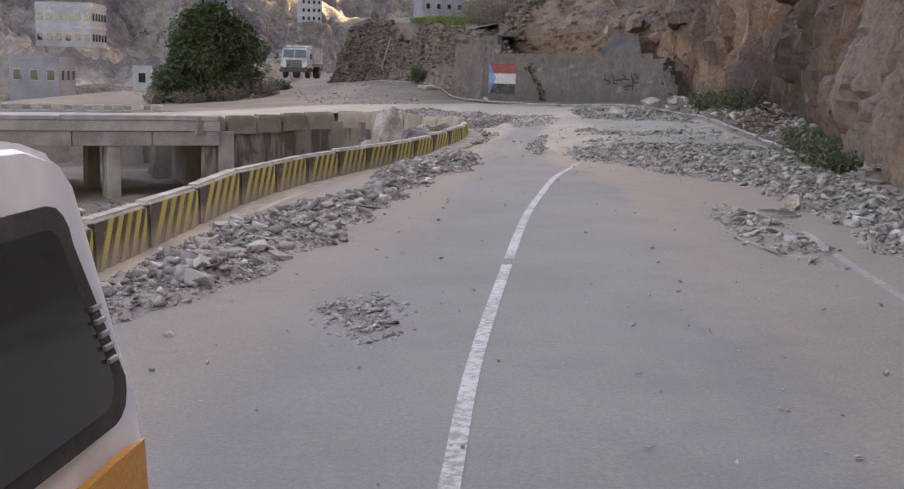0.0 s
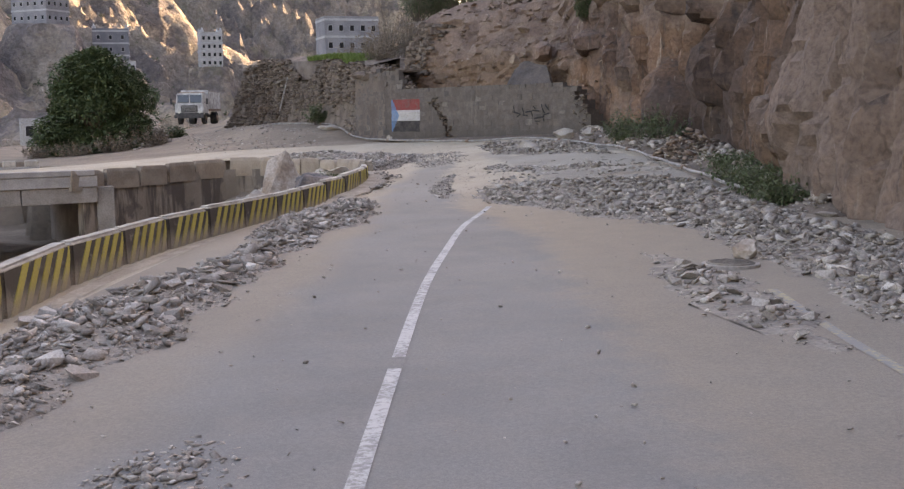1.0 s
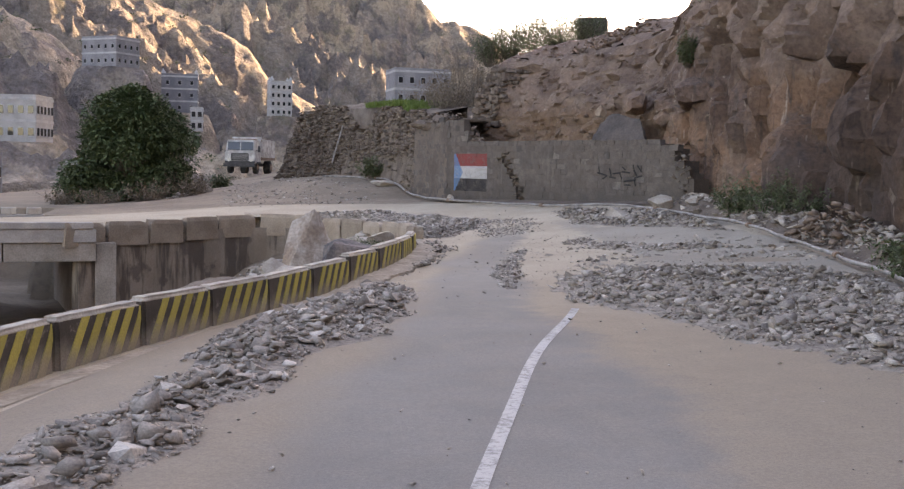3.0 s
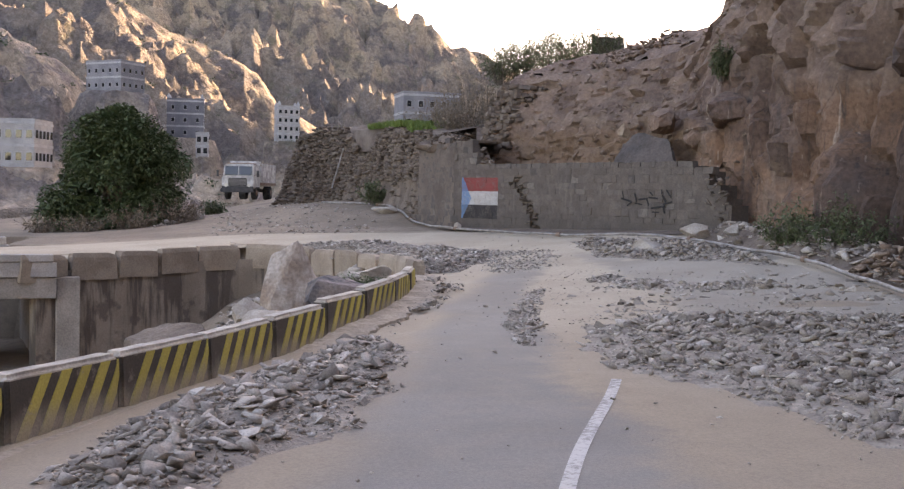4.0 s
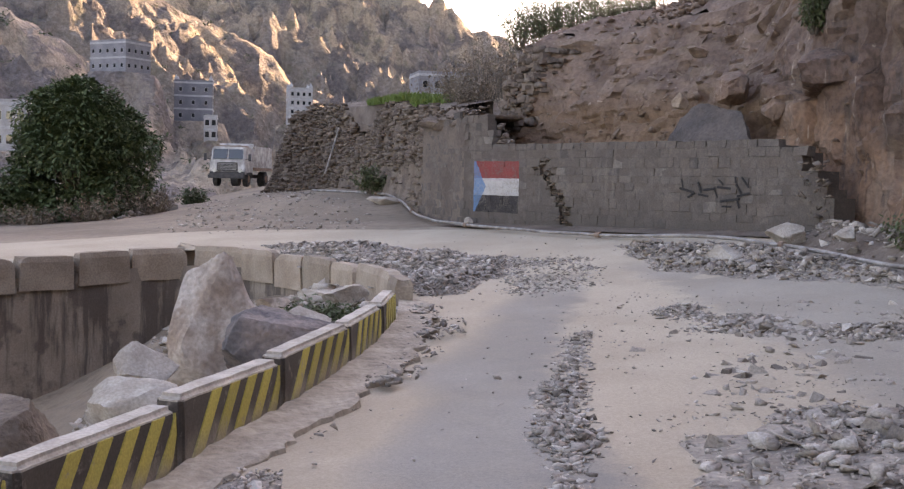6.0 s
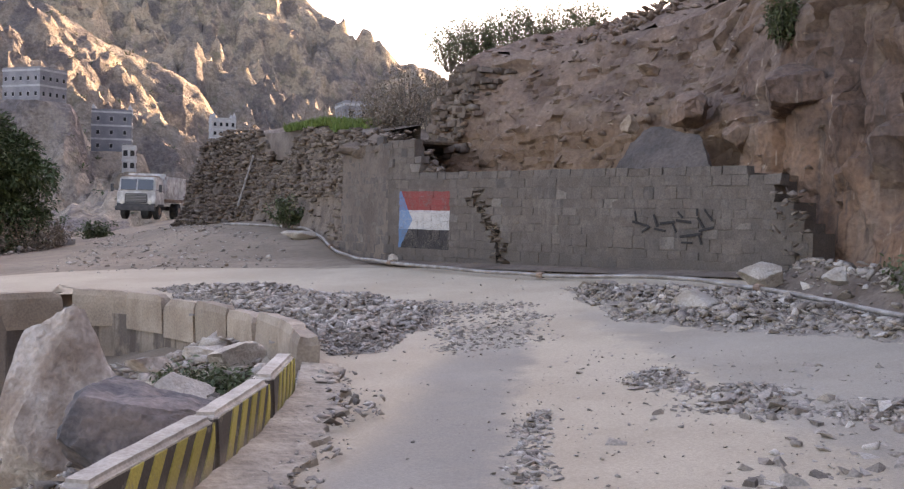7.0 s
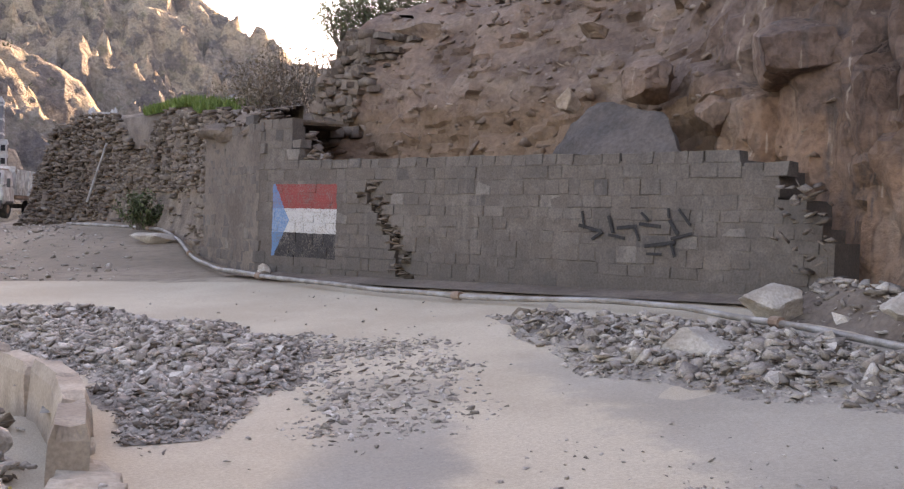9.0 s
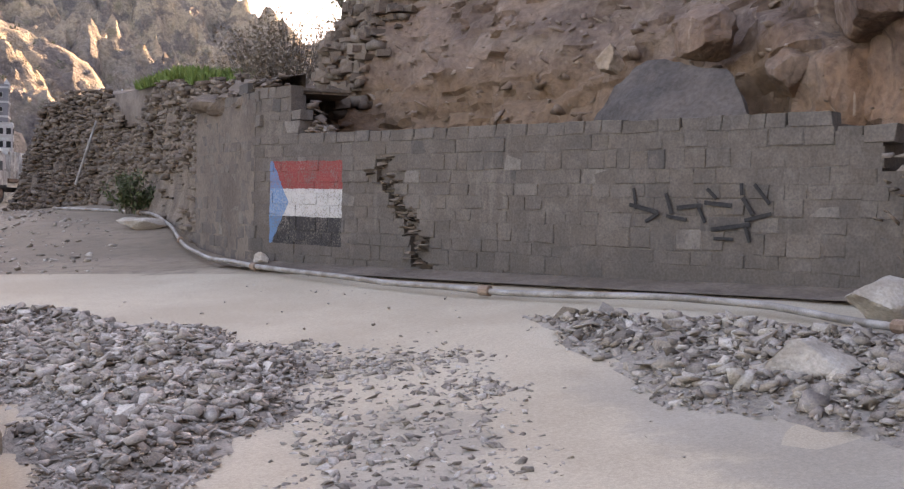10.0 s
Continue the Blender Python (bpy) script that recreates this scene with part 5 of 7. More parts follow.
def build_hilltop():
    """The slope above the cut, as a sheet behind its edge."""
    pts = np.array([[p[0], p[1], p[2], p[3], p[4]] for p in CUT_LINE[::3]])
    nrm = np.array([cut_frame(i) for i in range(0, len(CUT_LINE), 3)])
    xs = list(np.arange(12, 30, 0.4)) + list(np.arange(30, 150, 5.0))
    ys = list(np.arange(-80, 10, 4.0)) + list(np.arange(10, 50, 0.8)) + list(np.arange(50, 76, 0.4)) + list(np.arange(76, 100, 3.0))
    verts, keep, w = [], [], len(xs)
    for y in ys:
        for x in xs:
            d = pts[:, :2] - (x, y)
            k = int(np.argmin((d**2).sum(1)))
            back = float(-(d[k] @ nrm[k]))
            dist = math.hypot(*d[k])
            _, _, top, run, slope = (float(v) for v in pts[k])
            h = dist - run
            q = Vector((float(x), float(y), 0))
            rise = hill_rise(h, float(pts[k][0]), float(pts[k][1]), slope)
            z = top + rise + 0.3 * noise.noise(q * 0.9) + min(1.0, max(0, h) / 5) * (0.9 * noise.noise(q * 0.16) + 0.4 * noise.noise(q * 0.5)) - 0.12
            verts.append((float(x), float(y), z))
            keep.append(back > 0 and h > 0.55)
    faces = []
    for j in range(len(ys) - 1):
        for i in range(w - 1):
            f = (j * w + i, j * w + i + 1, (j + 1) * w + i + 1, (j + 1) * w + i)
            if all(keep[v] for v in f):
                faces.append(f)
    tagged(from_arrays("hilltop", verts, faces, M_CLIFF, smooth=True), "dry stony slope above the cut", "hill", kind="structure")


M_BANK = stone_material("bank_stone", [(0.16, 0.112, 0.084), (0.19, 0.132, 0.098), (0.24, 0.172, 0.13), (0.17, 0.118, 0.088), (0.34, 0.262, 0.205)], True)
M_BLOCKS_PALE = mottled("pale_bank_rock", (0.27, 0.198, 0.138), (0.34, 0.255, 0.185), 1.2, 12, 0.92, 0.8, dist=0.05)
M_BLOCKS_TAN = mottled("tan_bank_rock", (0.19, 0.128, 0.088), (0.255, 0.182, 0.13), 1.2, 12, 0.92, 0.8, dist=0.05)
build_hilltop()
build_cut()
embed_stones()


def hilltop_stones():
    """Stones lying on the brow of the bank, with a rough heap of slabs."""
    deps = bpy.context.evaluated_depsgraph_get()
    deps.update()
    pieces = []
    for k in range(900):
        x, y = (random.uniform(13.5, 21), random.uniform(54, 68.5)) if k < 700 else (18.6 + random.gauss(0, 0.9), 62.6 + random.gauss(0, 0.7))
        hit, p, n, _, ob, _ = scene.ray_cast(deps, Vector((x, y, 40)), Vector((0, 0, -1)))
        if hit and p.z > 6.3 and ob.name.startswith("hill"):
            size = random.choice((0.1, 0.14, 0.2, 0.3, 0.42))
            pieces.append(stone_piece(x, y, p.z + 0.12 * size + (0.35 * random.random() if k >= 700 else 0), size))
    tagged(tri_join("brow_stones", pieces, M_BANK), "stones lying on the brow of the bank", "stones", kind="stuff")


hilltop_stones()
boulder("boulder", 17.6, 56.75, 3.5, 2.9, mottled("blue_grey_rock", (0.078, 0.067, 0.061), (0.122, 0.1, 0.086), 1.2, 12, 0.92, 0.8, dist=0.05), "large blue-grey boulder in the bank behind the wall", 44, (1.8, 0.8, 0.92), turn=-58, sub=5, peak=0.45)

# ---- the block wall ----
W0, W1, W2 = Vector((10.65, 67.4, 0)), Vector((11.64, 63.12, 0)), Vector((18.65, 51.31, 0))
HIGH, LOW = 4.4, 3.5
wall = tagged(thing("wall_retaining_blocks"), "grey cut-stone retaining wall with a crack and a painted flag", "wall", kind="structure")


def wall_block_material():
    """Cut stone with mortar dust; the flag is painted straight on the blocks."""
    m = material("cut_stone", 0.92)
    k = Nodes(m)
    p = k.pos()
    n1, n2 = k.noise(p, 2.4, 6, 0.62), k.noise(p, 30, 4)
    col = k.mix(k.random(), (0.102, 0.085, 0.071), (0.138, 0.116, 0.098))
    tint = k.math("FRACT", k.math("MULTIPLY", k.random(), 17.3))
    col = k.mix(k.ramp(tint, 0.0, 1.0, 0.0, 0.35), col, (0.15, 0.115, 0.088))
    col = k.mix(k.ramp(tint, 0.90, 0.93), col, (0.085, 0.074, 0.066))
    col = k.mix(k.ramp(k.random(), 0.965, 0.975), col, (0.2, 0.172, 0.147))
    col = k.mix(k.ramp(n1, 0.46, 0.66, 0, 0.7), col, (0.168, 0.14, 0.117))
    col = k.mix(k.ramp(k.noise(p, 0.9, 5, 0.65), 0.47, 0.64, 0, 0.65), col, (0.095, 0.081, 0.07))
    col = k.mix(k.ramp(k.noise(k.scaled(p, (1.5, 1.5, 0.25)), 1.4, 5, 0.65), 0.55, 0.68, 0, 0.45), col, (0.205, 0.175, 0.147))
    col = k.mix(k.ramp(k.noise(p, 7, 5, 0.7), 0.55, 0.68, 0, 0.5), col, (0.08, 0.068, 0.058))
    x, y, z = k.sep(p)
    # stains rise from the foot of the wall
    low = k.math("MULTIPLY_ADD", k.noise(p, 0.8, 5, 0.6), 1.4, z)
    col = k.mix(k.ramp(low, 2.6, 2.0, 0, 0.6), col, (0.085, 0.073, 0.063))
    d = (W2 - W1).normalized()
    s = k.math("ADD", k.math("MULTIPLY", k.math("SUBTRACT", x, W1.x), d.x), k.math("MULTIPLY", k.math("SUBTRACT", y, W1.y), d.y))
    s = k.math("MULTIPLY_ADD", k.math("SUBTRACT", k.noise(p, 5, 3), 0.5), 0.05, s)
    zz = k.math("MULTIPLY_ADD", k.math("SUBTRACT", k.noise(p, 4, 3), 0.5), 0.05, z)
    S0, S1, Z0, Z1 = 0.52, 2.72, 1.42, 3.0

    def band(v, lo, hi):
        return k.math("MULTIPLY", k.math("GREATER_THAN", v, lo), k.math("LESS_THAN", v, hi))

    third = (Z1 - Z0) / 3
    cover = k.ramp(k.math("ADD", n2, k.math("MULTIPLY", n1, 0.6)), 1.0, 0.74, 0.2, 0.92)
    inx = band(s, S0, S1)
    for i, c in enumerate(((0.03, 0.028, 0.028), (0.50, 0.48, 0.45), (0.27, 0.05, 0.045))):
        f = k.math("MULTIPLY", inx, band(zz, Z0 + third * i, Z0 + third * (i + 1)))
        col = k.mix(k.math("MULTIPLY", f, cover), col, c)
    mid = (Z0 + Z1) / 2
    reach = k.math("MULTIPLY_ADD", k.math("ABSOLUTE", k.math("SUBTRACT", zz, mid)), -0.52 / (mid - Z0), 0.6)
    tri = k.math("MULTIPLY", k.math("MULTIPLY", k.math("GREATER_THAN", s, S0), k.math("LESS_THAN", k.math("SUBTRACT", s, S0), reach)), band(zz, Z0, Z1))
    col = k.mix(k.math("MULTIPLY", tri, cover), col, (0.10, 0.205, 0.34))
    col = k.scale_colour(col, k.ramp(n2, 0.2, 0.8, 0.78, 1.22))
    k.colour(col)
    k.bump(k.math("ADD", n1, k.math("MULTIPLY", n2, 0.4)), 0.5, 0.02)
    return m


M_BLOCK = wall_block_material()

M_RENDER = mottled("earth_render", (0.112, 0.088, 0.071), (0.168, 0.133, 0.107), 0.9, 14, 0.95, 0.5, local=False, dist=0.03)


def block_mesh(seed):
    rng = random.Random(seed)
    bm = bmesh.new()
    add_box(bm, -0.5, -0.5, -0.5, 0.5, 0.5, 0.5)
    for v in bm.verts:
        v.co.x += rng.uniform(-0.05, 0.03)* (1 if v.co.x > 0 else -1)
        v.co.z += rng.uniform(-0.06, 0.035) * (1 if v.co.z > 0 else -1)
        v.co.y += rng.uniform(-0.03, 0.03)
    front = [f for f in bm.faces if f.normal.y < -0.7]
    made = bmesh.ops.inset_region(bm, faces=front, thickness=0.05, depth=0.035)
    for f in front:
        for v in f.verts:
            v.co += Vector((rng.uniform(-0.03, 0.03), rng.uniform(-0.03, 0.03), rng.uniform(-0.04, 0.04)))
    bm.normal_update()
    me = bpy.data.meshes.new("block")
    bm.to_mesh(me)
    bm.free()
    me.materials.append(M_BLOCK)
    return me


BLOCKS = [block_mesh(i) for i in range(8)]
COURSE = 0.245


def lay_wall(wall, a, b, top_at, base_at, length_at, skin, mortar, crack=None):
    """Courses of blocks from a to b, their joints smeared with mortar to the given thickness."""
    d = (b - a).normalized()
    total, turn = (b - a).length, math.degrees(math.atan2(d.y, d.x))
    m = pose(a.x, a.y, 0, 0, 0, turn)
    bm = bmesh.new()
    n = 60
    for i in range(n):
        s0, s1 = total * i / n, total * (i + 1) / n
        lo, hi = base_at(s0) - 0.4, min(top_at(s0 + 0.05), top_at(s1 - 0.05)) - 0.12
        if not crack:
            add_box(bm, s0, -skin, lo, s1, 0.75, hi)
            continue
        add_box(bm, s0, 0.1, lo, s1, 0.8 if s0 > 2 else 0.34, hi)
        for r in range(14):
            z0, z1 = lo + (hi - lo) * r / 14, lo + (hi - lo) * (r + 1) / 14
            if not crack((s0 + s1) / 2, (z0 + z1) / 2):
                add_box(bm, s0, -skin, z0, s1, 0.096, z1)
    core = part("core", bm, mortar, wall)
    core.matrix_local = m
    z = 0.5
    while z < 5:
        s = -random.uniform(0, 0.25)
        h = COURSE * random.uniform(0.78, 1.2)
        while s < total:
            w = length_at() * random.choice((0.6, 0.8, 0.9, 1.0, 1.1, 1.3, 1.6))
            c, zc = s + w / 2, z + h / 2
            s += w
            if s > 12.7 and random.random() < 0.3 * smoothstep(12.7, 13.4, s):
                continue
            if zc > top_at(c) + 0.02 or zc < base_at(c) - 0.15 or c > total - 0.1 or c < 0.03:
                continue
            if crack and crack(c, zc):
                for dz in (-0.1, -0.05, 0.0, 0.05, 0.1):
                    shared("stone", random.choice(FIELD_MESH), wall, m @ pose(c + random.uniform(-0.18, 0.18), random.uniform(-0.02, 0.1), zc + dz, random.uniform(-14, 14), random.uniform(-8, 8), random.uniform(-30, 30)) @ Matrix.Diagonal((random.uniform(0.28, 0.5), 0.34, random.uniform(0.16, 0.28), 1)))
                continue
            local = m @ pose(c, 0.14 + random.uniform(-0.014, 0.004), zc + random.uniform(-0.01, 0.01), random.uniform(-2, 2), random.uniform(-1.6, 1.6), random.uniform(-2.4, 2.4)) @ Matrix.Diagonal((w - 0.004, 0.28, h - 0.004, 1))
            shared("block", random.choice(BLOCKS), wall, local)
        z += h


def crack_line(c, z):
    mid = lerp_rows([(1.1, 5.05), (1.6, 4.75), (2.2, 4.25), (2.7, 3.9), (3.2, 3.6), (3.4, 3.5)], z)[0]
    return abs(c - mid) < 0.29 + 0.1 * noise.noise(Vector((c * 3, z * 3, 0))) and z < 3.0


end_wall = tagged(thing("wall_retaining_end"), "taller end of the cut-stone wall, its top broken", "wall", kind="structure")
lay_wall(end_wall, W0, W1, lambda s: HIGH + 0.25 * noise.noise(Vector((s * 1.5, 4, 0))), lambda s: 1.25, lambda: 0.44, 0.019, M_RENDER)
lay_wall(wall, W1, W2, lambda s: (HIGH if s < 1.1 else 4.1 if s < 1.3 else 3.75 if s < 1.5 else LOW + 0.06 * noise.noise(Vector((s * 2, 0, 0)))) - 0.17 * smoothstep(12.2, 12.35, s) - 0.45 * smoothstep(12.85, 13.0, s) - 0.6 * smoothstep(13.2, 13.6, s), lambda s: 1.1 + 0.02 * s, lambda: 0.38, 0.0085, M_BLOCK, crack_line)

# earth and stones on the broken top of the taller end
for f, size, seed in ((0.08, 2.0, 51), (0.4, 2.3, 52), (0.75, 2.0, 53)):
    p = W0.lerp(W1, f)
    boulder("earth_clod", p.x + 0.55, p.y, 4.4, size, M_EARTH, "bank of earth slumped over the wall top", seed, (0.9, 1.2, 0.42), turn=10 * f, category="earth bank")
cap = []
for _ in range(260):
    f = random.random()
    p = W0.lerp(W1, f)
    size = random.choice((0.12, 0.18, 0.25, 0.35))
    cap.append(stone_piece(p.x + random.uniform(0.05, 0.9), p.y + random.uniform(-0.2, 0.2), 4.42 + random.random() ** 2 * 0.45, size))
for _ in range(150):
    f = random.random()
    size = random.choice((0.18, 0.25, 0.35, 0.45))
    s_ = 0.9 + 0.75 * f
    q = W1 + (W2 - W1).normalized() * s_
    cap.append(stone_piece(q.x + random.uniform(0.15, 0.6), q.y + random.uniform(0.0, 0.4), LOW + 0.75 * (1 - f) * random.random(), size))
for _ in range(60):
    k = random.random()
    cap.append(stone_piece(18.35 + random.gauss(0, 0.2), 51.7 + random.gauss(0, 0.3), 1.5 + 1.5 * k, random.choice((0.15, 0.2, 0.3))))
tagged(tri_join("wall_stones", cap, M_RUIN_FILL), "loose stones on the broken ends of the wall", "stones", kind="stuff")

# a dark hollow under a slab, between the broken wall end and the stacked stones
hollow = tagged(thing("wall_hollow"), "dark hollow under a flat stone slab behind the wall", "hollow", kind="structure")
part("slab", box(11.6, 63.4, 4.42, 13.6, 66.6, 4.54, 0.05, 2), M_EARTH, hollow, "flat stone slab over the hollow")
part("back", box(11.9, 66.0, 2.6, 13.9, 66.4, 4.416, 0.02), M_EARTH, hollow)
part("side", box(11.8, 63.4, 2.6, 12.1, 65.99, 4.416, 0.02), M_EARTH, hollow)

# a band in the darker earth colour follows the foot of the wall
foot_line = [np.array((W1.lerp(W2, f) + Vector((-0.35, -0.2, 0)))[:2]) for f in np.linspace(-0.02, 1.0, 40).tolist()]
tagged(strip("verge", foot_line, 0.42, 0.42, 0.07, M_EARTH, 3), "darker strip of earth along the foot of the wall", "verge", kind="structure")

# the sprayed writing stands as plain strokes
bars = tagged(thing("sprayed_writing"), "dark sprayed strokes on the stone wall", "graffiti")
dW = (W2 - W1).normalized()
mW = pose(W1.x, W1.y, 0, 0, 0, math.degrees(math.atan2(dW.y, dW.x)))
M_SPRAY = mottled("spray_paint", (0.018, 0.017, 0.017), (0.04, 0.037, 0.035), 8, 60, 0.8, 0.1)
for s, z, w, h, tilt in ((9.2, 2.28, 0.5, 0.06, 12), (9.62, 2.36, 0.3, 0.06, 70), (9.95, 2.32, 0.4, 0.06, -6), (10.4, 2.36, 0.42, 0.06, 5), (10.85, 2.34, 0.28, 0.06, 55), (10.6, 2.06, 0.6, 0.06, -8), (10.5, 1.9, 0.3, 0.045, 0), (9.05, 2.42, 0.3, 0.05, 80), (9.35, 2.16, 0.26, 0.05, -30), (9.75, 2.16, 0.34, 0.05, 8), (10.15, 2.22, 0.26, 0.05, 62), (10.3, 2.5, 0.2, 0.05, 40), (10.75, 2.56, 0.16, 0.05, 85), (11.05, 2.5, 0.34, 0.05, 48), (11.0, 2.2, 0.4, 0.05, -14), (10.85, 1.98, 0.24, 0.05, 70)):
    b = part("stroke", box(-w / 2, -0.006, -h / 2, w / 2, 0.006, h / 2, 0.004), M_SPRAY, bars)
    b.matrix_local = mW @ pose(s + 0.2, -0.055, z - 0.03, 0, tilt, 0)

# ---- ruined field-stone wall and terrace ----
RUIN = [(10.75, 67.5, 5.1), (10.2, 70, 5.3), (9.6, 73, 5.6), (9.0, 76, 5.6), (8.7, 77.6, 5.3), (8.35, 79.0, 4.5), (7.95, 80.6, 4.6), (7.6, 82, 5.7), (7.0, 83.6, 6.1), (6.2, 85.6, 6.1), (5.3, 87.3, 6.0), (4.6, 88.4, 5.5), (4.1, 89.2, 4.0), (3.5, 90, 2.2)]


def rough_block(seed):
    """An undressed building stone: a box with uneven corners."""
    rng = random.Random(seed)
    bm = bmesh.new()
    for x in (-1, 1):
        for y in (-1, 1):
            for z in (-1, 1):
                bm.verts.new((x * rng.uniform(0.36, 0.54), y * rng.uniform(0.36, 0.52), z * rng.uniform(0.3, 0.5)))
    bmesh.ops.convex_hull(bm, input=bm.verts[:])
    bmesh.ops.delete(bm, geom=[v for v in bm.verts if not v.link_faces], context="VERTS")
    bmesh.ops.triangulate(bm, faces=bm.faces[:])
    return bm


RUIN_MESH, RUIN_ARRAYS = [], []
for i in range(10):
    b = rough_block(300 + i)
    b.verts.index_update()
    RUIN_ARRAYS.append((np.array([v.co[:] for v in b.verts]), np.array([[v.index for v in f.verts] for f in b.faces])))
    me = bpy.data.meshes.new("stone")
    b.to_mesh(me)
    b.free()
    me.materials.append(M_RUIN)
    RUIN_MESH.append(me)


M_RUIN_CORE = mottled("packed_earth", (0.13, 0.10, 0.077), (0.215, 0.168, 0.13), 1.6, 12, 0.95, 0.9, local=False, dist=0.08)


def build_ruin():
    line = spline(RUIN, 0.5)
    ruin = tagged(thing("wall_ruin"), "crumbling brown field-stone terrace wall", "wall", kind="structure")
    verts, faces, rows = [], [], 10
    for p in line:
        lo = road_height(p[0], p[1]) - 0.3
        for j in range(rows + 1):
            t = j / rows
            z = lo + (p[2] - 0.15 - lo) * t
            off = 0.14 + 0.5 * t - 0.6 * max(0, 0.35 - t) + 0.15 * noise.noise(Vector((p[0], p[1], z)))
            verts.append((p[0] + off, p[1] + off * 0.3, z))
        verts.append((p[0] + 2.5, p[1] + 0.8, p[2] + 0.25))
        verts.append((p[0] + 2.5, p[1] + 0.8, lo))
    k = rows + 3
    faces = [(i * k + j, i * k + j + 1, (i + 1) * k + j + 1, (i + 1) * k + j) for i in range(len(line) - 1) for j in range(k - 1)]
    part_core = from_arrays("core", verts, faces, M_RUIN_CORE, ruin, True)
    pieces, count = [], 0
    fine = spline(RUIN, 0.17)
    for p in fine:
        lo = road_height(p[0], p[1]) - 0.1
        z = lo + random.uniform(0, 0.15)
        while z < p[2] + random.uniform(-0.2, 0.15):
            t = (z - lo) / (p[2] - lo)
            earth = t < 0.4 and 68 < p[1] < 82
            off = 0.19 + 0.5 * t - 0.6 * max(0, 0.35 - t) + 0.15 * noise.noise(Vector((p[0], p[1], z)))
            size = random.choice((0.1, 0.13, 0.16, 0.2, 0.26)) * random.uniform(0.85, 1.2)
            patch = noise.noise(Vector((p[1] * 0.8, z * 0.9, 5)))
            if random.random() < (0.1 if earth else 0.8 if patch > -0.02 else 0.32):
                x, y = p[0] + off + random.uniform(-0.06, 0.05), p[1] + random.uniform(-0.15, 0.15)
                m = pose(x, y, z, random.gauss(0, 6), random.gauss(0, 6), 107 + random.gauss(0, 12)) @ Matrix.Diagonal((size * random.uniform(1.0, 1.8), size * 1.1, size * random.uniform(0.36, 0.62), 1))
                if count < 290 and random.random() < 0.3:
                    shared("stone", random.choice(RUIN_MESH), ruin, m)
                    count += 1
                else:
                    v, f = random.choice(RUIN_ARRAYS)
                    a = np.array(m)
                    pieces.append((v @ a[:3, :3].T + a[:3, 3], f))
            z += size * 0.5
    fill = tri_join("stones", pieces, M_RUIN_FILL, ruin)
    tagged(fill, kind="stuff")


build_ruin()
stack_stones()
fallen_heap(18.2, 39.8, 1.5, 1.1)


def build_terrace():
    verts = []
    ys, w = list(np.arange(66.5, 140, 1.0)), 30
    for y in ys:
        left = lerp_rows([(64.5, 12.4), (67.5, 11.6), (73, 10.5), (80.6, 8.8), (88, 6.7), (92.5, 6.2), (140, 8)], y)[0]
        for i in range(w):
            x = left + (60 - left) * (i / (w - 1)) ** 2
            z = 4.7 + 0.025 * (y - 66) + 0.35 * noise.noise(Vector((x * 0.35, y * 0.35, 9))) * smoothstep(left, left + 2, x) + 0.75 * smoothstep(68, 73, y) * smoothstep(92, 88, y) - 3 * smoothstep(67.2, 64.8, y)
            verts.append((x, y, z if i else z - 1.2))
    faces = [(j * w + i, j * w + i + 1, (j + 1) * w + i + 1, (j + 1) * w + i) for j in range(len(ys) - 1) for i in range(w - 1)]
    tagged(from_arrays("terrace", verts, faces, M_EARTH, smooth=True), "earth terrace behind the ruined wall", "terrace", kind="structure")


build_terrace()


# ---- mountains ----
def mountain_material(name="mountain_rock", pale=1.0):
    m = material(name, 0.95)
    k = Nodes(m)
    p = k.pos()
    a, b, c = k.noise(p, 0.012, 6, 0.6), k.noise(p, 0.07, 7, 0.7), k.noise(p, 0.5, 5, 0.7)
    col = k.mix(k.ramp(a, 0.4, 0.6), (0.225, 0.185, 0.152), (0.35, 0.275, 0.195))
    col = k.mix(k.ramp(b, 0.46, 0.58, 0, 0.85), col, (0.13, 0.11, 0.103))
    col = k.mix(k.ramp(k.noise(p, 0.11, 5, 0.65), 0.55, 0.68, 0, 0.6), col, (0.16, 0.148, 0.095))
    col = k.scale_colour(col, k.ramp(c, 0.25, 0.75, 0.7, 1.3))
    grain = k.noise(p, 1.6, 4, 0.7)
    col = k.scale_colour(col, k.ramp(grain, 0.3, 0.7, 0.84, 1.16))
    k.colour(k.scale_colour(col, pale))
    k.bump(k.math("ADD", b, k.math("MULTIPLY", c, 0.4)), 0.9, 5.0)
    return m


M_MOUNTAIN = mountain_material()
M_NEAR_SLOPE = mountain_material("pale_dry_slope", 1.35)
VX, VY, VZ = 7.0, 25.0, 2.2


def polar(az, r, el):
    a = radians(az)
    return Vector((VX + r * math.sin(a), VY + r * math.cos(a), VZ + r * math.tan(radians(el))))


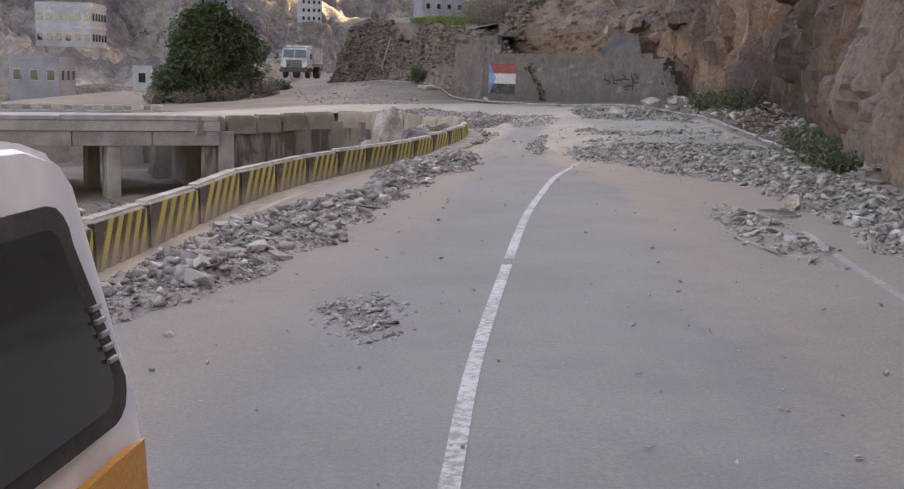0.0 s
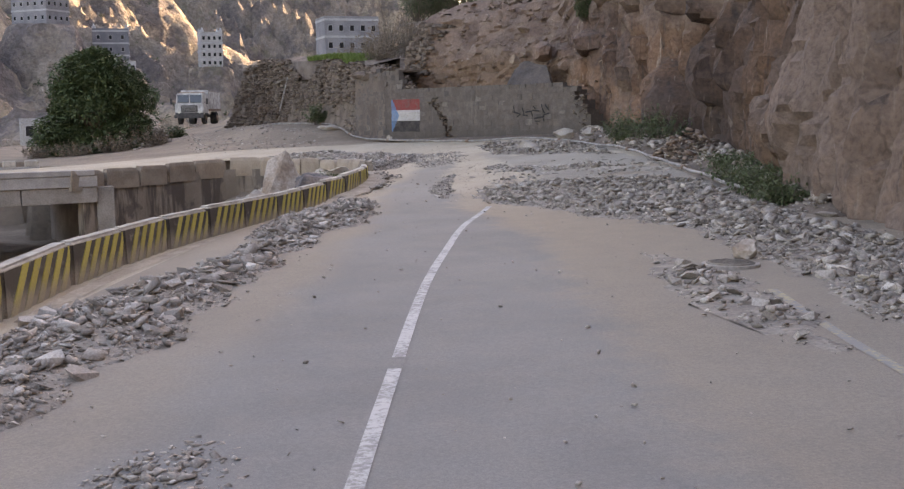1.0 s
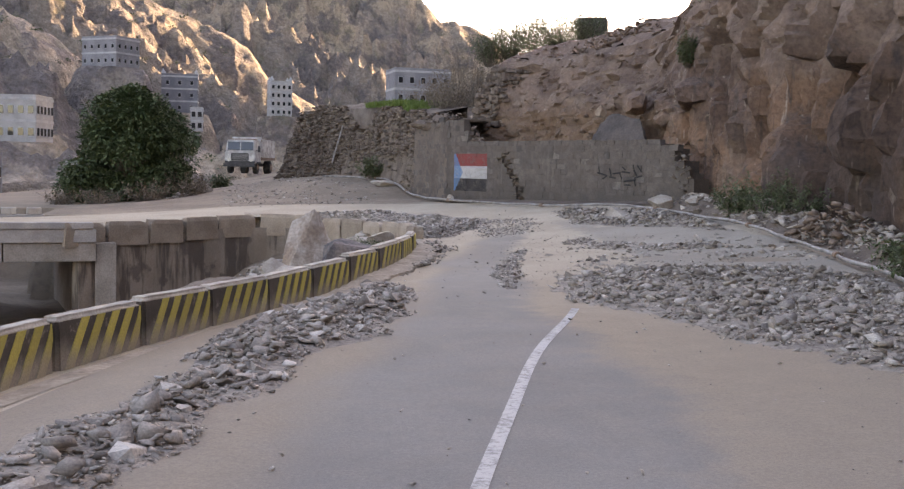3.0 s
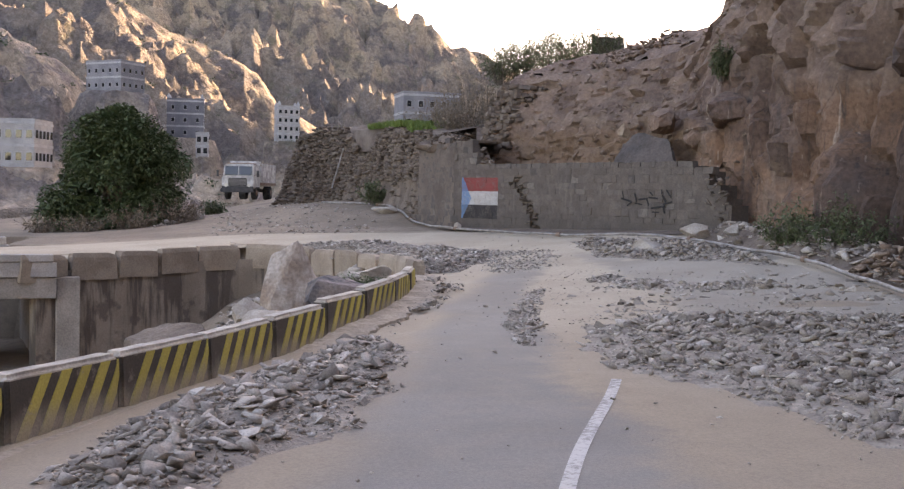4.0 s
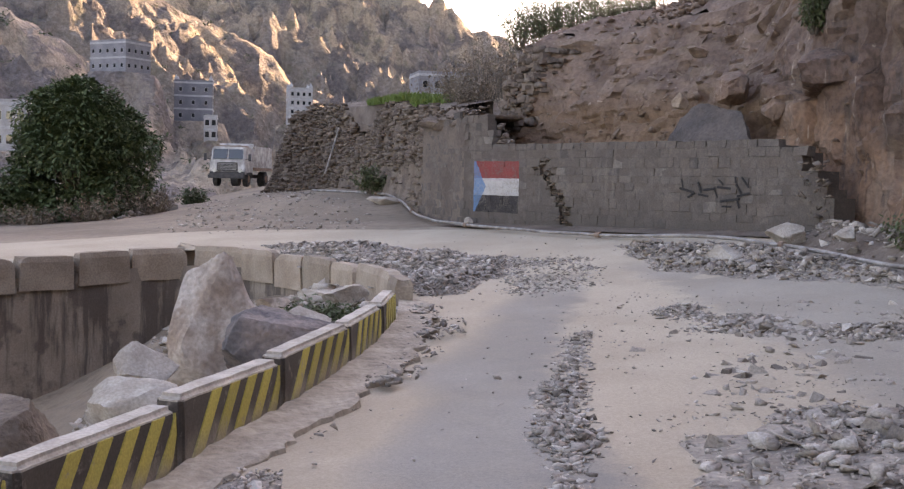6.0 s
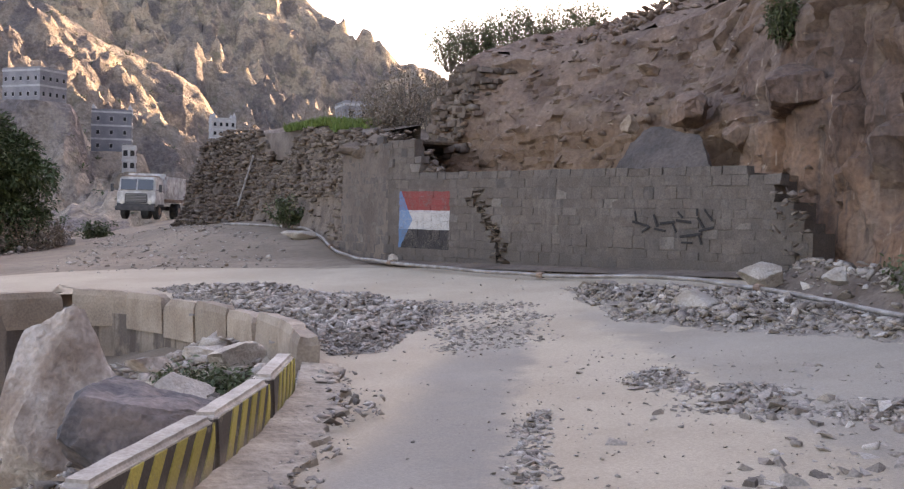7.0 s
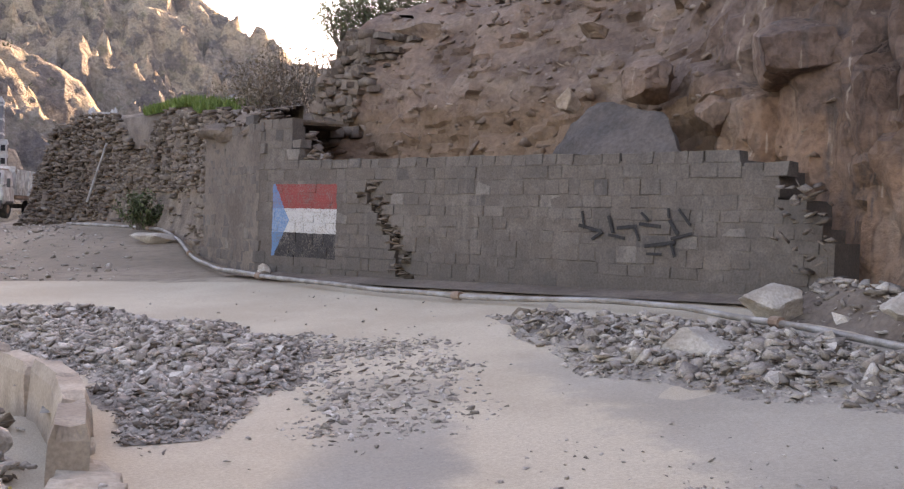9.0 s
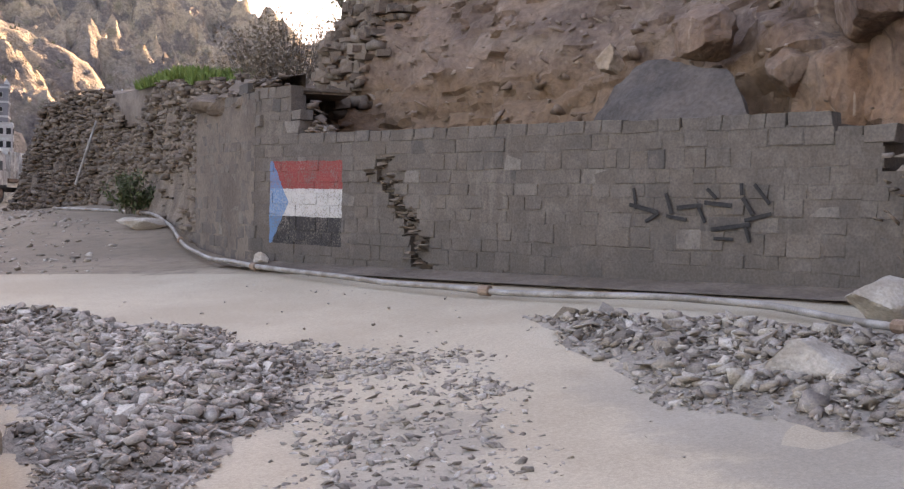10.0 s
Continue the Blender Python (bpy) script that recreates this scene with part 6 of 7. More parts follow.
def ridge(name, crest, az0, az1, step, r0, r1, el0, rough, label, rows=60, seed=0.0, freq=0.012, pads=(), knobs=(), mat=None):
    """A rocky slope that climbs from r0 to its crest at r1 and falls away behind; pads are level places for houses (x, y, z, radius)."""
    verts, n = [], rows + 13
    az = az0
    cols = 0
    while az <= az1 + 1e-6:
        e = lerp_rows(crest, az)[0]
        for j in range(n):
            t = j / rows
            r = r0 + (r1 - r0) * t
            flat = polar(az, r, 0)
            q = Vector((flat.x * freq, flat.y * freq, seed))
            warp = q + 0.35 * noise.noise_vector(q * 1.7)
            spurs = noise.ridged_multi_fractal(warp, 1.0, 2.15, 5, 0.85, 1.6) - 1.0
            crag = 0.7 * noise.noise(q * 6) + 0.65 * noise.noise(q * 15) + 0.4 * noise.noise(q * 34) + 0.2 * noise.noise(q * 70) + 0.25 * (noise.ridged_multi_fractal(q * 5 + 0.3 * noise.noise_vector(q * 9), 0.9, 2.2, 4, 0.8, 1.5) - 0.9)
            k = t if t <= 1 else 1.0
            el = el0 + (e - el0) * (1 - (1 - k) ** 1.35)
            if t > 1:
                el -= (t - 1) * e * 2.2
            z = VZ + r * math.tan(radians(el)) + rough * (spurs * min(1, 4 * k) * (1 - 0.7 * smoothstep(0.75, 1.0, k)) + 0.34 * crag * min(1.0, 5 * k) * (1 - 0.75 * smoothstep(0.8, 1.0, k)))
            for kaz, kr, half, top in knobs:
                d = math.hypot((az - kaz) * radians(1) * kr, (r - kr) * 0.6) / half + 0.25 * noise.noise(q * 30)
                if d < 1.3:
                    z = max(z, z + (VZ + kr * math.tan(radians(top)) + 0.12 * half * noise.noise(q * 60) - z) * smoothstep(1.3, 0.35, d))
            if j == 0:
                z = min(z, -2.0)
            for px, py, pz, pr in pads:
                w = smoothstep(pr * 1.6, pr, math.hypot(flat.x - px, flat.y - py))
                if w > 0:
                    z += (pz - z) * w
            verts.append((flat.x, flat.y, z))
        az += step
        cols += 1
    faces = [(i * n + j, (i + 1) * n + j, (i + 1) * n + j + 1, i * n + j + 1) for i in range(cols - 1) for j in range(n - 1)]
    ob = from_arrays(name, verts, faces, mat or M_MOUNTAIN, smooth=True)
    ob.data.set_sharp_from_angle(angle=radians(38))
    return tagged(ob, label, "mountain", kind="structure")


def at_ray(ex, ey, ez, az, el, r):
    """A place r metres off, seen from (ex, ey, ez) by azimuth and elevation."""
    a = radians(az)
    return ex + r * math.sin(a), ey + r * math.cos(a), ez + r * math.tan(radians(el))


E0, E1 = (2.6, 1.5, 2.2), (5.47, 15.57, 2.16)
SITES = [at_ray(*E1, -9.0, 4.65, 215), at_ray(*E1, -5.75, 2.6, 222), at_ray(*E1, -0.95, 2.6, 225), at_ray(*E0, -11.3, 0.9, 165)]
SITES.append(at_ray(*E1, -4.95, 1.75, 212))
PADS = [(*p, r) for p, r in zip(SITES, (5.5, 5, 4, 6, 2.5))]
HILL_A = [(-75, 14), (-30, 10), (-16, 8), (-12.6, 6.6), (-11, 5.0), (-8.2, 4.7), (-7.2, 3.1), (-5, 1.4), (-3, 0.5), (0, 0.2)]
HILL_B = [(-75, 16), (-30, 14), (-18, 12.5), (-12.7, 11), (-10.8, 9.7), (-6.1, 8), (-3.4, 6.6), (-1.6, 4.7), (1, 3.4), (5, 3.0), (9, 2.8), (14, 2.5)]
# past 20 degrees the unseen crest is raised to shade the nearer slopes
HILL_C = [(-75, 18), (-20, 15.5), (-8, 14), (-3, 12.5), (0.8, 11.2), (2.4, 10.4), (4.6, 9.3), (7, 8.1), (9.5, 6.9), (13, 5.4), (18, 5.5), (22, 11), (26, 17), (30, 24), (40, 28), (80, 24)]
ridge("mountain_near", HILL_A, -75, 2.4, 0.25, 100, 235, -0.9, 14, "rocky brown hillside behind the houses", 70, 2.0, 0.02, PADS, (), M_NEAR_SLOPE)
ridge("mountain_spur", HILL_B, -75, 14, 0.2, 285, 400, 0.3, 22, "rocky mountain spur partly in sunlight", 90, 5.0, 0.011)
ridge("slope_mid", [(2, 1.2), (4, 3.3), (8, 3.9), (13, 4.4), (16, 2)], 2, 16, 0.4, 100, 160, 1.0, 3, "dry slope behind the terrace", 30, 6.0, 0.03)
# out of view: this mountain is added to keep the road in shade
HILL_SUN_BLOCK = [(22, 1), (28, 12), (34, 26), (44, 34), (70, 36), (120, 36), (170, 30), (215, 20)]
ridge("mountain_sun_block", HILL_SUN_BLOCK, 22, 215, 1.2, 110, 320, -1, 10, "unseen rocky mountain added to keep the sun off the road", 30, 4.0, 0.012)
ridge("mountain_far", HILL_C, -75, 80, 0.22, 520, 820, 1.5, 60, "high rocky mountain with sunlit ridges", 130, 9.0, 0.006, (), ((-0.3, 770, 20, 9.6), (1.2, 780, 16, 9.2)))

# ---- pipe ----
PIPE = [(6.6, 78.0), (8.0, 76.0), (9.4, 73.4), (10.0, 70.4), (10.45, 66), (10.95, 62.9), (12.0, 60.2), (13.7, 56.4), (15.05, 54.2), (16.1, 52.4), (16.65, 51.0), (17.05, 47.5), (17.3, 44), (17.1, 40.5), (16.4, 35), (15.4, 30)]


def build_pipe():
    line = spline(PIPE, 0.4)
    bm = bmesh.new()
    rings, n = [], 8
    for i, p in enumerate(line):
        d = line[min(i + 1, len(line) - 1)] - line[max(i - 1, 0)]
        d = Vector((*d, 0)).normalized()
        side = d.cross(Vector((0, 0, 1)))
        c = Vector((p[0], p[1], ground_height(p[0], p[1]) + 0.14 + 0.03 * noise.noise(Vector((p[0] * 0.5, p[1] * 0.5, 0)))))
        rings.append([bm.verts.new(c + 0.045 * (math.cos(a) * side + math.sin(a) * Vector((0, 0, 1)))) for a in (2 * math.pi * j / n for j in range(n))])
    for a, b in zip(rings, rings[1:]):
        for j in range(n):
            bm.faces.new((a[j], a[(j + 1) % n], b[(j + 1) % n], b[j]))
    bm.faces.new(rings[0])
    bm.faces.new(list(reversed(rings[-1])))
    pipe = thing("water_pipe", None, "long dull metal water pipe lying along the road", "pipe")
    bmesh.ops.recalc_face_normals(bm, faces=bm.faces[:])
    part("tube", bm, M_PIPE, pipe, smooth=True)
    for i in range(12, len(line) - 5, 15):
        p, q = line[i], line[i + 1]
        bm = bmesh.new()
        z = ground_height(p[0], p[1]) + 0.14
        add_cyl(bm, (p[0], p[1], z), (p[0] + (q[0] - p[0]) * 0.4, p[1] + (q[1] - p[1]) * 0.4, z), 0.075, None, 10)
        part("coupling", bm, M_RUST, pipe, "rusty pipe coupling")


build_pipe()

pole = thing("leaning_pole", None, "pale pole leaning against the ruined wall", "pole")
bm = bmesh.new()
add_cyl(bm, (7.15, 79.6, 2.6), (7.75, 80.2, 4.75), 0.045, 0.04, 8)
part("shaft", bm, M_PIPE, pole)


# ---- plants ----
def leaf_cloud(points, size, droop=0.3):
    """Bent leaves at the given points and outward directions."""
    pieces = []
    for p, out in points:
        s = size * random.uniform(0.6, 1.35)
        a = Vector((random.gauss(0, 1), random.gauss(0, 1), random.gauss(0, 0.6)))
        t = (out * 0.8 + a * 0.6 + Vector((0, 0, -droop))).normalized()
        side = t.cross(Vector((random.gauss(0, 0.4), random.gauss(0, 0.4), 1))).normalized()
        up = side.cross(t)
        b = Vector(p)
        v = [b - side * s * 0.05, b + t * s * 0.5 + side * s * 0.22 + up * s * 0.06, b + t * s - up * s * 0.12, b + t * s * 0.5 - side * s * 0.22 + up * s * 0.06]
        pieces.append((np.array([q[:] for q in v]), np.array([[0, 1, 2], [0, 2, 3]])))
    return pieces


def limb(bm, a, b, r1, r2, bend=0.15):
    a, b = Vector(a), Vector(b)
    mid = (a + b) / 2 + Vector((random.uniform(-1, 1), random.uniform(-1, 1), random.uniform(0, 1))) * bend * (b - a).length
    add_cyl(bm, a, mid, r1, (r1 + r2) / 2, 7)
    add_cyl(bm, mid, b, (r1 + r2) / 2, r2, 7)


def build_tree(x, y, z, rx, ry, h, leaves, label):
    tree = thing("tree", pose(x, y, z), label, "tree")
    bm = bmesh.new()
    limb(bm, (0, 0, -0.5), (0.1, 0, h * 0.32), 0.4, 0.3, 0.05)
    tips = []
    for i in range(11):
        a = i * 2.4
        e = (math.cos(a) * rx * 0.6, math.sin(a) * ry * 0.6, h * random.uniform(0.35, 0.8))
        limb(bm, (0.05, 0, h * random.uniform(0.15, 0.32)), e, 0.14, 0.04)
        tips.append(e)
    part("trunk", bm, M_BARK, tree, "short brown trunk with spreading limbs")
    pts = []
    clumps = []
    for i in range(230):
        a, w = random.uniform(0, 2 * math.pi), random.random()
        t = w**0.95
        k = (1 - (abs(2 * t - 0.72) / 1.28) ** 2.4) ** 0.5 if abs(2 * t - 0.72) < 1.28 else 0
        f = random.uniform(0.72, 1.0)
        lump = 1 + 0.5 * noise.noise(Vector((math.cos(a) * 1.7, math.sin(a) * 1.7 + 4, t * 2.6)))
        clumps.append((Vector((math.cos(a) * rx * k * f * lump, math.sin(a) * ry * k * f * lump, 0.05 + (h - 0.55) * t * (0.92 + 0.08 * lump))), random.uniform(0.07, 0.15) * h))
    per = leaves // len(clumps)
    for c, r in clumps:
        for _ in range(per):
            d = Vector((random.gauss(0, 1), random.gauss(0, 1), random.gauss(0, 1) + 0.35)).normalized()
            pts.append((c + Vector((d.x * r, d.y * r, d.z * r * 0.75)) * random.uniform(0.75, 1.05), d))
    crown = tri_join("crown", leaf_cloud(pts, 0.24), M_LEAF, tree)
    return tree


build_tree(-4.25, 81.0, 0.1, 2.95, 2.9, 6.5, 60000, "large dense dark green round tree beside the track")


def shrub(name, x, y, z, r, h, stems, leaves, mat, label, size=0.07, stem_mat=None, category="shrub", spread=0.8):
    """Thin stems that fan out from the foot, with leaves towards their ends."""
    ob = thing(name, pose(x, y, z), label, category)
    bm, pts = bmesh.new(), []
    for i in range(stems):
        a, k = random.uniform(0, 6.283), random.random() ** 0.6
        e = Vector((math.cos(a) * r * k, math.sin(a) * r * k, h * random.uniform(0.5, 1.0) * (1 - 0.35 * k)))
        f = Vector((e.x * 0.25, e.y * 0.25, -0.15))
        limb(bm, f, e, 0.006 + 0.004 * h, 0.003, 0.08)
        for _ in range(leaves // stems):
            t = random.uniform(0.25, 1.05)
            d = Vector((random.gauss(0, 1), random.gauss(0, 1), random.gauss(0.3, 1))).normalized()
            pts.append((f.lerp(e, t) + d * random.uniform(0.02, 0.16) * spread, d))
    part("branchwork", bm, stem_mat or M_TWIG, ob, "thin grey twigs")
    tri_join("foliage", leaf_cloud(pts, size), mat, ob)
    return ob


for x, y, r, h, n in ((18.3, 46.2, 1.2, 1.4, 3000), (18.8, 44.4, 1.4, 1.5, 3200), (17.5, 35.2, 1.1, 0.75, 2600), (17.0, 33.2, 1.2, 0.8, 2800), (16.3, 31.0, 1.1, 0.75, 2600), (15.75, 29.2, 1.0, 0.7, 2400), (15.2, 27.5, 0.85, 0.6, 1900)):
    shrub("shrub", x, y, ground_height(x, y), r, h, 40, n, M_SHRUB, "low green bush at the foot of the cliff", 0.1)
shrub("shrub", 9.0, 74.0, 1.9, 0.75, 1.3, 30, 1500, M_SHRUB, "green plant growing from the ruined wall", 0.13)
for x, y, z, r, h, n in ((-1.4, 79.0, 0.35, 1.6, 1.9, 1500), (-2.8, 77.4, 0.2, 1.6, 1.5, 1300), (-0.6, 80.6, 0.5, 1.2, 1.7, 900), (-5.2, 76.6, 0.05, 1.5, 1.1, 900), (-7.4, 77.6, 0.0, 1.4, 1.0, 700)):
    shrub("dry_bush", x, y, z, r, h, 60, n, M_DRY, "dry brown brush under the tree", 0.14)
for x, y, z, r, h, n in ((15.1, 73, 7.9, 1.2, 2.2, 3600), (16.2, 73.4, 8.1, 1.6, 2.6, 6500), (17.4, 72.6, 8.3, 1.6, 2.7, 6500), (18.6, 72.0, 8.6, 1.5, 2.5, 5600), (19.8, 71.0, 9.0, 1.2, 2.0, 3600)):
    shrub("shrub", x, y, z, r * 1.15, h, 60, n, M_FEATHERY, "thin feathery shrub on top of the cut", 0.10, spread=2.6)
for x, y, z, r, h, n in ((13.4, 72.0, 5.4, 1.1, 3.4, 1400), (14.6, 74.5, 5.4, 1.3, 4.2, 1700), (12.5, 74.0, 5.4, 1.1, 2.4, 900), (15.2, 78.0, 5.2, 1.4, 3.4, 500), (13.6, 80, 5.2, 1.5, 2.6, 400), (12.2, 71.0, 5.2, 1.0, 2.2, 1200), (13.0, 76.5, 5.3, 1.5, 3.0, 1300), (11.6, 77.5, 5.3, 1.2, 2.0, 900), (12.6, 69.4, 5.0, 0.9, 1.8, 1000)):
    shrub("dry_bush", x, y, z, r, h, 40, n, M_DRY, "tall dry shrub on the terrace", 0.11, spread=1.8)
shrub("shrub", 19.25, 54.2, 6.35, 0.42, 1.3, 40, 2600, M_SHRUB, "dark shrub hanging on the cliff", 0.10)
for x, y, z, r, h in ((2.6, 88.0, 0.9, 1.0, 1.0), (-0.6, 92.0, 0.8, 1.6, 1.6), (-2.5, 90.0, 0.6, 1.8, 2.2)):
    shrub("shrub", x - 2.4, y, z, r, h, 30, 1100, M_SHRUB, "green bush beside the track", 0.18)

shrub("weeds", 7.1, 46.6, ground_height(7.1, 46.6), 0.6, 0.5, 40, 1500, M_SHRUB, "green weeds growing among the rocks in the pit", 0.09, category="weeds")
shrub("weeds", 7.6, 46.2, ground_height(7.6, 46.2), 0.5, 0.45, 34, 1200, M_SHRUB, "green weeds growing among the rocks in the pit", 0.09, category="weeds")
grass = []
for _ in range(7000):
    y = random.uniform(70.5, 79.5)
    x = lerp_rows([(70, 10.6), (73, 10.2), (80, 8.9)], y)[0] + random.random() ** 1.5 * 2.6
    if noise.noise(Vector((x * 0.7, y * 0.7, 4))) < -0.15:
        continue
    z = 4.65 + 0.025 * (y - 66) + 0.75 * smoothstep(68, 73, y) + random.uniform(0, 0.1)
    h, a = random.uniform(0.12, 0.35), random.uniform(0, 6.28)
    d = np.array([math.cos(a), math.sin(a), 0]) * 0.025
    tip = np.array([random.gauss(0, 0.08), random.gauss(0, 0.08), h])
    b = np.array([x, y, z])
    grass.append((np.array([b - d, b + d, b + tip * 0.6 + d * 0.7, b + tip]), np.array([[0, 1, 2], [0, 2, 3]])))
tagged(tri_join("grass", grass, M_GRASS), "bright green grass on the terrace edge", "grass", kind="stuff")


# ---- houses on the slopes ----
M_HOUSE_GREY = mottled("grey_masonry", (0.22, 0.215, 0.22), (0.29, 0.28, 0.28), 0.6, 8, 0.9, 0.3)
M_HOUSE_DARK = mottled("dark_masonry", (0.16, 0.16, 0.17), (0.22, 0.215, 0.22), 0.6, 8, 0.9, 0.3)
M_HOUSE_PALE = mottled("pale_plaster", (0.36, 0.345, 0.32), (0.46, 0.44, 0.41), 0.6, 8, 0.9, 0.2)
M_HUT = mottled("weathered_rubble_masonry", (0.07, 0.064, 0.052), (0.11, 0.098, 0.08), 1.5, 10, 0.95, 0.5)
M_LIME = mottled("white_limewash", (0.38, 0.37, 0.355), (0.48, 0.47, 0.45), 1.0, 10, 0.9, 0.1)


def house(label, x, y, z, w, d, storeys, turn, mat, bands=True, crenels=True, storey=3.1, cols=4, foot=6.0, window=0.8):
    """A flat-roofed stone house: local x along the front, -y towards the valley."""
    h = storeys * storey
    ob = thing("house", pose(x, y, z, 0, 0, turn), label, "house")
    part("wall", box(-w / 2, -d / 2, -foot, w / 2, d / 2, h, 0.05), mat, ob)
    bm = bmesh.new()
    for x0, x1, y0, y1 in ((-w / 2, w / 2, -d / 2, -d / 2 + 0.3), (-w / 2, w / 2, d / 2 - 0.3, d / 2), (-w / 2, -w / 2 + 0.3, -d / 2 + 0.3, d / 2 - 0.3), (w / 2 - 0.3, w / 2, -d / 2 + 0.3, d / 2 - 0.3)):
        add_box(bm, x0, y0, h + 0.004, x1, y1, h + 0.4)
    part("roof_parapet", bm, mat, ob)
    if bands:
        for i in range(storeys):
            zz = (i + 1) * storey - 0.25
            bm = bmesh.new()
            e = 0.06
            add_box(bm, -w / 2 - e, -d / 2 - e, zz, w / 2 + e, -d / 2 + 0.02, zz + 0.32)
            add_box(bm, w / 2 - 0.02, -d / 2 + 0.03, zz, w / 2 + e, d / 2 + e, zz + 0.32)
            add_box(bm, -w / 2 - e, -d / 2 + 0.03, zz, -w / 2 + 0.02, d / 2 + e, zz + 0.32)
            part("band", bm, M_LIME, ob, "white limewashed band")
    if crenels:
        for sx in (-1, 1):
            for sy in (-1, 1):
                bm = bmesh.new()
                cx, cy = sx * (w / 2 - 0.3), sy * (d / 2 - 0.3)
                add_box(bm, cx - 0.3, cy - 0.3, h + 0.41, cx + 0.3, cy + 0.3, h + 0.8)
                add_cyl(bm, (cx, cy, h + 0.8), (cx, cy, h + 1.3), 0.28, 0.05, 8)
                part("corner_pinnacle", bm, M_LIME, ob, "white corner pinnacle")
    for side in (0, 1):
        span = w if side == 0 else d
        n = cols if side == 0 else max(2, int(cols * d / w + 0.5))
        for i in range(storeys):
            for c in range(n):
                u = -span / 2 + span * (c + 0.5) / n
                zz = i * storey + storey * 0.3
                m = pose(u, -d / 2, zz) if side == 0 else pose(w / 2, u, zz, 0, 0, 90)
                win = part("window", box(-0.5 * window, -0.05, -0.08, 0.5 * window, 0.02, 1.25 * window, 0.02), M_LIME, ob, "white-framed window")
                win.matrix_local = m
                pane = part("pane", box(-0.42 * window, -0.075, 0.0, 0.42 * window, -0.054, 1.17 * window), M_GLASS, win, "dark window pane")
    return ob


hx, hy, hz = SITES[0]
house("square grey stone house with white bands on a rocky hill", hx, hy, hz, 8.0, 6.0, 2, -34, M_HOUSE_GREY, True, False, 2.5, 5, window=0.55)
hx, hy, hz = SITES[1]
house("tall dark grey stone house with white bands on the slope", hx, hy, hz, 6.6, 5.0, 3, 3, M_HOUSE_DARK, True, True, 2.3, 3, window=0.6)
hx, hy, hz = at_ray(*E1, -4.95, 1.75, 212)
house("small house with white plaster on the slope", hx, hy, hz, 2.2, 3.0, 2, 3, M_HOUSE_PALE, True, False, 2.0, 2, 1.0)
hx, hy, hz = SITES[2]
house("tall white tower house with patterned bands", hx, hy, hz, 4.2, 4.2, 4, 10, M_HOUSE_PALE, True, True, 1.6, 4, window=0.55)
hx, hy, hz = at_ray(*E1, 5.9, 3.25, 165)
house("grey stone house with white roof pinnacles behind the shrubs", hx, hy, hz, 8.2, 6.0, 2, 8, M_HOUSE_GREY, True, False, 2.5, 5, 12.0, 0.7)
hx, hy, hz = at_ray(*E1, 14.6, 6.3, 105)
house("small stone hut on the hilltop", hx, hy, hz, 2.6, 2.6, 1, -20, M_HUT, False, False, 2.4, 1, 9.0, 0.5)
hx, hy, hz = SITES[3]
house("pale plastered house with a veranda on the slope", hx, hy, hz, 7.5, 6, 2, -8, M_HOUSE_PALE, True, False, 2.7, 6)
hx, hy, hz = at_ray(*E0, -12.6, -1.0, 120)
house("low grey house below the slope", hx, hy, hz, 4.8, 5, 1, -6, M_HOUSE_GREY, False, False, 2.6, 3)
hx, hy, hz = at_ray(*E0, -8.1, -0.9, 120)
house("small pale house beside the tree", hx, hy, hz, 1.8, 3, 1, 5, M_HOUSE_PALE, False, False, 1.8, 1)

low = thing("low_wall", pose(-13.5, 72, -0.55, 0, 0, -4), "low white-topped parapet wall with small posts", "wall")
part("wall", box(-6, -0.15, -1.2, 6, 0.15, 0.25, 0.02), M_HOUSE_PALE, low)
for i in range(16):
    b = part("post", box(-0.13, -0.16, 0.0, 0.13, 0.16, 0.3, 0.02), M_LIME, low)
    b.matrix_local = pose(-5.8 + i * 0.77, 0, 0.254)


# ---- the truck ----
def wheel(parent, x, y, z, r, w, dual=False):
    bm = bmesh.new()
    add_cyl(bm, (x - w / 2, y, z), (x + w / 2, y, z), r, None, 24)
    bmesh.ops.bevel(bm, geom=[e for e in bm.edges if e.calc_length() < r * 0.4], offset=0.03, segments=2, affect="EDGES")
    tyre = part("tyre", bm, M_RUBBER, parent, "dusty black tyre")
    s = 1 if x > 0 else -1
    bm = bmesh.new()
    add_cyl(bm, (x + s * (w / 2 - 0.02), y, z), (x + s * (w / 2 + 0.03), y, z), r * 0.56, r * 0.4, 18)
    add_cyl(bm, (x + s * (w / 2), y, z), (x + s * (w / 2 + 0.07), y, z), r * 0.2, r * 0.16, 10)
    part("rim", bm, M_RUST, tyre, "rusty steel rim")


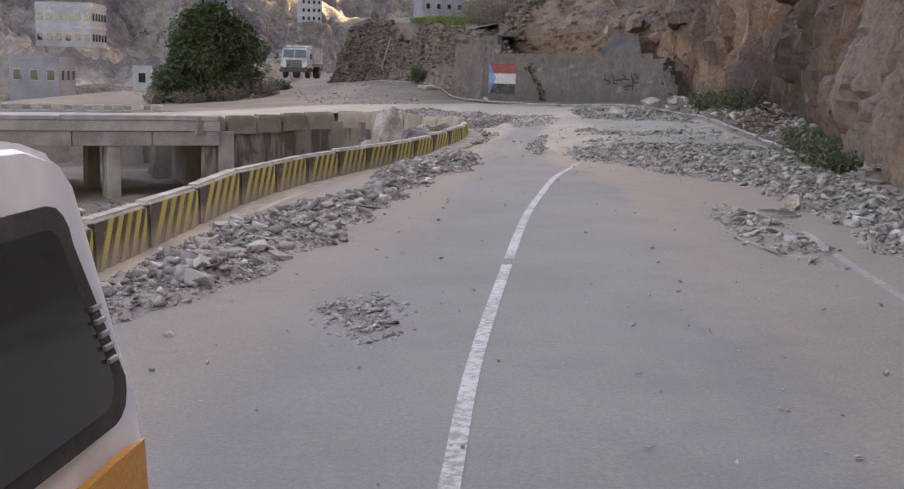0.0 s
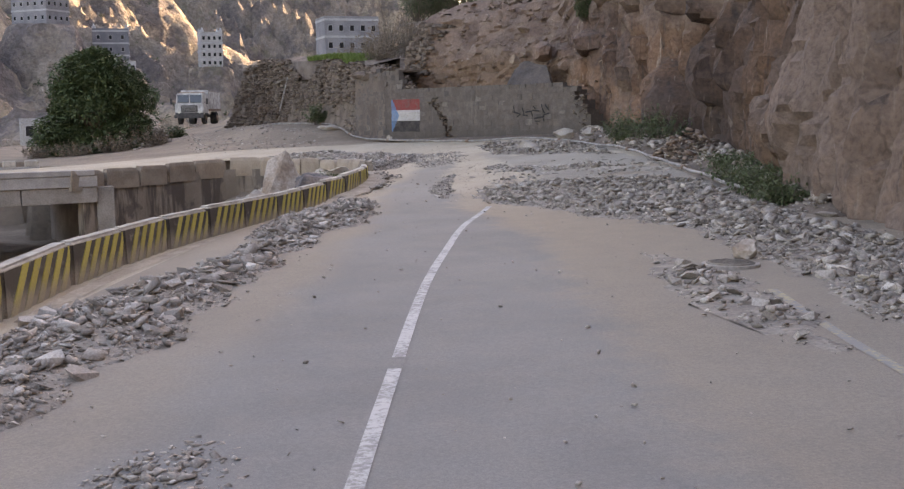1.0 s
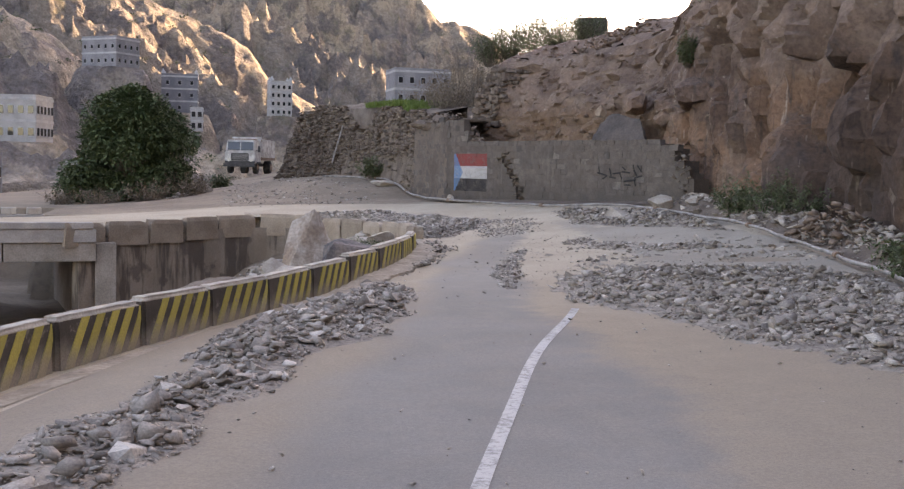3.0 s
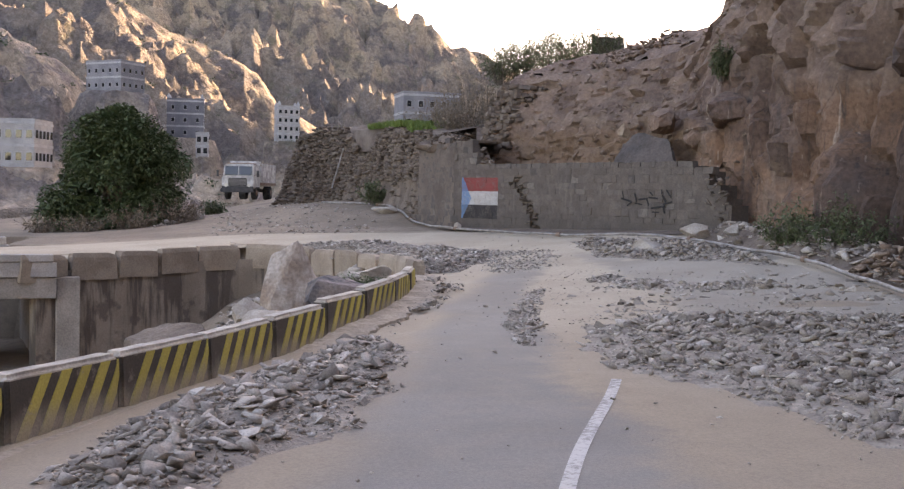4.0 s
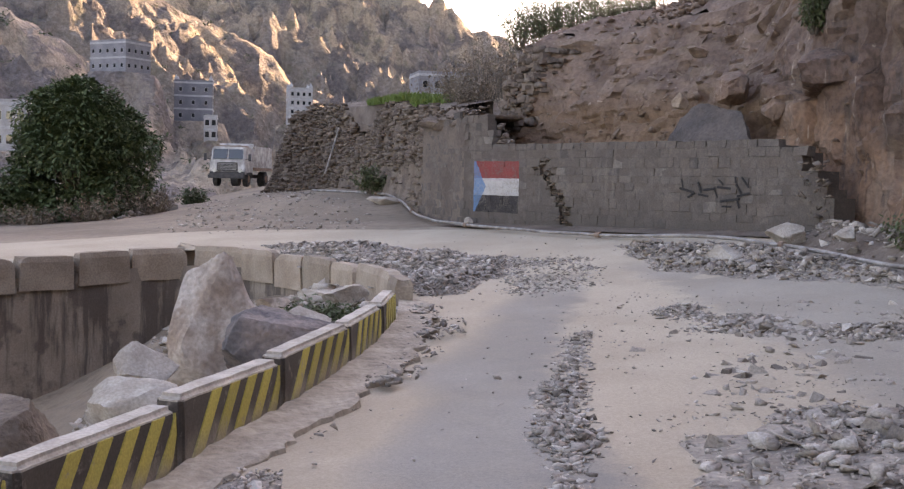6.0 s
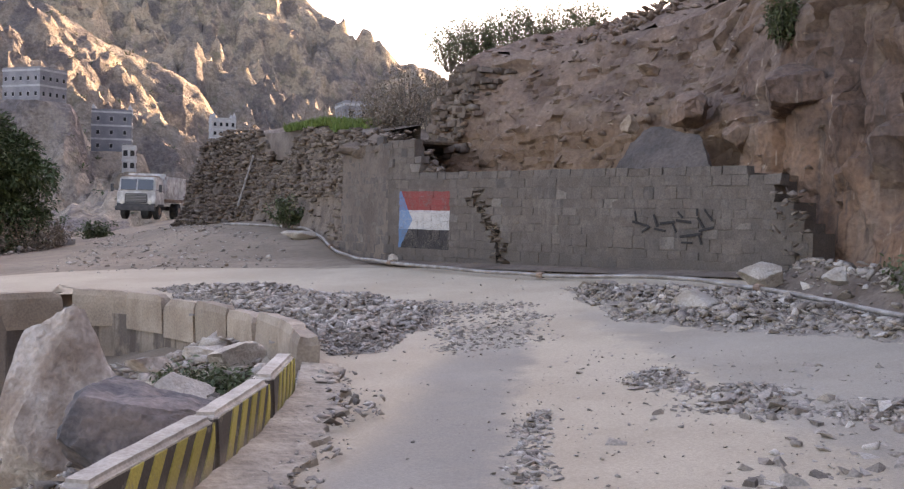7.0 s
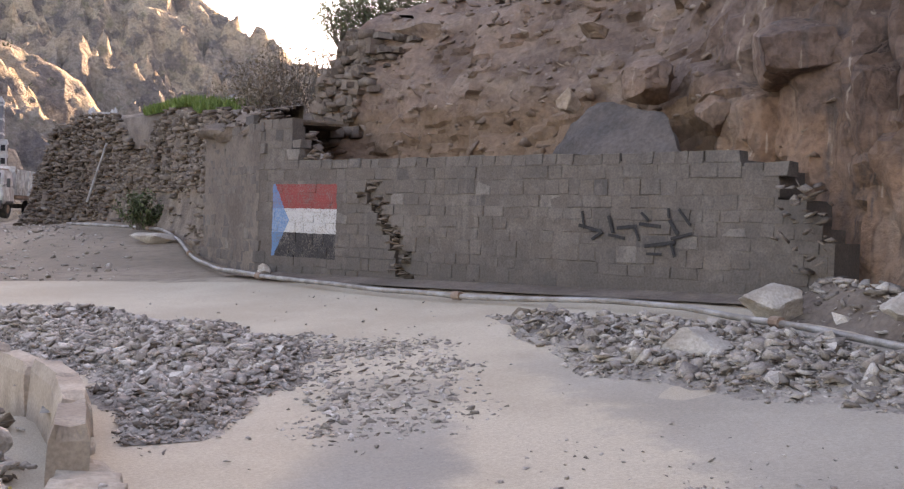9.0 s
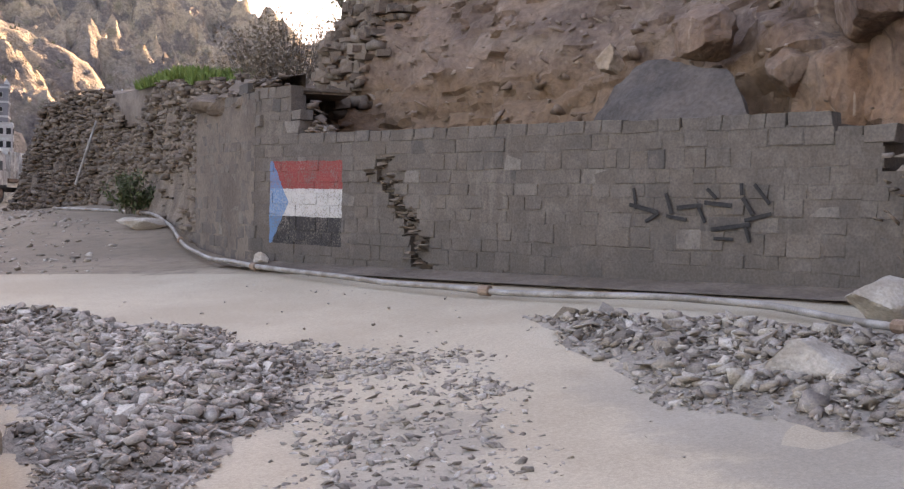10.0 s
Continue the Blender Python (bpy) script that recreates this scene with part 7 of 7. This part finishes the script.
def build_truck():
    """An old bonnetless truck; local -y is its front."""
    t = thing("truck", pose(1.0, 99.6, road_height(1.0, 100) + 0.42, 0, 0, -11), "old white cargo truck with slatted wooden sides parked on the track", "truck")
    bm = bmesh.new()
    add_box(bm, -1.15, 0, 0.75, 1.15, 1.9, 1.62, 0.06, 2)
    part("cab", bm, M_OLD_WHITE, t)
    bm = bmesh.new()
    made = add_box(bm, -1.1, 0.1, 1.622, 1.1, 1.85, 2.5, 0.08, 2)
    for v in bm.verts:
        k = (v.co.z - 1.62) / 0.88
        v.co.y += 0.16 * k * (1 - (v.co.y - 0.1) / 1.75)
        v.co.x *= 1 - 0.05 * k
    part("cab_top", bm, M_OLD_WHITE, t)
    for x0, x1 in ((-0.95, -0.04), (0.04, 0.95)):
        b = part("windscreen", box(x0, -0.03, -0.03, x1, 0.0, 0.6, 0.01), M_GLASS, t, "dark split windscreen pane")
        b.matrix_local = pose(0, 0.13, 1.75, -10.5)
    for s in (-1, 1):
        b = part("door_window", box(-0.012, 0.5, 1.76, 0.012, 1.3, 2.26, 0.005), M_GLASS, t, "dark side window")
        b.matrix_local = pose(s * 1.09, 0, 0, 0, -s * 3)
        b = part("door", box(-0.015, 0.35, 0.9, 0.015, 1.45, 1.66, 0.01), M_OLD_WHITE, t)
        b.matrix_local = pose(s * 1.155, 0, 0)
        part("headlamp", add_cyl(bmesh.new(), (s * 0.82, 0.02, 1.0), (s * 0.82, -0.06, 1.0), 0.14, 0.12, 16), M_LAMP, t, "round headlamp")
        arm = bmesh.new()
        add_cyl(arm, (s * 1.1, 0.15, 1.7), (s * 1.42, 0.02, 1.75), 0.015, None, 6)
        add_box(arm, s * 1.42 - 0.09, -0.02, 1.6, s * 1.42 + 0.09, 0.03, 2.05, 0.02)
        part("mirror", arm, M_DARK, t, "black wing mirror")
        part("mudguard", box(s * 1.0 - 0.19, 0.45, 0.72, s * 1.0 + 0.19, 1.65, 0.95, 0.05, 2), M_DARK, t)
        wheel(t, s * 0.95, 1.05, 0.5, 0.5, 0.3)
        wheel(t, s * 0.9, 5.3, 0.5, 0.5, 0.5)
        for i in range(9):
            part("side_slat", box(s * 1.16 - 0.03, 2.2 + i * 0.52, 1.25, s * 1.16 + 0.03, 2.56 + i * 0.52, 2.6, 0.015), M_OLD_WHITE, t, "chalky white wooden slat")
        part("side_rail", box(s * 1.11 - 0.015, 2.1, 2.45, s * 1.11 + 0.015, 6.9, 2.57), M_RUST, t)
    bm = bmesh.new()
    add_box(bm, -0.66, -0.055, 0.95, 0.66, 0.0, 1.52, 0.05, 2)
    part("grille", bm, M_DARK, t, "dark radiator grille")
    for i in range(5):
        part("grille_bar", box(-0.6, -0.07, 1.06 + i * 0.09, 0.6, -0.056, 1.075 + i * 0.09), M_CHROME, t)
    part("apron", box(-1.12, -0.035, 0.62, 1.12, 0.0, 0.93, 0.01), M_DARK, t, "dark panel below the radiator")
    part("bumper", box(-1.18, -0.25, 0.5, 1.18, -0.05, 0.78, 0.04, 2), M_DARK, t, "dark steel bumper")
    part("chassis", box(-0.45, 0.1, 0.55, 0.45, 6.8, 0.8), M_DARK, t)
    part("cargo_floor", box(-1.16, 2.1, 1.05, 1.16, 6.95, 1.24, 0.02), M_RUST, t)
    part("headboard", box(-1.12, 2.1, 1.25, 1.12, 2.18, 2.75, 0.02), M_OLD_WHITE, t)
    part("tailboard", box(-1.12, 6.86, 1.25, 1.12, 6.94, 2.5, 0.02), M_OLD_WHITE, t)
    part("roof_rack", box(-0.9, 0.5, 2.5, 0.9, 1.7, 2.58, 0.02), M_RUST, t)


build_truck()


# ---- the van ----
def build_van():
    """A minibus; local y runs to its rear end at 0, +x is the side towards the road."""
    v = thing("van", pose(2.07, 5.19, road_height(2, 4), 0, 0, -12), "white minibus with dark windows and an orange stripe", "van")
    profile = [(0.0, 0.35), (0.03, 0.75), (0.0, 1.05), (-0.07, 1.25), (-0.30, 1.95), (-0.38, 2.03), (-0.6, 2.08), (-3.6, 2.1), (-3.95, 2.0), (-4.5, 1.2), (-4.8, 1.0), (-4.9, 0.4), (-4.6, 0.3), (-0.3, 0.3)]
    bm = bmesh.new()
    left = [bm.verts.new((-1.7 + (0.1 if z > 1.5 else 0), y, z)) for y, z in profile]
    right = [bm.verts.new((0 - (0.1 if z > 1.5 else 0), y, z)) for y, z in profile]
    bm.faces.new(left)
    bm.faces.new(list(reversed(right)))
    n = len(profile)
    for i in range(n):
        bm.faces.new((left[i], right[i], right[(i + 1) % n], left[(i + 1) % n]))
    bmesh.ops.recalc_face_normals(bm, faces=bm.faces[:])
    bmesh.ops.bevel(bm, geom=bm.edges[:], offset=0.03, segments=3, affect="EDGES")
    shell = part("body", bm, M_WHITE_PAINT, v, smooth=True)
    shell.data.set_sharp_from_angle(angle=radians(24))

    def side_sheet(name, outline, mat, out, label=""):
        bm = bmesh.new()
        # the side leans in above the belt
        pts = [bm.verts.new((out - max(0.0, (z - 1.25)) * 0.143, y, z)) for y, z in outline]
        f = bm.faces.new(pts)
        made = bmesh.ops.extrude_face_region(bm, geom=[f])
        for q in made["geom"]:
            if isinstance(q, bmesh.types.BMVert):
                q.co.x -= 0.03
        bmesh.ops.recalc_face_normals(bm, faces=bm.faces[:])
        return part(name, bm, mat, v, label)

    def rounded(y0, y1, z0, z1, lean, r):
        out = []
        for cy, cz, a0 in ((y1 - r, z0 + r, -90), (y1 - r - lean, z1 - r, 0), (y0 + r, z1 - r, 90), (y0 + r, z0 + r, 180)):
            for i in range(5):
                a = radians(a0 + 22.5 * i)
                out.append((cy + r * math.cos(a), cz + r * math.sin(a)))
        return out

    side_sheet("window_seal", rounded(-1.6, -0.17, 1.22, 1.9, 0.22, 0.12), M_RUBBER, 0.012, "black rubber window seal")
    side_sheet("side_window", rounded(-1.53, -0.27, 1.28, 1.84, 0.19, 0.09), M_GLASS, 0.016, "dark tinted side window")
    side_sheet("window_seal", rounded(-3.0, -1.7, 1.18, 1.9, 0.0, 0.1), M_RUBBER, 0.012, "black rubber window seal")
    side_sheet("side_window", rounded(-2.93, -1.77, 1.23, 1.84, 0.0, 0.08), M_GLASS, 0.016, "dark tinted side window")
    side_sheet("stripe", [(-4.5, 0.88), (-0.0, 0.88), (-0.035, 1.1), (-4.5, 1.08)], M_ORANGE, 0.008, "orange painted stripe")
    for i in range(5):
        b = part("vent_slat", box(-0.006, -0.035, 0, 0.006, 0.03, 0.014), M_CHROME, v, "pale vent slat")
        b.matrix_local = pose(-0.024 + 0.006 * i, -0.335 + 0.016 * i, 1.58 - 0.042 * i)
    for y in (-0.95, -3.75):
        wheel(v, -0.08, y, 0.33, 0.33, 0.2)
        wheel(v, -1.62, y, 0.33, 0.33, 0.2)
    part("bumper", box(-1.66, 0.0, 0.36, -0.04, 0.12, 0.6, 0.04, 2), M_DARK, v)
    part("tail_lamp", box(-0.16, -0.02, 0.8, -0.03, 0.04, 1.15, 0.02), M_ORANGE, v, "amber tail lamp")


build_van()


# ---- scrub on the slopes ----
def build_scrub():
    """Low bushes dotted over the rocky slopes, set on the ground below them."""
    deps = bpy.context.evaluated_depsgraph_get()
    deps.update()
    pts = []
    for _ in range(2600):
        az, r = random.uniform(-26, 13), 100 + 330 * random.random() ** 1.3
        p = polar(az, r, 0)
        hit, place, normal, _, ob, _ = scene.ray_cast(deps, Vector((p.x, p.y, 400)), Vector((0, 0, -1)))
        if not hit or not (ob.name.startswith("mountain") or ob.name.startswith("slope")) or normal.z < 0.45:
            continue
        if noise.noise(Vector((p.x * 0.02, p.y * 0.02, 8))) < -0.1:
            continue
        size = random.uniform(0.35, 1.1) * (1 + r / 500)
        for _ in range(16):
            d = Vector((random.gauss(0, 1), random.gauss(0, 1), abs(random.gauss(0, 0.8)))).normalized()
            pts.append((place + Vector((d.x, d.y, d.z * 0.8)) * size * 0.6 * random.random() ** 0.4, d, size))
    pieces = []
    for p, d, size in pts:
        pieces += leaf_cloud([(p, d)], 0.55 * size)
    tagged(tri_join("scrub", pieces, M_SHRUB), "dull green scrub dotted over the rocky slopes", "scrub", kind="stuff")


build_scrub()
